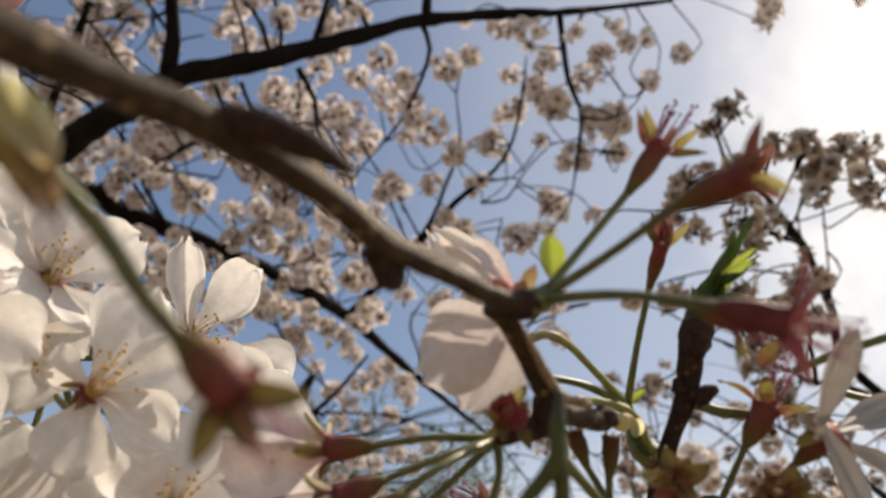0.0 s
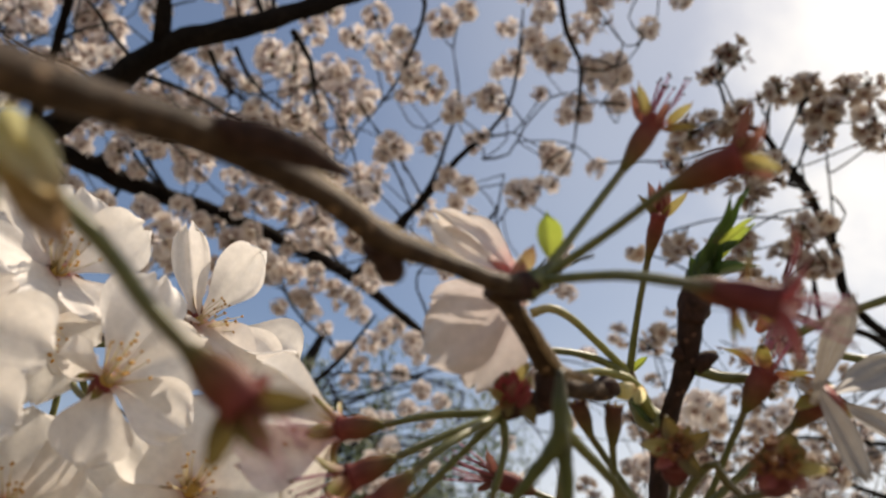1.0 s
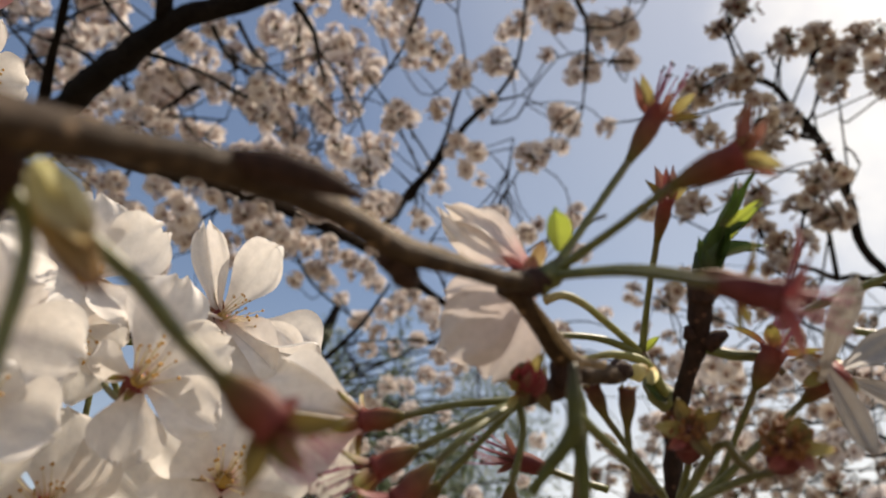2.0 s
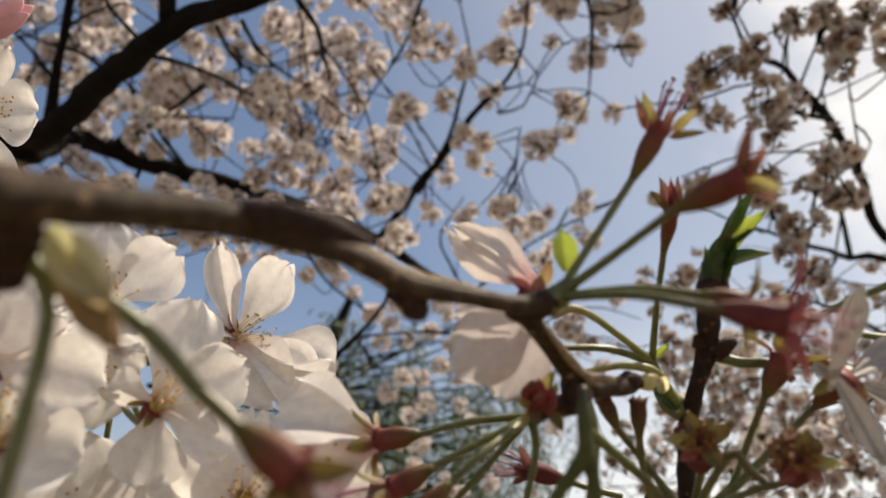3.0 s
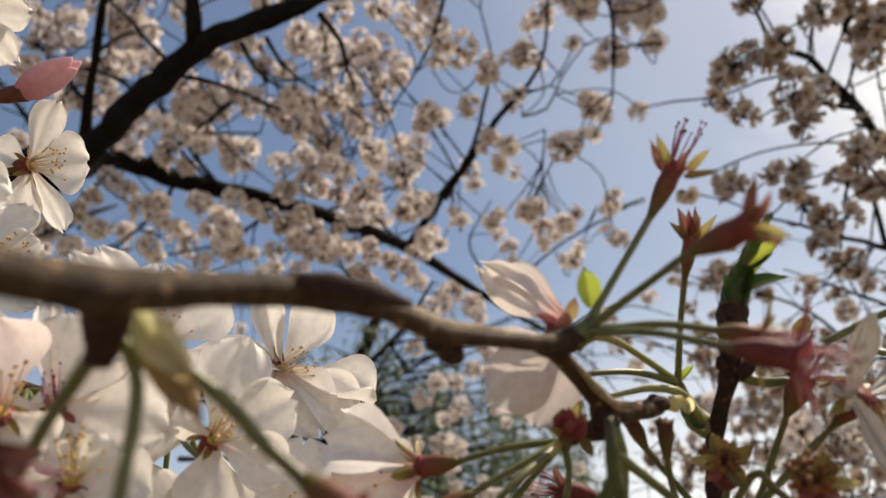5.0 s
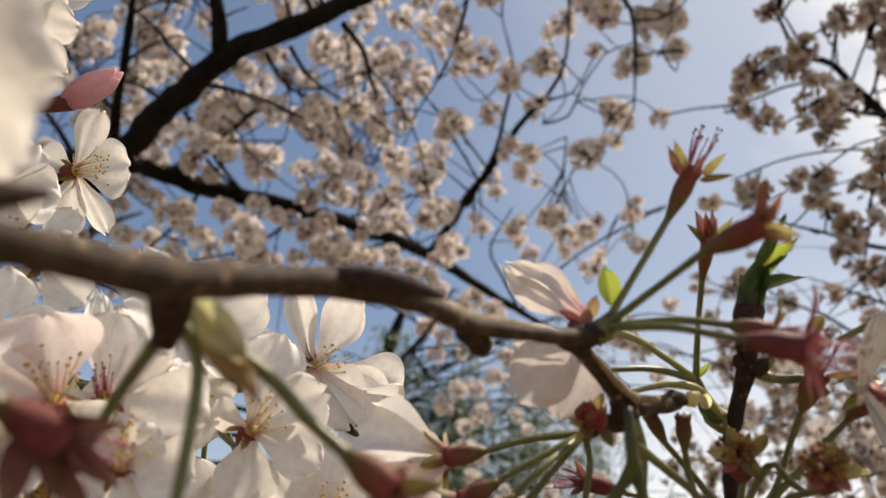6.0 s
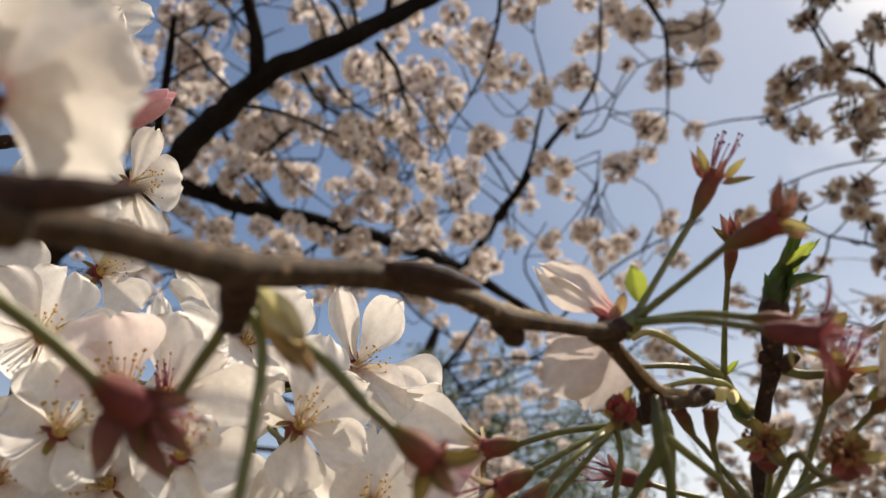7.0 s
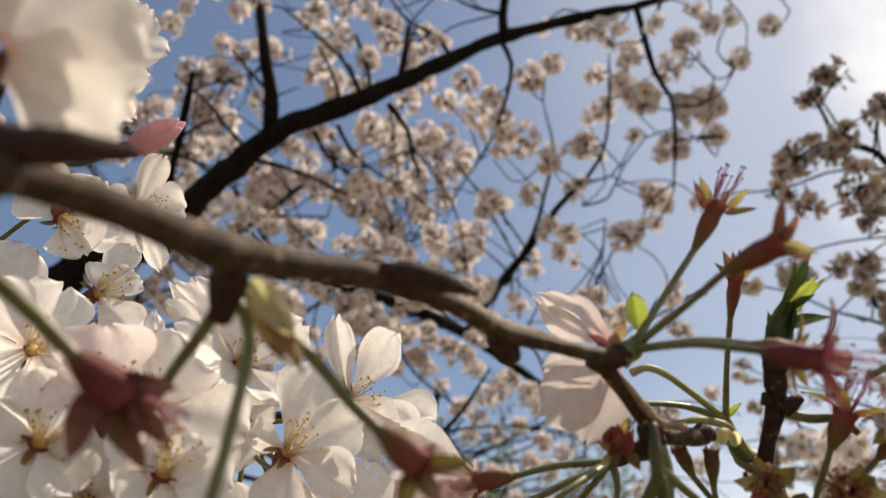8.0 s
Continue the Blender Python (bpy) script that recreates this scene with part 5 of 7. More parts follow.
# ---- willow behind ----
WILLOW = Vector((-3.1, 9.5, 0.0))
willow = thing("willow_tree", WILLOW, "tall willow with thin fresh green hanging shoots", "tree")
limb(willow, [WILLOW + Vector(q) for q in ((0, 0, -0.05), (0.0, 0, 1.0), (0.05, 0.1, 2.4), (0.5, 0.1, 4.6), (1.0, 0.2, 6.2))], [0.34, 0.26, 0.22, 0.15, 0.05], "trunk", 0.15, 14)
wr = random.Random(3)
lv, lf, la = [], [], []
for k in range(90):
    a = wr.uniform(0, 6.283)
    out = wr.uniform(0.5, 2.3)
    top = WILLOW + Vector((1.7 + math.cos(a) * out, math.sin(a) * out, wr.uniform(3.6, 6.3) - out * 0.35))
    drop = wr.uniform(1.0, 2.6)
    sway = Vector((wr.uniform(-0.4, 0.4), wr.uniform(-0.4, 0.4), 0))
    pts = [WILLOW + Vector((0.2 + 0.1 * top.z, 0.1, min(5.8, top.z - 0.4))), top, top + sway * 0.5 + Vector((0, 0, -drop * 0.5)), top + sway + Vector((0, 0, -drop))]
    limb(willow, pts, [0.02, 0.008, 0.004, 0.002], "hanging_shoot", 0.25, 5, 0)
    cs, _ = curve(pts[1:], [1, 1, 1], 0.05)
    for c in cs:
        for q in range(7):
            d = Vector((wr.uniform(-1, 1), wr.uniform(-1, 1), wr.uniform(-1.3, 0.4))).normalized()
            s = d.orthogonal().normalized()
            ln, w = wr.uniform(0.06, 0.12), 0.015
            p0 = c + Vector((wr.gauss(0, 0.10), wr.gauss(0, 0.10), wr.gauss(0, 0.05)))
            o = len(lv)
            lv += [p0, p0 + d * ln * 0.5 + s * w, p0 + d * ln, p0 + d * ln * 0.5 - s * w]
            lf.append((o, o + 1, o + 2, o + 3))
            la += [0, 0.5, 1, 0.5]
foliage = part("foliage", smooth_mesh("foliage", lv, lf, [FAR_LEAF], la), willow, None, "narrow fresh green leaves")
foliage["kind"] = "stuff"

# ---- the twig close to the eye ----
twig = thing("cherry_twig", (0.00740, 0.09134, 1.65458), "brown cherry twig with spent reddish calyxes and last petals", "twig", "cherry twigs")
tube("stem", [(-0.2, -0.005, 1.69), (-0.12, 0.0, 1.655), (-0.05076, 0.00751, 1.63339), (-0.04717, 0.01126, 1.63449), (-0.04391, 0.01785, 1.63671), (-0.04011, 0.02501, 1.63823), (-0.03738, 0.03182, 1.63990), (-0.03585, 0.03510, 1.64100), (-0.03000, 0.04372, 1.64477), (-0.02324, 0.05201, 1.64748), (-0.01624, 0.06120, 1.64886), (-0.01030, 0.06984, 1.64884), (-0.00343, 0.07763, 1.65049), (0.00232, 0.08498, 1.65241), (0.00671, 0.09066, 1.65456)],
     [0.0030, 0.0024, 0.0021, 0.0019, 0.0018, 0.00185, 0.0023, 0.0023, 0.0018, 0.0018, 0.0015, 0.0015, 0.0012, 0.0013, 0.0016], TWIG_BARK, twig, 0.0010, 24, 0.14, 300)
tube("bud", [(-0.02540, 0.05078, 1.64862), (-0.02117, 0.05018, 1.64731), (-0.01602, 0.05176, 1.64671), (-0.01193, 0.05516, 1.64665)], [0.0012, 0.0017, 0.0016, 0.0004], BUD_BARK, twig, 0.0008, 12, 0.2, 600, "dark closed bud lying along the twig")
tube("bud", [(-0.05042, 0.00756, 1.63533), (-0.04555, 0.00876, 1.63522), (-0.03979, 0.01079, 1.63601), (-0.03602, 0.01402, 1.63800)], [0.0012, 0.0019, 0.0016, 0.0004], BUD_BARK, twig, 0.0008, 12, 0.2, 600, "dark closed bud lying along the twig")
tube("bud", [(-0.01128, 0.07047, 1.64845), (-0.01050, 0.07322, 1.64821), (-0.00981, 0.07479, 1.64789), (-0.00926, 0.07619, 1.64779), (-0.00897, 0.07673, 1.64761)], [0.0017, 0.0015, 0.0019, 0.0014, 0.0004], BUD_BARK, twig, 0.0006, 12, 0.2, 600, "small dark bud")
tube("spur", [(-0.03670, 0.03389, 1.64070), (-0.03889, 0.03875, 1.63986), (-0.04107, 0.04237, 1.63718)], [0.0022, 0.0023, 0.0014], BUD_BARK, twig, 0.0008, 12, 0.25, 600, "dark scaly spur")
tube("spur", [(0.00424, 0.08924, 1.65400), (0.00692, 0.09065, 1.65465), (0.00933, 0.09146, 1.65616)], [0.0018, 0.0022, 0.0018], BUD_BARK, twig, 0.0006, 12, 0.25, 600, "dark scaly spur")
tube("side_stem", [(0.00267, 0.09094, 1.65443), (0.00560, 0.09418, 1.65322), (0.00911, 0.10146, 1.65097), (0.01291, 0.10881, 1.64865), (0.01613, 0.11354, 1.64896), (0.02105, 0.12065, 1.65151), (0.02426, 0.12482, 1.65285)],
     [0.0016, 0.0015, 0.0015, 0.0016, 0.0017, 0.0019, 0.0014], TWIG_BARK, twig, 0.001, 16, 0.15, 300)
# broken stub, its pale colour also carrying sunlight
tube("side_stem", [(0.01246, 0.10702, 1.64977), (0.01521, 0.10773, 1.64898), (0.01888, 0.10929, 1.64889)], [0.0010, 0.0008, 0.0007], LIT_PALE_BARK, twig, 0.0006, 12, 0.15, 400, "pale broken stub")
tube("spur", [(0.01248, 0.10845, 1.64925), (0.01236, 0.10904, 1.64603), (0.01300, 0.10992, 1.64453)], [0.0022, 0.0026, 0.0020], BUD_BARK, twig, 0.0006, 14, 0.3, 600, "dark scaly spur")
# pale bark along the top, its sunlit highlight modelled as a strip
tube("bark_strip", [(-0.02150, 0.05330, 1.64900), (-0.01644, 0.06060, 1.64990), (-0.01050, 0.06924, 1.64985), (-0.00363, 0.07703, 1.65130), (0.00010, 0.08170, 1.65230)], [0.0004, 0.0010, 0.0010, 0.0008, 0.0003], LIT_PALE_BARK, twig, 0.0006, 12, 0.25, 500, "pale bark strip, with the twig's sunlit edge in its colour")
# sunlit upper edge of the side stem, laid on as a pale strip
tube("bark_strip", [(0.00715, 0.09383, 1.65286), (0.00955, 0.09812, 1.65107), (0.01215, 0.10340, 1.64966), (0.01474, 0.10659, 1.64815)], [0.0003, 0.0007, 0.0008, 0.0006], LIT_PALE_BARK, twig, 0.0006, 12, 0.25, 500, "pale bark strip, with the twig's sunlit edge in its colour")
NODE = (0.00924, 0.09130, 1.65604)
tube("spur", [(0.00740, 0.09134, 1.65458), NODE, (0.01158, 0.09098, 1.65811)], [0.0022, 0.0020, 0.0012], PEDICEL, twig, 0.0006, 12, 0.2, 500, "green scaly foot of the flower stalks")
first = spent(twig, [NODE, (0.01488, 0.09133, 1.66440), (0.02280, 0.09145, 1.67619)], (0.02823, 0.08951, 1.68497), 10, 0.84, star=0)
sepal_to(first, (0.02543, 0.08741, 1.68257), (0.02301, 0.08378, 1.68674), 0.0015, PINK_SEPAL, 132)
sepal_to(first, (0.02619, 0.08682, 1.68321), (0.02473, 0.08386, 1.68787), 0.0019, YELLOW_SEPAL, 133)
sepal_to(first, (0.02918, 0.08700, 1.68187), (0.03320, 0.08514, 1.68484), 0.0017, YELLOW_SEPAL, 134)
sepal_to(first, (0.02870, 0.08757, 1.68119), (0.03412, 0.08541, 1.68035), 0.0013, OLIVE_SEPAL, 135)
sepal_to(first, (0.02788, 0.08715, 1.68212), (0.02939, 0.08490, 1.68488), 0.0015, PINK_SEPAL, 136)
second = spent(twig, [NODE, (0.01790, 0.08408, 1.65938), (0.02408, 0.07412, 1.65993)], (0.03130, 0.06770, 1.66013), 40, 0.95, star=0, stamens=False)
sepal_to(second, (0.03065, 0.06783, 1.66027), (0.03143, 0.06322, 1.66547), 0.0019, DUSKY_SEPAL, 106)
sepal_to(second, (0.03144, 0.06760, 1.66023), (0.03412, 0.06483, 1.66334), 0.0016, PINK_SEPAL, 107)
sepal_to(second, (0.03051, 0.06789, 1.66024), (0.03356, 0.06669, 1.66262), 0.0020, YELLOW_SEPAL, 108)
sepal_to(second, (0.03101, 0.06797, 1.65981), (0.03566, 0.06648, 1.65735), 0.0020, YELLOW_SEPAL, 109)
sepal_to(second, (0.03097, 0.06826, 1.65931), (0.03529, 0.06795, 1.65707), 0.0016, PINK_SEPAL, 110)
spent(twig, [NODE, (0.01818, 0.08155, 1.65147), (0.02618, 0.07307, 1.64542)], (0.03383, 0.07226, 1.64309), 0, 0.92, 66, sepal_size=1.3, skin=RED_CALYX)
spent(twig, [NODE, (0.02002, 0.08680, 1.65477), (0.02774, 0.08345, 1.65185)], (0.03330, 0.08291, 1.64967), 20, 0.9, 80, SEPALS)
leaf(twig, (0.01125, 0.09285, 1.66092), (0.01054, 0.09038, 1.66745), 0.0040, YOUNG_LEAF, (0.1, -1, 0.2), "leaflet", 0.3, 0.05, "small translucent yellow-green leaf")
# last flower behind the twig
late = blossom(twig, [(0.00884, 0.09315, 1.65571), (0.00832, 0.09453, 1.65728)], (0.00451, 0.09681, 1.65869), 0, 1.0, 92, 0, label="blossom with its last white petals", stamens=False, calyx=0.8, star=0)
petal_to(late, (0.00715, 0.10170, 1.66247), (-0.00760, 0.10525, 1.67521), 0.0083, (-0.25, -0.85, -0.05), 71, 0.12, 0.04, 0.10, mat=LATE_PETAL, belly=0.60, tip_length=0.42)
petal_to(late, (0.00772, 0.10410, 1.66438), (-0.00541, 0.10715, 1.67822), 0.0067, (0.15, -0.75, 0.30), 70, 0.20, -0.05, 0.10, mat=LATE_PETAL)
# lower petals, greyed in colour as if shaded by twig and upper petals
petal_to(late, (0.00687, 0.09878, 1.65739), (-0.00763, 0.10326, 1.64988), 0.0123, (0.10, -0.90, -0.36), 72, 0.05, 0.03, 0.07, mat=SHADED_PETAL, belly=0.55, tip_length=0.47)
petal_to(late, (0.00698, 0.10158, 1.65848), (0.00108, 0.10891, 1.64613), 0.0111, (0.05, -0.92, -0.30), 75, 0.05, 0.03, 0.06, mat=SHADED_PETAL, belly=0.55, tip_length=0.47)
petal_to(late, (0.00660, 0.10337, 1.65942), (-0.00720, 0.10797, 1.66073), 0.0071, (0.20, -0.90, -0.36), 79, 0.08, 0.03, 0.07, mat=SHADED_PETAL)
leaf(late, (0.00734, 0.09540, 1.65938), (0.00911, 0.09336, 1.66343), 0.0023, BRACT, (0.1, -1, 0.1), "bract", 0.4, 0.1, "yellow-brown bract", seed=14)
leaf(late, (0.00612, 0.09597, 1.65825), (0.00216, 0.09550, 1.66190), 0.0022, RED_SEPAL, (0.2, -1, 0.2), "sepal", 0.4, 0.1, seed=15)
leaf(late, (0.00634, 0.09505, 1.65783), (0.00729, 0.09450, 1.66132), 0.0023, PINK_SEPAL, (0.2, -1, 0.2), "sepal", 0.4, 0.1, seed=16)

# flower stalks of the lower spur
LOW = (0.00519, 0.11758, 1.64579)
tube("spur", [(0.01279, 0.11129, 1.64618), (0.00867, 0.11526, 1.64651), LOW], [0.0020, 0.0018, 0.0012], BUD_BARK, twig, 0.0008, 12, 0.3, 500)
side = blossom(twig, [LOW, (-0.00529, 0.11601, 1.64464), (-0.01384, 0.11616, 1.64277)], (-0.02126, 0.11790, 1.64240), 0, 1.0, 62, 15, label="white blossom facing down on a green stalk", calyx=0.95, sepal_angle=70)
petal_to(side, (-0.02162, 0.11757, 1.64294), (-0.04029, 0.11658, 1.64760), 0.0165, (-0.1, -0.9, 0.5), 74, 0.3, -0.08, 0.06)
petal_to(side, (-0.02153, 0.11714, 1.64164), (-0.03684, 0.11664, 1.63551), 0.0165, (-0.1, -1, 0.2), 75, 0.25, -0.05, 0.06, mat=BLUSH_PETAL)
petal_to(side, (-0.02168, 0.11930, 1.64184), (-0.02965, 0.12874, 1.63138), 0.0150, (-0.4, -0.8, 0.3), 76, 0.3, 0.05, 0.06)
petal_to(side, (-0.02173, 0.11948, 1.64360), (-0.03744, 0.12673, 1.65469), 0.0150, (-0.3, -0.5, -0.8), 77, 0.3, 0.05, 0.06)
petal_to(side, (-0.02195, 0.12086, 1.64312), (-0.03735, 0.13506, 1.64777), 0.0150, (0.6, -0.8, 0.1), 78, 0.3, 0.05, 0.06)
spent(twig, [LOW, (-0.00435, 0.11293, 1.63996), (-0.01107, 0.11197, 1.63628)], (-0.01791, 0.11197, 1.63289), 15, 0.95, 40, SEPALS)
spent(twig, [LOW, (-0.00233, 0.10750, 1.63773), (-0.00782, 0.10527, 1.63239)], (-0.01325, 0.10550, 1.62675), 15, 0.95, 40)
spent(twig, [LOW, (-0.00124, 0.12023, 1.63972), (-0.00814, 0.12201, 1.63304)], (-0.01347, 0.12428, 1.62788), 15, 0.95, 40)
spent(twig, [LOW, (0.00566, 0.11643, 1.63958), (0.00363, 0.11806, 1.63199)], (0.00265, 0.12162, 1.62526), 15, 0.95, 40)
scales = part("flower_bud", smooth_mesh("calyx", *tube_data([(0.00564, 0.10900, 1.64367), (0.00585, 0.10731, 1.64609), (0.00651, 0.10672, 1.64811)], [0.0010, 0.0024, 0.0014], 0.0005, 14, 0.25, 3.0, 600)[:2], [RED_CALYX]), twig, None, "crimson scaly bud with yellow-green bracts at the foot of the stalks")
leaf(scales, (0.00566, 0.10683, 1.64406), (0.00440, 0.10434, 1.64753), 0.0023, CRIMSON, (0.1, -0.87, -0.48), "bract", 0.5, 0.12, "", 0.4, 320, 0.08)
leaf(scales, (0.00626, 0.10645, 1.64346), (0.00647, 0.10334, 1.64787), 0.0025, CRIMSON, (0.1, -0.87, -0.48), "bract", 0.5, -0.12, "", 0.4, 321, 0.08)
leaf(scales, (0.00699, 0.10591, 1.64346), (0.00842, 0.10438, 1.64692), 0.0023, CRIMSON, (0.1, -0.87, -0.48), "bract", 0.5, 0.12, "", 0.4, 322, 0.08)
leaf(scales, (0.00716, 0.10703, 1.64308), (0.00895, 0.10406, 1.64500), 0.0017, RED_SEPAL, (0.1, -0.87, -0.48), "bract", 0.5, -0.12, "", 0.4, 323, 0.08)
leaf(scales, (0.00469, 0.10647, 1.64355), (0.00372, 0.10474, 1.64616), 0.0017, CRIMSON, (0.1, -0.87, -0.48), "bract", 0.5, 0.12, "", 0.4, 324, 0.08)
leaf(scales, (0.00566, 0.10579, 1.64407), (0.00657, 0.10388, 1.64603), 0.0019, PINK_SEPAL, (0.1, -0.87, -0.48), "bract", 0.5, -0.12, "", 0.4, 325, 0.08)
leaf(scales, (0.00637, 0.10609, 1.64668), (0.00919, 0.10367, 1.64915), 0.0019, YELLOW_SEPAL, (0.1, -0.87, -0.48), "bract", 0.5, 0.12, "", 0.4, 326, 0.08)
leaf(scales, (0.00500, 0.10635, 1.64397), (0.00250, 0.10430, 1.64479), 0.0015, YELLOW_SEPAL, (0.1, -0.87, -0.48), "bract", 0.5, -0.12, "", 0.4, 327, 0.08)
leaf(scales, (0.00464, 0.10610, 1.64299), (0.00260, 0.10615, 1.64079), 0.0015, YELLOW_SEPAL, (0.1, -0.87, -0.48), "bract", 0.5, 0.12, "", 0.4, 328, 0.08)
leaf(scales, (0.00784, 0.10667, 1.64437), (0.00914, 0.10348, 1.64699), 0.0012, YELLOW_SEPAL, (0.1, -0.87, -0.48), "bract", 0.5, -0.12, "", 0.4, 329, 0.08)
leaf(scales, (0.00557, 0.10658, 1.64306), (0.00535, 0.10614, 1.64064), 0.0015, OLIVE_SEPAL, (0.1, -0.87, -0.48), "bract", 0.5, 0.12, "", 0.4, 330, 0.08)
leaf(scales, (0.00806, 0.10597, 1.64304), (0.00979, 0.10534, 1.63976), 0.0021, OLIVE_SEPAL, (0.1, -0.87, -0.48), "bract", 0.5, -0.12, "", 0.4, 331, 0.08)
tube("stalk", [(0.01154, 0.08854, 1.64137), (0.01126, 0.08850, 1.63642), (0.01100, 0.09011, 1.63242), (0.00825, 0.09210, 1.62909), (0.00555, 0.09393, 1.62568)], [0.0006, 0.0010, 0.0013, 0.0009, 0.0007], GREEN_STALK, twig, 0.0006, 14, 0.3, 500, "thick green stalk that forks")
tube("stalk", [(0.01127, 0.08988, 1.63324), (0.01222, 0.09178, 1.62929), (0.01239, 0.09374, 1.62457)], [0.0011, 0.0009, 0.0008], GREEN_STALK, twig, 0.0006, 14, 0.3, 500)
tube("pedicel", [(0.01392, 0.10845, 1.64531), (0.01481, 0.11044, 1.63970), (0.01345, 0.11500, 1.62894)], [0.0010, 0.0009, 0.0008], PEDICEL, twig, 0.001, 12, 0.1, 500)
tube("pedicel", [(0.01345, 0.10840, 1.64110), (0.01702, 0.11135, 1.63844), (0.02258, 0.11624, 1.63466), (0.02644, 0.12079, 1.63120)], [0.0008, 0.0008, 0.0007, 0.0007], PEDICEL, twig, 0.001, 12, 0.1, 500)
fallen = spent(twig, [(0.02310, 0.14729, 1.63733), (0.01742, 0.14565, 1.63865), (0.01232, 0.14377, 1.64000)], (0.00442, 0.13970, 1.64162), 15, 0.95, star=0, skin=RED_CALYX, size=1.2)
sepal_to(fallen, (0.00474, 0.13872, 1.64141), (0.00334, 0.13676, 1.64599), 0.0018, PINK_SEPAL, 163)
sepal_to(fallen, (0.00437, 0.13880, 1.64101), (0.00056, 0.13844, 1.64289), 0.0013, DUSKY_SEPAL, 164)
sepal_to(fallen, (0.00431, 0.13892, 1.64037), (0.00110, 0.14024, 1.63877), 0.0014, DUSKY_SEPAL, 165)

# ---- upright shoot with the leaf bud ----
shoot = thing("cherry_shoot", (0.03477, 0.14219, 1.63542), "dark upright cherry shoot with an opening green leaf bud", "twig", "cherry twigs")
tube("stem", [(0.05, -0.02, 1.30), (0.03207, 0.15197, 1.60637), (0.03455, 0.14216, 1.63543), (0.03547, 0.13847, 1.64661), (0.03743, 0.13494, 1.65348), (0.03973, 0.12900, 1.66064), (0.04006, 0.12546, 1.66513), (0.04034, 0.12221, 1.66906)],
     [0.0040, 0.0024, 0.0018, 0.0017, 0.0016, 0.0019, 0.0024, 0.0020], SHOOT_BARK, shoot, 0.001, 16, 0.2, 350)
tube("spur", [(0.04130, 0.12848, 1.65979), (0.04275, 0.12701, 1.66067), (0.04477, 0.12671, 1.66160)], [0.0018, 0.0016, 0.0008], BUD_BARK, shoot, 0.0006, 10, 0.3, 600)
tube("spur", [(0.03813, 0.12735, 1.66129), (0.03745, 0.12554, 1.66239)], [0.0014, 0.0006], BUD_BARK, shoot, 0.0006, 10, 0.3, 600)
tube("bud_scale", [(0.04003, 0.12358, 1.66648), (0.04055, 0.12223, 1.66906), (0.04117, 0.12100, 1.67145), (0.04202, 0.11963, 1.67412)], [0.0023, 0.0030, 0.0028, 0.0016], BUD_BARK, shoot, 0.0006, 14, 0.25, 500, "dark brown bud scales")
tube("leaf_bud", [(0.04099, 0.12150, 1.67049), (0.04167, 0.11975, 1.67384), (0.04358, 0.11788, 1.67765), (0.04557, 0.11627, 1.68098)], [0.0025, 0.0027, 0.0018, 0.0004], LEAF, shoot, 0.0008, 14, 0.18, 450, "folded green leaves still in the bud")
leaf(shoot, (0.04152, 0.11818, 1.67249), (0.04944, 0.11209, 1.68730), 0.0030, LEAF, (-0.6, -1, 0), "leaf", 0.9, -0.05, seed=1)
leaf(shoot, (0.04294, 0.11873, 1.67386), (0.05145, 0.11490, 1.68249), 0.0040, YOUNG_LEAF, (-0.3, -1, 0.5), "leaf", 0.9, 0.1, "bright green folded leaf", seed=2)
leaf(shoot, (0.04259, 0.11830, 1.67248), (0.05170, 0.11645, 1.67547), 0.0046, LEAF, (0.1, -0.8, 0.9), "leaf", 0.7, -0.08, seed=3)
leaf(shoot, (0.04262, 0.11721, 1.67554), (0.04919, 0.11532, 1.67919), 0.0026, LEAF, (-0.2, -1, 0.4), "leaf", 0.8, 0.08, seed=18)
leaf(shoot, (0.04031, 0.11908, 1.67062), (0.03936, 0.11579, 1.67651), 0.0022, LEAF, (0, -1, 0), "leaf", 0.6, -0.1, seed=4)
leaf(shoot, (0.04144, 0.12017, 1.66986), (0.04543, 0.11424, 1.68048), 0.0042, LEAF, (-0.2, -1, 0.2), "leaf", 0.8, 0.05, seed=5)
leaf(shoot, (0.04141, 0.10861, 1.67408), (0.04562, 0.10008, 1.68093), 0.0015, LEAF, (0.4, -0.87, -0.3), "leaf", 0.9, 0.08, "", 0.4, 400, 0.06)
leaf(shoot, (0.04184, 0.10798, 1.67371), (0.04654, 0.10174, 1.67522), 0.0014, YOUNG_LEAF, (-0.4, -0.87, -0.3), "leaf", 0.9, -0.08, "", 0.4, 401, 0.06)
leaf(shoot, (0.04053, 0.10768, 1.67367), (0.04286, 0.10168, 1.67971), 0.0014, LEAF, (0.4, -0.87, -0.3), "leaf", 0.9, 0.08, "", 0.4, 402, 0.06)
S1 = (0.03654, 0.13755, 1.65061)
tube("spur", [S1, (0.03323, 0.13770, 1.65392), (0.03161, 0.13756, 1.65809), (0.03038, 0.13549, 1.66168)], [0.0020, 0.0024, 0.0016, 0.0010], PEDICEL, shoot, 0.0008, 12, 0.25, 500, "green bud scales at the foot of the stalks")
tube("bud", [(0.02603, 0.12789, 1.65382), (0.02758, 0.12775, 1.65437), (0.02934, 0.12845, 1.65551)], [0.0008, 0.0017, 0.0009], PALE_BRACT, shoot, 0.0004, 12, 0.15, 600, "pale rounded bud")
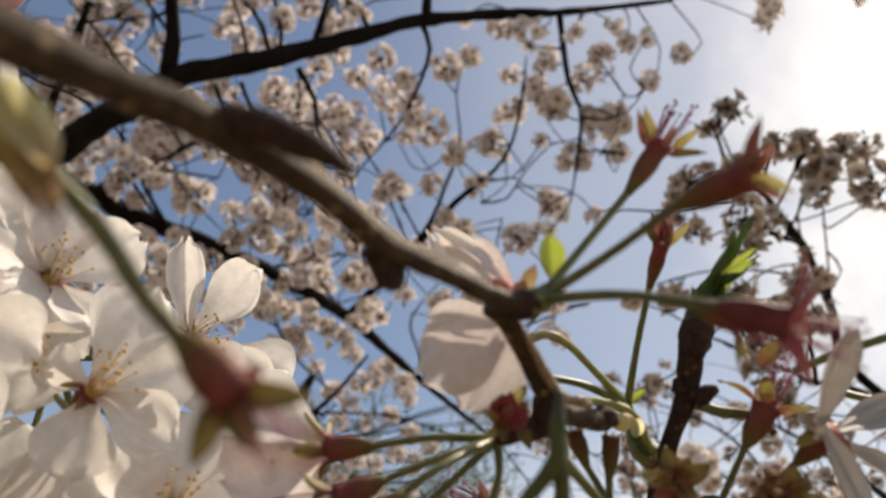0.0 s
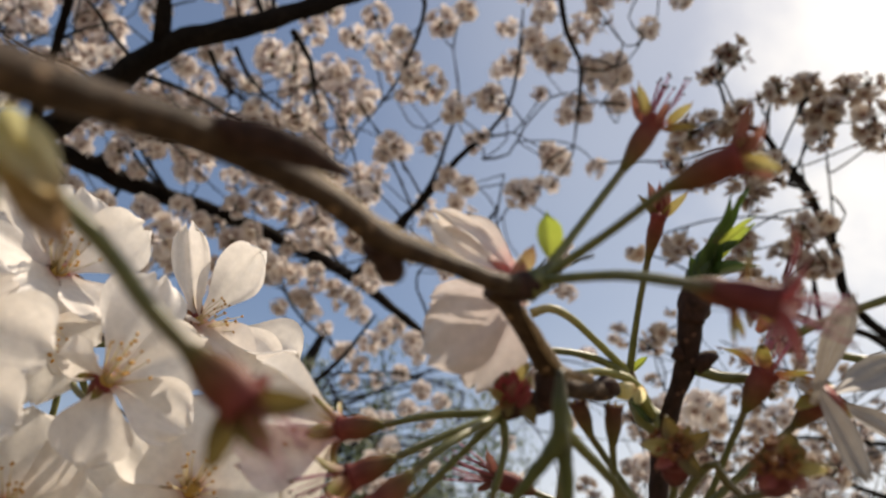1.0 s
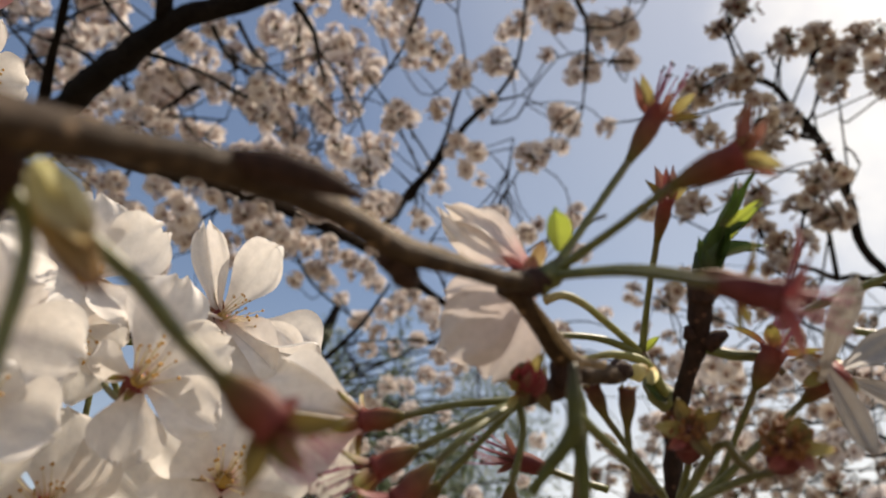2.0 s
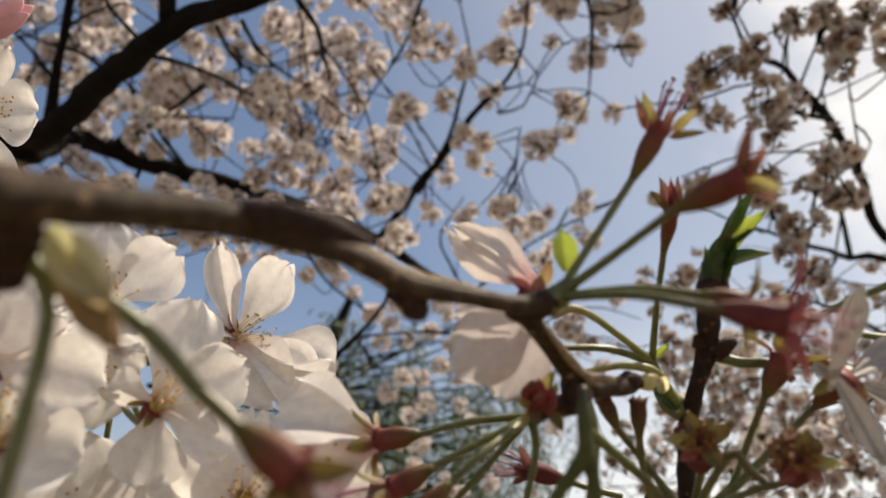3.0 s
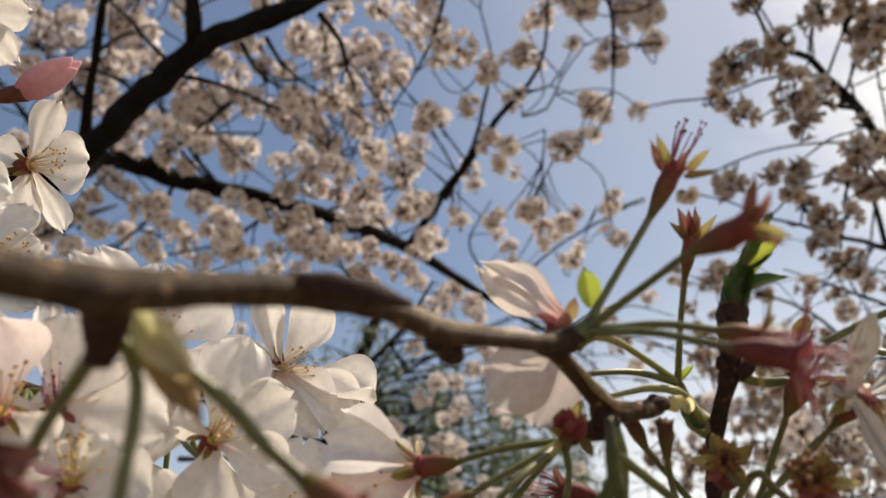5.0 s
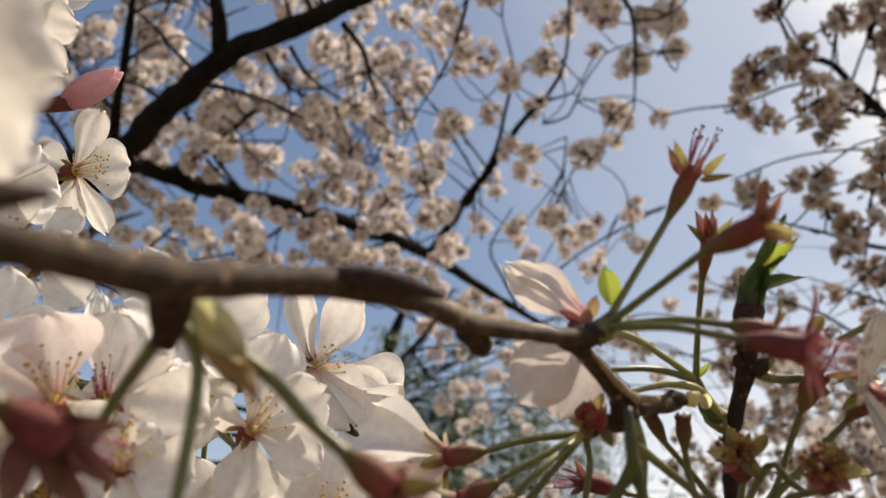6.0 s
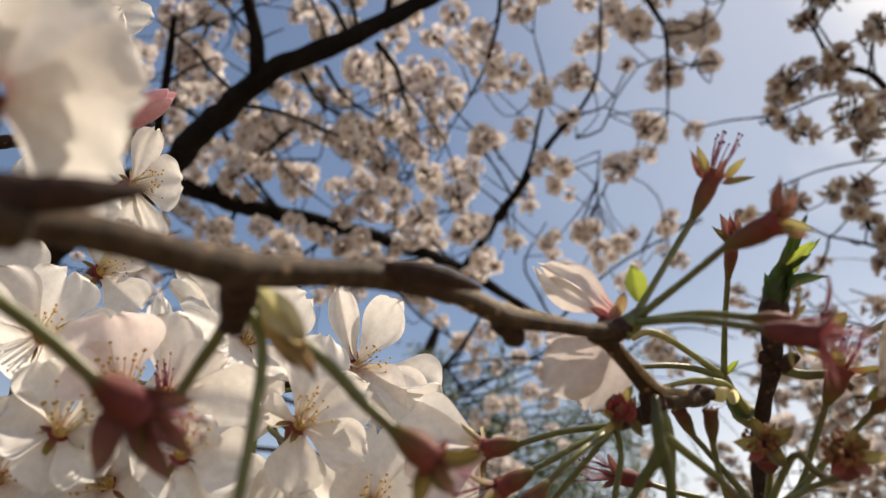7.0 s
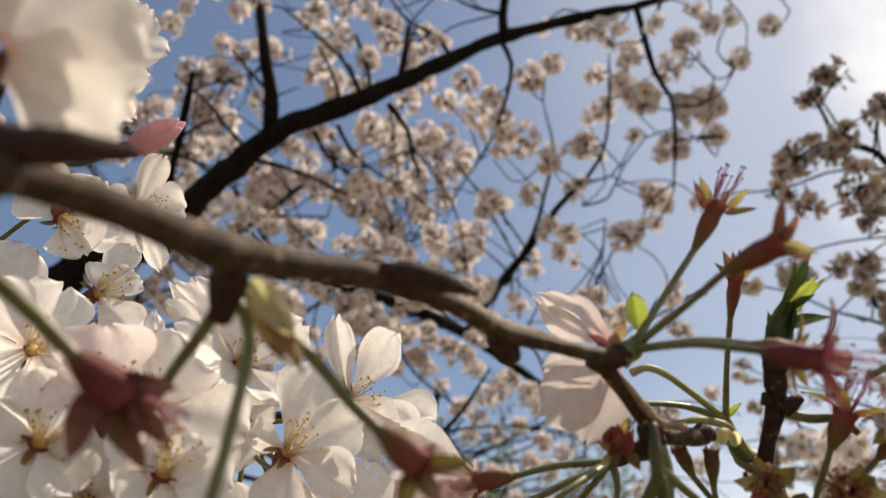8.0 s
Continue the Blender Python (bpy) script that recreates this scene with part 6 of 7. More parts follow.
tube("bud", [(0.02138, 0.12049, 1.65186), (0.02349, 0.12228, 1.65317), (0.02552, 0.12563, 1.65369)], [0.0012, 0.0019, 0.0012], BUD_BARK, shoot, 0.0004, 12, 0.3, 700, "dark scaly bud")
leaf(shoot, (0.03043, 0.13096, 1.65320), (0.03113, 0.12823, 1.65625), 0.0024, PALE_BRACT, (0, -1, 0.3), "bract", 0.4, 0.1, seed=16)
leaf(shoot, (0.03394, 0.13474, 1.65109), (0.02867, 0.13159, 1.65382), 0.0040, LEAF, (0, -1, 0.3), "bract", 0.4, 0.1, seed=17)
third = spent(shoot, [(0.03061, 0.13552, 1.66167), (0.03124, 0.12663, 1.66975), (0.03241, 0.11922, 1.67730)], (0.03360, 0.11223, 1.68263), 25, 0.7, star=0, stamens=False)
sepal_to(third, (0.03315, 0.11261, 1.68213), (0.02967, 0.11026, 1.68565), 0.0016, OLIVE_SEPAL, 155)
sepal_to(third, (0.03396, 0.11249, 1.68199), (0.03854, 0.10914, 1.68587), 0.0018, YELLOW_SEPAL, 156)
sepal_to(third, (0.03293, 0.11274, 1.68197), (0.03201, 0.11018, 1.68896), 0.0023, PINK_SEPAL, 157)
sepal_to(third, (0.03343, 0.11205, 1.68304), (0.03301, 0.10854, 1.68733), 0.0014, RED_SEPAL, 158)
sepal_to(third, (0.03414, 0.11257, 1.68176), (0.03526, 0.10888, 1.68782), 0.0019, PINK_SEPAL, 159)
sepal_to(third, (0.03384, 0.11199, 1.68297), (0.03595, 0.11064, 1.68653), 0.0014, YELLOW_SEPAL, 160)
sepal_to(third, (0.03384, 0.11199, 1.68297), (0.03376, 0.10888, 1.68644), 0.0013, RED_SEPAL, 161)
# two of these stalks take the paler, lit green
tube("pedicel", [(0.03036, 0.13566, 1.66137), (0.02287, 0.12757, 1.66437), (0.01765, 0.12165, 1.66588), (0.01376, 0.11884, 1.66612), (0.01056, 0.11848, 1.66485)], [0.0008, 0.0007, 0.0007, 0.0008, 0.0009], LIT_PEDICEL, shoot, 0.001, 12, 0.1, 500, "pale green stalk that has dropped its flower")
tube("pedicel", [(0.03034, 0.13576, 1.66117), (0.02156, 0.12892, 1.66163), (0.01236, 0.12409, 1.66040), (0.00762, 0.12350, 1.65925)], [0.0008, 0.0007, 0.0006, 0.0005], PEDICEL, shoot, 0.001, 12, 0.1, 500)
tube("pedicel", [(0.03369, 0.13507, 1.65256), (0.02959, 0.12903, 1.65660), (0.02407, 0.12683, 1.65752), (0.01957, 0.12568, 1.65669), (0.01426, 0.12533, 1.65567)], [0.0011, 0.0009, 0.0008, 0.0006, 0.0005], LIT_PEDICEL, shoot, 0.001, 12, 0.1, 500)
leaf(shoot, (0.03070, 0.13569, 1.66137), (0.03438, 0.13444, 1.66436), 0.0016, YOUNG_LEAF, (0, -1, 0.3), "bract", 0.4, 0.1, seed=6)
spent(shoot, [(0.02654, 0.13291, 1.63415), (0.02505, 0.12922, 1.63857), (0.02433, 0.12540, 1.64337)], (0.02448, 0.12211, 1.64945), 25, 0.72, 6, SEPALS, stamens=False, sepal_size=0.2, skin=OLD_CALYX)
spent(shoot, [(0.03059, 0.13440, 1.63426), (0.02434, 0.12969, 1.64178), (0.02083, 0.12618, 1.64548)], (0.01839, 0.12327, 1.65040), 25, 0.72, 6, SEPALS, stamens=False, sepal_size=0.2, skin=OLD_CALYX)
tube("pedicel", [(0.03389, 0.14312, 1.62933), (0.03059, 0.13440, 1.63426), (0.02654, 0.13291, 1.63415)], [0.0009, 0.0008, 0.0006], PEDICEL, shoot, 0.001, 10, 0.1, 500)
S2 = (0.03397, 0.13840, 1.63174)
worn = spent(shoot, [S2, (0.03440, 0.12613, 1.63759)], (0.03233, 0.11664, 1.63996), 10, 1.25, star=0, stamens=False, skin=RED_CALYX)
worn_tuft(worn, (0.03233, 0.11664, 1.63996), (-0.2, -0.95, 0.25), 1.1)
sepal_to(worn, (0.03135, 0.11355, 1.63951), (0.02607, 0.11339, 1.64022), 0.0027, YELLOW_SEPAL, 141)
sepal_to(worn, (0.03162, 0.11334, 1.64020), (0.03017, 0.11258, 1.64467), 0.0027, OLIVE_SEPAL, 142)
sepal_to(worn, (0.03245, 0.11325, 1.63976), (0.03772, 0.11247, 1.64212), 0.0031, OLIVE_SEPAL, 143)
sepal_to(worn, (0.03247, 0.11347, 1.63869), (0.03475, 0.11273, 1.63440), 0.0029, OLIVE_SEPAL, 144)
sepal_to(worn, (0.03122, 0.11376, 1.63863), (0.02828, 0.11474, 1.63675), 0.0023, RED_SEPAL, 145)
sepal_to(worn, (0.03215, 0.11323, 1.64015), (0.03431, 0.11303, 1.64340), 0.0019, OLIVE_SEPAL, 146)
worn = spent(shoot, [S2, (0.03840, 0.11598, 1.63178), (0.04291, 0.10834, 1.63196)], (0.04179, 0.10074, 1.63313), 40, 1.25, star=0, stamens=False, skin=RED_CALYX)
worn_tuft(worn, (0.04179, 0.10074, 1.63313), (-0.25, -0.9, 0.3), 1.1)
sepal_to(worn, (0.04159, 0.09774, 1.63346), (0.04269, 0.09564, 1.63656), 0.0039, OLIVE_SEPAL, 127)
sepal_to(worn, (0.04182, 0.09781, 1.63266), (0.04690, 0.09613, 1.63192), 0.0024, YELLOW_SEPAL, 128)
sepal_to(worn, (0.04011, 0.09826, 1.63324), (0.03862, 0.09942, 1.63511), 0.0021, OLIVE_SEPAL, 129)
sepal_to(worn, (0.04227, 0.09792, 1.63123), (0.04364, 0.09677, 1.62887), 0.0021, PINK_SEPAL, 130)
sepal_to(worn, (0.04021, 0.09851, 1.63168), (0.03794, 0.09950, 1.62999), 0.0021, RED_SEPAL, 131)
spent(shoot, [S2, (0.04067, 0.13450, 1.63595), (0.04435, 0.12836, 1.64375), (0.04708, 0.12420, 1.64981)], (0.05083, 0.12116, 1.65611), 10, 1.1, 70, SEPALS)
tube("pedicel", [(0.04126, 0.12874, 1.65931), (0.04549, 0.12780, 1.65761), (0.05072, 0.12655, 1.65667), (0.05350, 0.12634, 1.65337)], [0.0010, 0.0010, 0.0009, 0.0007], PEDICEL, shoot, 0.001, 10, 0.1, 500)
tube("pedicel", [S2, (0.03688, 0.11601, 1.63775), (0.03970, 0.11642, 1.63542), (0.04291, 0.11707, 1.63271)], [0.0008, 0.0007, 0.0007, 0.0006], PEDICEL, shoot, 0.001, 10, 0.1, 500)
fading = blossom(shoot, [(0.03815, 0.13000, 1.63326), (0.04895, 0.12608, 1.64248), (0.05489, 0.12396, 1.64749)], (0.05886, 0.11683, 1.65085), 0, 1.0, 85, 20, label="fading white blossom with narrow drooping petals", stamens=False)
# faded petals whose shade is part of their grey
petal_to(fading, (0.05282, 0.11079, 1.64650), (0.05618, 0.09824, 1.65935), 0.0042, (-0.2, -0.87, -0.45), 81, 0.35, -0.05, 0.06, 0.1, mat=SHADED_FADED_PETAL)
petal_to(fading, (0.05383, 0.11140, 1.65073), (0.05867, 0.11105, 1.63496), 0.0047, (0.1, -0.87, -0.45), 82, 0.35, 0.06, 0.06, 0.1, mat=SHADED_FADED_PETAL)
petal_to(fading, (0.06009, 0.11784, 1.65132), (0.07444, 0.12392, 1.65963), 0.0062, (0, -1, 0.3), 83, 0.3, 0.1, 0.05, mat=SHADED_FADED_PETAL)
petal_to(fading, (0.06046, 0.11932, 1.65076), (0.07562, 0.13055, 1.64763), 0.0062, (0, -1, 0.3), 84, 0.3, 0.1, 0.05, mat=SHADED_FADED_PETAL)
petal_to(fading, (0.05855, 0.11814, 1.65048), (0.05293, 0.11512, 1.65080), 0.0050, (0, -1, 0.6), 85, 0.5, 0.1, 0.05, mat=SHADED_FADED_PETAL)
tube("pedicel", [(0.05437, 0.11672, 1.66075), (0.05977, 0.11400, 1.66255), (0.06698, 0.11128, 1.66468), (0.07672, 0.10664, 1.66664)], [0.0007, 0.0007, 0.0007, 0.0007], PEDICEL, shoot, 0.001, 10, 0.1, 500)
tube("pedicel", [(0.06336, 0.12478, 1.66230), (0.06870, 0.12408, 1.66036), (0.08157, 0.12306, 1.65833)], [0.0006, 0.0007, 0.0007], PEDICEL, shoot, 0.001, 10, 0.1, 500)
leaf(shoot, (0.04953, 0.11782, 1.66203), (0.05305, 0.11506, 1.66565), 0.003, SEPAL, (0, -1, 0.3), "bract", 0.4, 0.1, seed=7)

# ---- stalks hanging from the near spur ----
HANG = (-0.03932, 0.04065, 1.64051)
tube("spur", [(-0.04032, 0.04024, 1.64079), HANG, (-0.03766, 0.04140, 1.63994)], [0.0018, 0.0016, 0.0012], PEDICEL, twig, 0.0006, 12, 0.2, 500, "yellow-green foot of the flower stalks")
hanging = spent(twig, [HANG, (-0.03174, 0.04916, 1.63559), (-0.02699, 0.05221, 1.63063), (-0.02326, 0.05393, 1.62738)], (-0.01829, 0.05627, 1.62362), 0, 1.0, star=0, size=0.8, stalk_radius=0.0008)
sepal_to(hanging, (-0.01862, 0.05614, 1.62394), (-0.01182, 0.05676, 1.62407), 0.0025, OLIVE_SEPAL, 64)
sepal_to(hanging, (-0.01886, 0.05626, 1.62349), (-0.01611, 0.05858, 1.61962), 0.0027, OLIVE_SEPAL, 65)
sepal_to(hanging, (-0.01927, 0.05615, 1.62342), (-0.02104, 0.05864, 1.61812), 0.0024, OLIVE_SEPAL, 66)
sepal_to(hanging, (-0.01873, 0.05603, 1.62412), (-0.01614, 0.05494, 1.62574), 0.0019, RED_SEPAL, 67)
tube("pedicel", [HANG, (-0.03678, 0.04257, 1.63463), (-0.03698, 0.04341, 1.62564), (-0.03812, 0.04432, 1.61622), (-0.04003, 0.04602, 1.60715)], [0.0008, 0.0007, 0.0007, 0.0007, 0.0007], PEDICEL, twig, 0.001, 12, 0.1, 500, "green stalk hanging close by")
tube("pedicel", [(-0.04052, 0.04134, 1.63899), (-0.04465, 0.04461, 1.63615), (-0.04931, 0.04806, 1.63283), (-0.05563, 0.05347, 1.62773)], [0.0009, 0.0008, 0.0007, 0.0007], PEDICEL, twig, 0.001, 12, 0.1, 500, "green stalk hanging close by")
leaf(twig, (-0.03716, 0.04018, 1.64109), (-0.03231, 0.04447, 1.63422), 0.0044, PALE_BRACT, (0.3, -1, 0.5), "bract", 0.5, 0.12, "pale yellow bract", 0.4, 9, 0.08)
leaf(twig, (-0.03656, 0.04164, 1.63996), (-0.03100, 0.04604, 1.63033), 0.0034, BRACT, (0.2, -1, 0.3), "bract", 0.6, 0.15, "bract turning brown at its ragged tip", 0.35, 10, 0.10)
leaf(twig, (-0.03678, 0.04160, 1.63957), (-0.03323, 0.04562, 1.63208), 0.0026, BRACT, (-0.2, -1, 0.2), "bract", 0.6, -0.10, "bract turning brown at its ragged tip", 0.35, 11, 0.10)
starry = spent(twig, [(-0.06480, 0.01692, 1.63818), (-0.06065, 0.02321, 1.63549), (-0.05596, 0.02890, 1.63206), (-0.05180, 0.03340, 1.62839)], (-0.04953, 0.03988, 1.62663), 46, 1.12, star=0, skin=RED_CALYX, stalk_radius=0.0009)
sepal_to(starry, (-0.05035, 0.03865, 1.62798), (-0.04339, 0.04210, 1.62804), 0.0029, DUSKY_SEPAL, 94)
sepal_to(starry, (-0.04961, 0.03956, 1.62728), (-0.04445, 0.04514, 1.62258), 0.0036, DUSKY_SEPAL, 95)
sepal_to(starry, (-0.05105, 0.03858, 1.62708), (-0.05408, 0.04107, 1.61908), 0.0038, DUSKY_SEPAL, 96)
sepal_to(starry, (-0.05009, 0.03932, 1.62705), (-0.04687, 0.04394, 1.61836), 0.0036, DUSKY_SEPAL, 97)
sepal_to(starry, (-0.05008, 0.03955, 1.62660), (-0.04944, 0.04246, 1.62105), 0.0024, OLIVE_SEPAL, 98)
near_bloom = bare_blossom(twig, (-0.07200, 0.00000, 1.63300), (-0.05377, 0.01195, 1.64258), (-0.05215, 0.00927, 1.64828), stamens=False, calyx=0.6, sepal_angle=80, skin=BUD_CALYX, star=0)
petal_to(near_bloom, (-0.05141, 0.01007, 1.64879), (-0.04282, 0.01919, 1.65461), 0.0152, UPWARD, 195, 0.2, 0.05, 0.05)
petal_to(near_bloom, (-0.05162, 0.01014, 1.64804), (-0.04557, 0.02018, 1.64532), 0.0136, UPWARD, 198, 0.2, 0.0, 0.05)
petal_to(near_bloom, (-0.05146, 0.00957, 1.64922), (-0.04347, 0.01305, 1.66001), 0.0152, UPWARD, 201, 0.2, 0.05, 0.05)
petal_to(near_bloom, (-0.05221, 0.00846, 1.64927), (-0.05289, -0.00092, 1.66063), 0.0152, UPWARD, 204, 0.3, 0.05, 0.08)
petal_to(near_bloom, (-0.05275, 0.00901, 1.64753), (-0.05965, 0.00595, 1.63893), 0.0152, UPWARD, 207, 0.3, 0.05, 0.08)

# ---- the twig of full blossoms ----
full = thing("blossom_twig", (-0.12659, 0.11953, 1.67273), "cherry twig crowded with open white blossoms", "twig", "cherry twigs")
tube("stem", [(-0.55, 0.10, 1.78), (-0.23838, 0.08433, 1.67793), (-0.17969, 0.10950, 1.67869), (-0.14087, 0.12753, 1.67395), (-0.10488, 0.14028, 1.66700), (-0.07547, 0.14993, 1.67200)], [0.0050, 0.0040, 0.0030, 0.0026, 0.0022, 0.0014], SHOOT_BARK, full, 0.002, 14, 0.15, 260)
limb(tree, [(-1.25, 0.65, 1.81), (-0.9, 0.3, 1.80), (-0.55, 0.10, 1.78)], [0.012, 0.008, 0.0046])
K1, K2, K3, K4 = (-0.14306, 0.12187, 1.67256), (-0.11610, 0.13328, 1.66823), (-0.08559, 0.14384, 1.66842), (-0.16832, 0.11278, 1.67767)


def open_blossom(root, foot, rim, opening=72, spin=0, size=1.0, **more):
    mid = (Vector(root) * 0.45 + Vector(foot) * 0.55) + (Vector(foot) - Vector(rim)) * 0.6
    return blossom(full, [root, mid, foot], rim, 5, size, opening, spin, label="open white blossom with yellow stamens", **more)


facing = bare_blossom(full, K3, (-0.06797, 0.12514, 1.64834), (-0.06360, 0.12101, 1.65080))
petal_to(facing, (-0.06245, 0.12146, 1.65152), (-0.04925, 0.12659, 1.65976), 0.0139, FACING, 173, 0.3, -0.05, 0.07)
petal_to(facing, (-0.06242, 0.12133, 1.65030), (-0.04894, 0.12495, 1.64451), 0.0119, FACING, 176, 0.5, 0.12, 0.08)
petal_to(facing, (-0.06366, 0.12104, 1.64960), (-0.06438, 0.12136, 1.63585), 0.0134, FACING, 179, 0.3, 0.05, 0.07)
petal_to(facing, (-0.06425, 0.12067, 1.65092), (-0.07176, 0.11680, 1.65235), 0.0101, UPWARD, 182, 0.5, 0.05, 0.09)
petal_to(facing, (-0.06334, 0.12099, 1.65255), (-0.06035, 0.12072, 1.67269), 0.0152, FACING, 185, 0.3, 0.05, 0.06)
red_eyed = bare_blossom(full, K2, (-0.08778, 0.10591, 1.65010), (-0.08555, 0.10043, 1.65280), old=True)
petal_to(red_eyed, (-0.08554, 0.10024, 1.65417), (-0.08531, 0.09802, 1.66987), 0.0130, UPWARD, 176, 0.4, 0.05, 0.06)
petal_to(red_eyed, (-0.08479, 0.10077, 1.65358), (-0.07595, 0.10470, 1.66253), 0.0109, UPWARD, 179, 0.5, 0.05, 0.07)
petal_to(red_eyed, (-0.08418, 0.10113, 1.65248), (-0.06839, 0.10919, 1.64873), 0.0186, FACING, 182, 0.3, 0.05, 0.09)
petal_to(red_eyed, (-0.08595, 0.10019, 1.65452), (-0.09054, 0.09740, 1.67424), 0.0054, FACING, 185, 0.6, 0.05, 0.05, 0.3)
petal_to(red_eyed, (-0.08616, 0.10016, 1.65240), (-0.09310, 0.09710, 1.64778), 0.0111, FACING, 188, 0.3, 0.05, 0.08)
cup = bare_blossom(full, K2, (-0.09069, 0.09471, 1.64516), (-0.08816, 0.08998, 1.64884))
petal_to(cup, (-0.08828, 0.08958, 1.65001), (-0.08961, 0.08496, 1.66347), 0.0186, FACING, 144, 0.55, 0.12, 0.04, mat=BLUSH_PETAL)
petal_to(cup, (-0.08883, 0.08952, 1.64922), (-0.09649, 0.08422, 1.65359), 0.0130, FACING, 147, 0.4, 0.1, 0.05, mat=BLUSH_PETAL)
petal_to(cup, (-0.08765, 0.09049, 1.64838), (-0.08183, 0.09633, 1.64307), 0.0118, FACING, 150, 0.3, 0.05, 0.08)
low_left = bare_blossom(full, K1, (-0.10268, 0.09286, 1.63923), (-0.09837, 0.08862, 1.64162))
petal_to(low_left, (-0.09867, 0.08829, 1.64265), (-0.10214, 0.08452, 1.65455), 0.0134, EDGEWISE, 184, 0.3, 0.05, 0.08)
petal_to(low_left, (-0.09780, 0.08893, 1.64200), (-0.09124, 0.09249, 1.64645), 0.0103, UPWARD, 187, 0.3, 0.05, 0.08)
petal_to(low_left, (-0.09780, 0.08894, 1.64094), (-0.09127, 0.09267, 1.63313), 0.0134, EDGEWISE, 190, 0.3, 0.05, 0.08)
petal_to(low_left, (-0.09847, 0.08858, 1.64070), (-0.09964, 0.08815, 1.63015), 0.0120, EDGEWISE, 193, 0.3, 0.05, 0.08)
petal_to(low_left, (-0.09901, 0.08807, 1.64158), (-0.10638, 0.08180, 1.64109), 0.0134, EDGEWISE, 196, 0.3, 0.05, 0.08)
low = bare_blossom(full, K2, (-0.08193, 0.10414, 1.63604), (-0.07861, 0.09950, 1.63916))
petal_to(low, (-0.07818, 0.09958, 1.63971), (-0.07323, 0.10047, 1.64613), 0.0085, UPWARD, 154, 0.3, 0.05, 0.08)
petal_to(low, (-0.07763, 0.09989, 1.63898), (-0.06640, 0.10442, 1.63694), 0.0144, EDGEWISE, 157, 0.3, 0.05, 0.08)
petal_to(low, (-0.07822, 0.09968, 1.63814), (-0.07370, 0.10176, 1.62646), 0.0144, EDGEWISE, 160, 0.3, 0.05, 0.08)
petal_to(low, (-0.07906, 0.09916, 1.63865), (-0.08418, 0.09522, 1.63281), 0.0132, EDGEWISE, 163, 0.3, 0.05, 0.08)
petal_to(low, (-0.07909, 0.09930, 1.63947), (-0.08455, 0.09702, 1.64308), 0.0094, EDGEWISE, 166, 0.3, 0.05, 0.08)
pointed = bare_blossom(full, K4, (-0.13553, 0.12855, 1.69856), (-0.12943, 0.12669, 1.69982))
petal_to(pointed, (-0.12877, 0.12743, 1.69911), (-0.12128, 0.13589, 1.69096), 0.0133, FACING, 171, 0.3, 0.05, 0.06)
petal_to(pointed, (-0.12880, 0.12709, 1.70047), (-0.12159, 0.13162, 1.70798), 0.0106, FACING, 174, 0.3, 0.05, 0.09)
petal_to(pointed, (-0.12909, 0.12688, 1.70124), (-0.12518, 0.12903, 1.71755), 0.0099, FACING, 177, 0.4, 0.1, 0.05)
petal_to(pointed, (-0.12971, 0.12637, 1.70043), (-0.13302, 0.12260, 1.70751), 0.0072, UPWARD, 180, 0.7, 0.05, 0.05, 0.3)
petal_to(pointed, (-0.12998, 0.12649, 1.69905), (-0.13633, 0.12411, 1.69019), 0.0085, UPWARD, 183, 0.6, 0.05, 0.05, 0.3)
tall = bare_blossom(full, K2, (-0.08281, 0.12460, 1.66882), (-0.08287, 0.11890, 1.67195), stamens=False)
petal_to(tall, (-0.08373, 0.11802, 1.67337), (-0.09361, 0.10794, 1.68967), 0.0081, UPWARD, 149, 0.5, 0.05, 0.05, 0.1)
petal_to(tall, (-0.08347, 0.11835, 1.67361), (-0.09047, 0.11206, 1.69275), 0.0109, UPWARD, 152, 0.5, 0.05, 0.05)
petal_to(tall, (-0.08380, 0.11795, 1.67274), (-0.09451, 0.10700, 1.68189), 0.0078, UPWARD, 155, 0.5, 0.05, 0.05)
petal_to(tall, (-0.08254, 0.11920, 1.67315), (-0.07885, 0.12269, 1.68695), 0.0118, FACING, 158, 0.3, 0.05, 0.08)
broad = bare_blossom(full, K4, (-0.12784, 0.09734, 1.70804), (-0.12299, 0.09844, 1.70385))
petal_to(broad, (-0.12215, 0.09915, 1.70390), (-0.11255, 0.10729, 1.70448), 0.0150, FACING, 165, 0.3, -0.1, 0.08)
petal_to(broad, (-0.12251, 0.09882, 1.70317), (-0.11697, 0.10307, 1.69528), 0.0150, FACING, 168, 0.3, -0.1, 0.08)
petal_to(broad, (-0.12364, 0.09783, 1.70409), (-0.13112, 0.09080, 1.70681), 0.0131, FACING, 171, 0.4, -0.1, 0.06)
petal_to(broad, (-0.12358, 0.09787, 1.70470), (-0.13041, 0.09126, 1.71442), 0.0125, FACING, 174, 0.3, 0.05, 0.08)
petal_to(broad, (-0.12256, 0.09863, 1.70496), (-0.11764, 0.10079, 1.71767), 0.0125, FACING, 177, 0.3, 0.05, 0.08)
shaded = bare_blossom(full, K3, (-0.08830, 0.13139, 1.67067), (-0.08475, 0.12884, 1.66586))
petal_to(shaded, (-0.08424, 0.12924, 1.66666), (-0.07839, 0.13381, 1.67588), 0.0144, FACING, 177, 0.3, 0.05, 0.09)
petal_to(shaded, (-0.08396, 0.12932, 1.66561), (-0.07490, 0.13485, 1.66277), 0.0158, FACING, 180, 0.3, 0.05, 0.09)
petal_to(shaded, (-0.08452, 0.12911, 1.66459), (-0.08195, 0.13220, 1.65001), 0.0158, FACING, 183, 0.3, 0.05, 0.09)
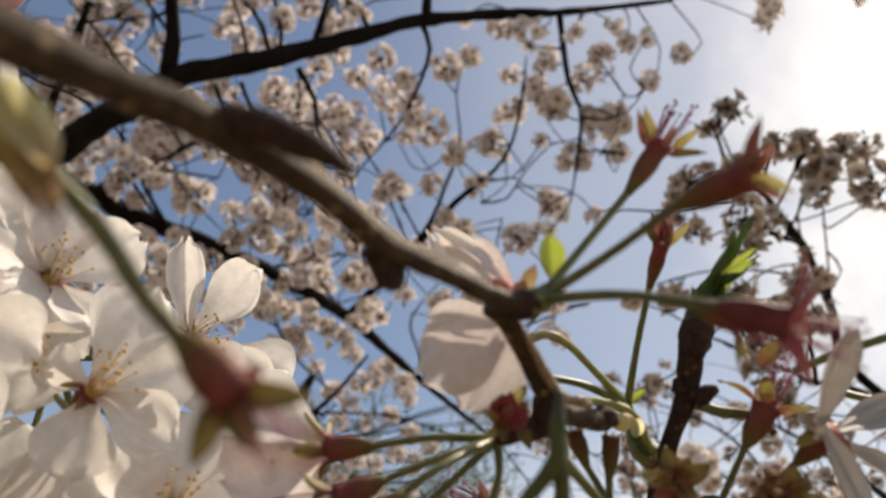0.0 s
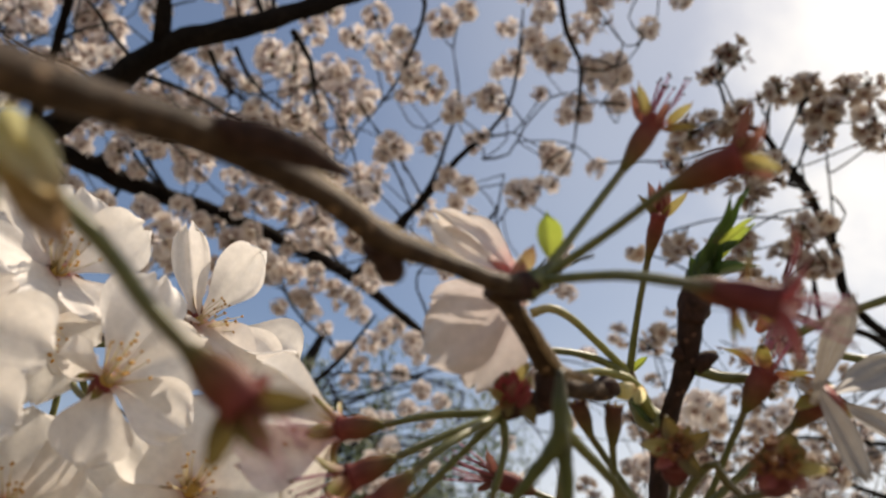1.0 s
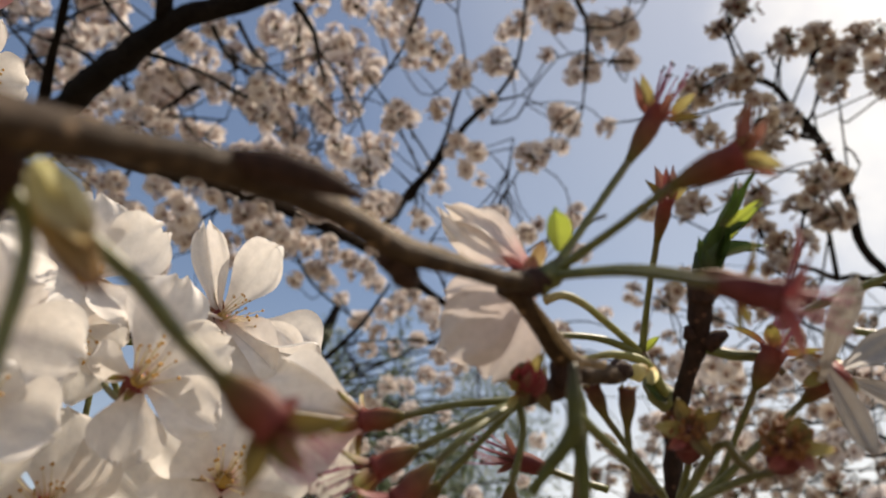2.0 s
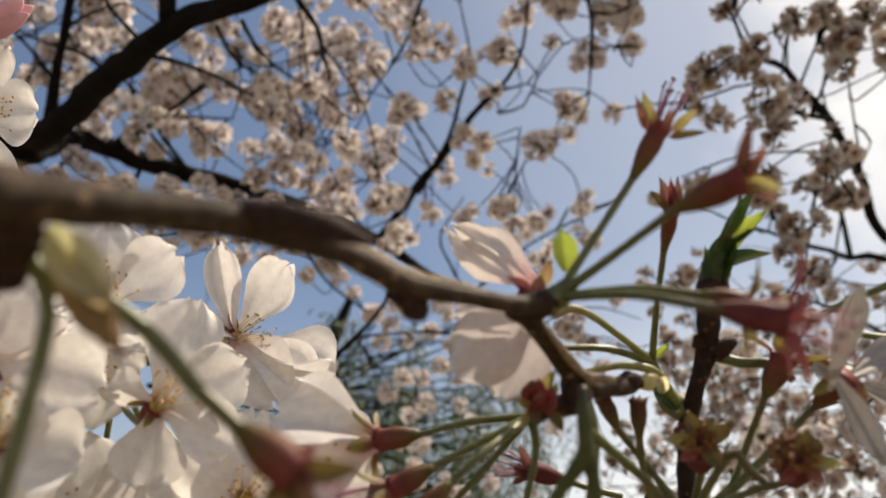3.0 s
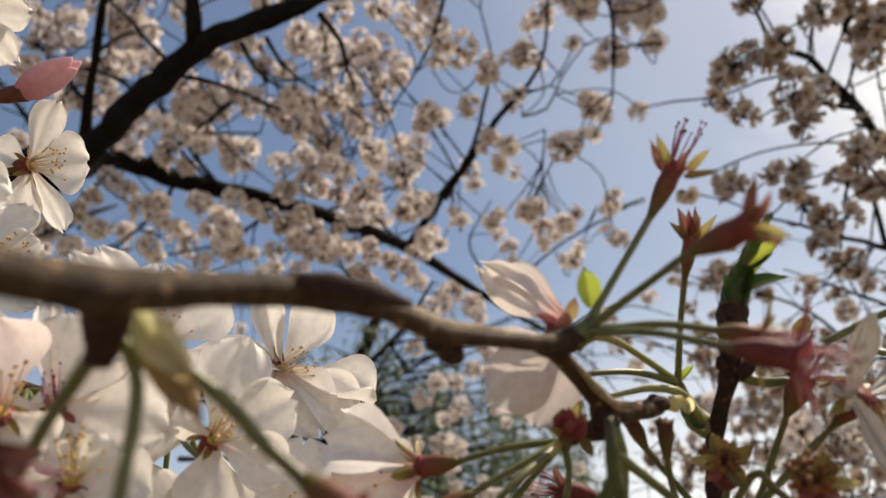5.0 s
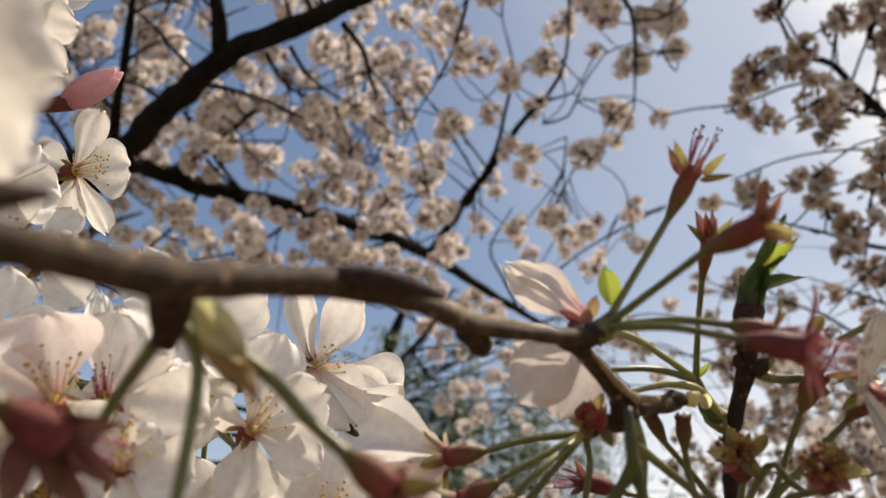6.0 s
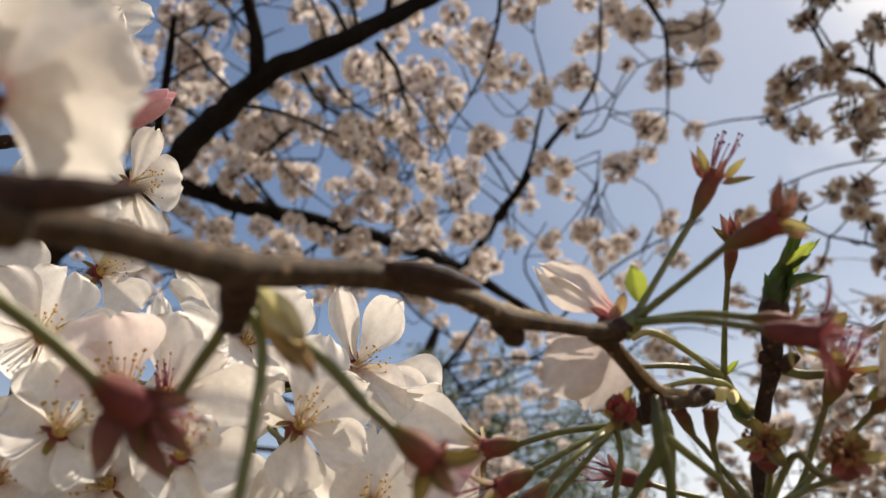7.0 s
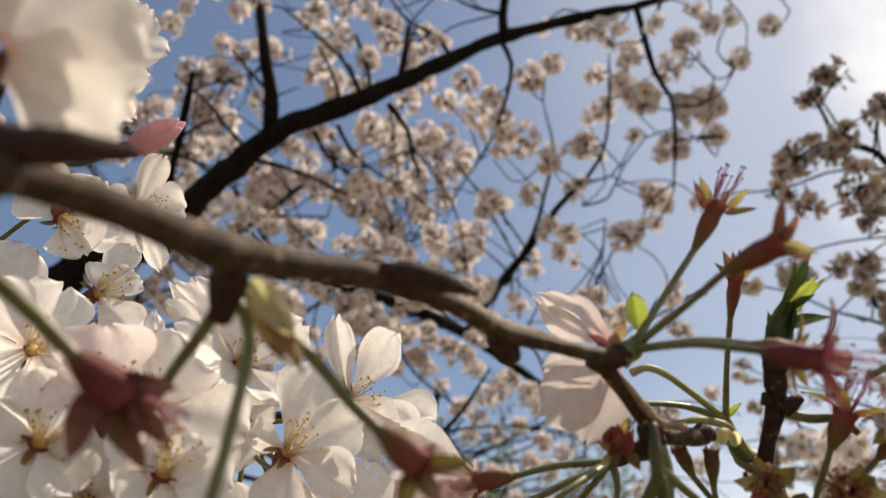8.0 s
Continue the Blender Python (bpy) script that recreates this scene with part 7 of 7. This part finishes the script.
petal_to(shaded, (-0.08540, 0.12876, 1.66507), (-0.09291, 0.12789, 1.65603), 0.0151, FACING, 186, 0.3, 0.05, 0.09)
petal_to(shaded, (-0.08544, 0.12853, 1.66658), (-0.09347, 0.12496, 1.67486), 0.0144, FACING, 189, 0.3, 0.05, 0.09)
under = bare_blossom(full, K3, (-0.09028, 0.11898, 1.65947), (-0.08805, 0.11568, 1.65433))
petal_to(under, (-0.08751, 0.11615, 1.65482), (-0.08136, 0.12148, 1.66045), 0.0134, FACING, 164, 0.3, 0.05, 0.09)
petal_to(under, (-0.08744, 0.11619, 1.65393), (-0.08042, 0.12210, 1.64936), 0.0134, FACING, 167, 0.3, 0.05, 0.09)
petal_to(under, (-0.08793, 0.11576, 1.65334), (-0.08655, 0.11662, 1.64195), 0.0134, FACING, 170, 0.3, 0.05, 0.09)
petal_to(under, (-0.08869, 0.11535, 1.65392), (-0.09607, 0.11159, 1.64919), 0.0134, FACING, 173, 0.3, 0.05, 0.08)
petal_to(under, (-0.08857, 0.11535, 1.65504), (-0.09453, 0.11152, 1.66318), 0.0134, FACING, 176, 0.3, 0.05, 0.08)
open_blossom(K2, (-0.08414, 0.12748, 1.66997), (-0.07909, 0.12097, 1.67254), 68, 30)
open_blossom(K1, (-0.12437, 0.10424, 1.66531), (-0.11660, 0.09797, 1.66658), 75, 10)
edge = open_blossom(K3, (-0.06328, 0.14399, 1.67070), (-0.05756, 0.14052, 1.67184), 58, 60, 0.9, skip=(0, 1, 2, 3, 4))
petal_to(edge, (-0.05863, 0.14110, 1.67267), (-0.06191, 0.13215, 1.69066), 0.0080, (0.3, -1, 0.1), 98, 0.8, 0.05, 0.10, 0.35)
petal_to(edge, (-0.05724, 0.14183, 1.67368), (-0.04610, 0.13859, 1.68805), 0.0138, (-0.1, -1, 0.1), 99, 0.45, 0.10, 0.10)
petal_to(edge, (-0.05550, 0.14039, 1.67141), (-0.03805, 0.14987, 1.66455), 0.0165, (0.1, -0.8, 0.7), 101, 0.4, -0.14, 0.14)
petal_to(edge, (-0.05623, 0.13972, 1.67040), (-0.04042, 0.14619, 1.66037), 0.0150, (0.1, -0.9, 0.4), 104, 0.3, -0.10, 0.12)
petal_to(edge, (-0.05743, 0.13911, 1.67131), (-0.07248, 0.12376, 1.67047), 0.0185, (0, -0.8, 0.6), 102, 0.3, -0.08, 0.10, belly=0.40, tip_length=0.62)
petal_to(edge, (-0.05665, 0.13872, 1.67006), (-0.06805, 0.13471, 1.65955), 0.0180, (0, -0.9, 0.4), 105, 0.3, -0.08, 0.10, belly=0.40, tip_length=0.62)
petal_to(edge, (-0.05722, 0.13949, 1.67064), (-0.04785, 0.14052, 1.65681), 0.0165, (0, -0.9, 0.4), 103, 0.3, -0.1, 0.10, belly=0.42, tip_length=0.60)
open_blossom(K3, (-0.05430, 0.14490, 1.63634), (-0.05101, 0.13824, 1.63683), 75, 20)
open_blossom(K3, (-0.08447, 0.14135, 1.62910), (-0.08224, 0.13322, 1.63129), 72, 30)
open_blossom(K3, (-0.06396, 0.15202, 1.62738), (-0.06211, 0.14385, 1.62951), 72, 10)
open_blossom(K2, (-0.09960, 0.11441, 1.63558), (-0.09919, 0.10797, 1.63634), 70, 0)
open_blossom(K1, (-0.12575, 0.10803, 1.63608), (-0.12089, 0.10156, 1.63664), 74, 14)
open_blossom(K4, (-0.13965, 0.10222, 1.67809), (-0.13294, 0.09711, 1.67717), 74, 14)

# ---- the twig higher up with a bud ----
upper = thing("blossom_twig", (-0.17925, 0.12940, 1.76140), "cherry twig with white blossoms and a pink bud", "twig", "cherry twigs")
tube("stem", [(-0.55, 0.10, 1.78), (-0.25640, 0.11256, 1.74086), (-0.20991, 0.12683, 1.75429), (-0.16783, 0.13556, 1.75967)], [0.0046, 0.0034, 0.0028, 0.0020], SHOOT_BARK, upper, 0.002, 14, 0.15, 260)
U = (-0.16783, 0.13556, 1.75967)
upright = bare_blossom(upper, U, (-0.13230, 0.12582, 1.72720), (-0.12582, 0.12569, 1.72779))
petal_to(upright, (-0.12530, 0.12533, 1.72913), (-0.11922, 0.12117, 1.74453), 0.0088, FACING, 181, 0.3, 0.05, 0.07)
petal_to(upright, (-0.12485, 0.12623, 1.72803), (-0.11370, 0.13242, 1.73073), 0.0184, FACING, 184, 0.3, 0.05, 0.12)
petal_to(upright, (-0.12535, 0.12654, 1.72663), (-0.11985, 0.13640, 1.71320), 0.0078, UPWARD, 187, 0.5, 0.05, 0.05, 0.2)
petal_to(upright, (-0.12631, 0.12633, 1.72689), (-0.13188, 0.13366, 1.71647), 0.0106, FACING, 190, 0.3, 0.05, 0.08)
petal_to(upright, (-0.12651, 0.12529, 1.72803), (-0.13436, 0.12077, 1.73072), 0.0106, FACING, 193, 0.3, 0.05, 0.08)
backed = bare_blossom(upper, U, (-0.12713, 0.08521, 1.74480), (-0.12487, 0.09036, 1.74805), stamens=False)
petal_to(backed, (-0.12406, 0.09037, 1.74900), (-0.11479, 0.09049, 1.75994), 0.0107, UPWARD, 174, 0.3, 0.05, 0.08)
petal_to(backed, (-0.12395, 0.09095, 1.74841), (-0.11343, 0.09775, 1.75248), 0.0114, UPWARD, 177, 0.3, 0.05, 0.08)
petal_to(backed, (-0.12425, 0.09134, 1.74749), (-0.11718, 0.10258, 1.74098), 0.0100, UPWARD, 180, 0.3, 0.05, 0.08)
petal_to(backed, (-0.12492, 0.08966, 1.74887), (-0.12556, 0.08163, 1.75825), 0.0114, UPWARD, 183, 0.3, 0.05, 0.08)
petal_to(backed, (-0.12559, 0.09055, 1.74727), (-0.13395, 0.09267, 1.73827), 0.0114, UPWARD, 186, 0.3, 0.05, 0.08)
blossom(upper, [U, (-0.15939, 0.12178, 1.78437), (-0.15248, 0.11622, 1.78802)], (-0.14471, 0.11056, 1.78836), 5, 1.05, 70, 0, label="open white blossom with yellow stamens")
bud = part("flower_bud", smooth_mesh("calyx", *tube_data([(-0.14028, 0.12222, 1.74889), (-0.13563, 0.12187, 1.74923), (-0.12981, 0.12178, 1.74958)], [0.0012, 0.0022, 0.0026], 0.0006, 14)[:2], [BUD_CALYX], None), upper, None, "closed pink flower bud")
tube("pedicel", [U, (-0.15280, 0.12902, 1.75263), (-0.13993, 0.12230, 1.74889)], [0.0009, 0.0008, 0.0009], PEDICEL, bud)
ba, bz = Vector((-0.13184, 0.12193, 1.74957)), Vector((-0.11457, 0.11942, 1.75599))
for k, (turn, reach) in enumerate(((0, 1.0), (2.1, 0.97), (4.2, 0.94))):
    off = (bz - ba).normalized().orthogonal()
    off.rotate(Matrix.Rotation(turn, 3, (bz - ba).normalized()))
    v, f, al = tube_data([ba + (bz - ba) * reach * u + off * w for u, w in ((0, 0), (0.25, 0.0006), (0.55, 0.0010), (0.85, 0.0011), (1.0, 0.0014))], [0.0022, 0.0031, 0.0032, 0.0019, 0.0003], 0.0007, 18, 0.08, k * 3.1, 260)
    part("petal", smooth_mesh("petal", v, f, [BUD_PETAL], al, [0.0] * len(v)), bud)
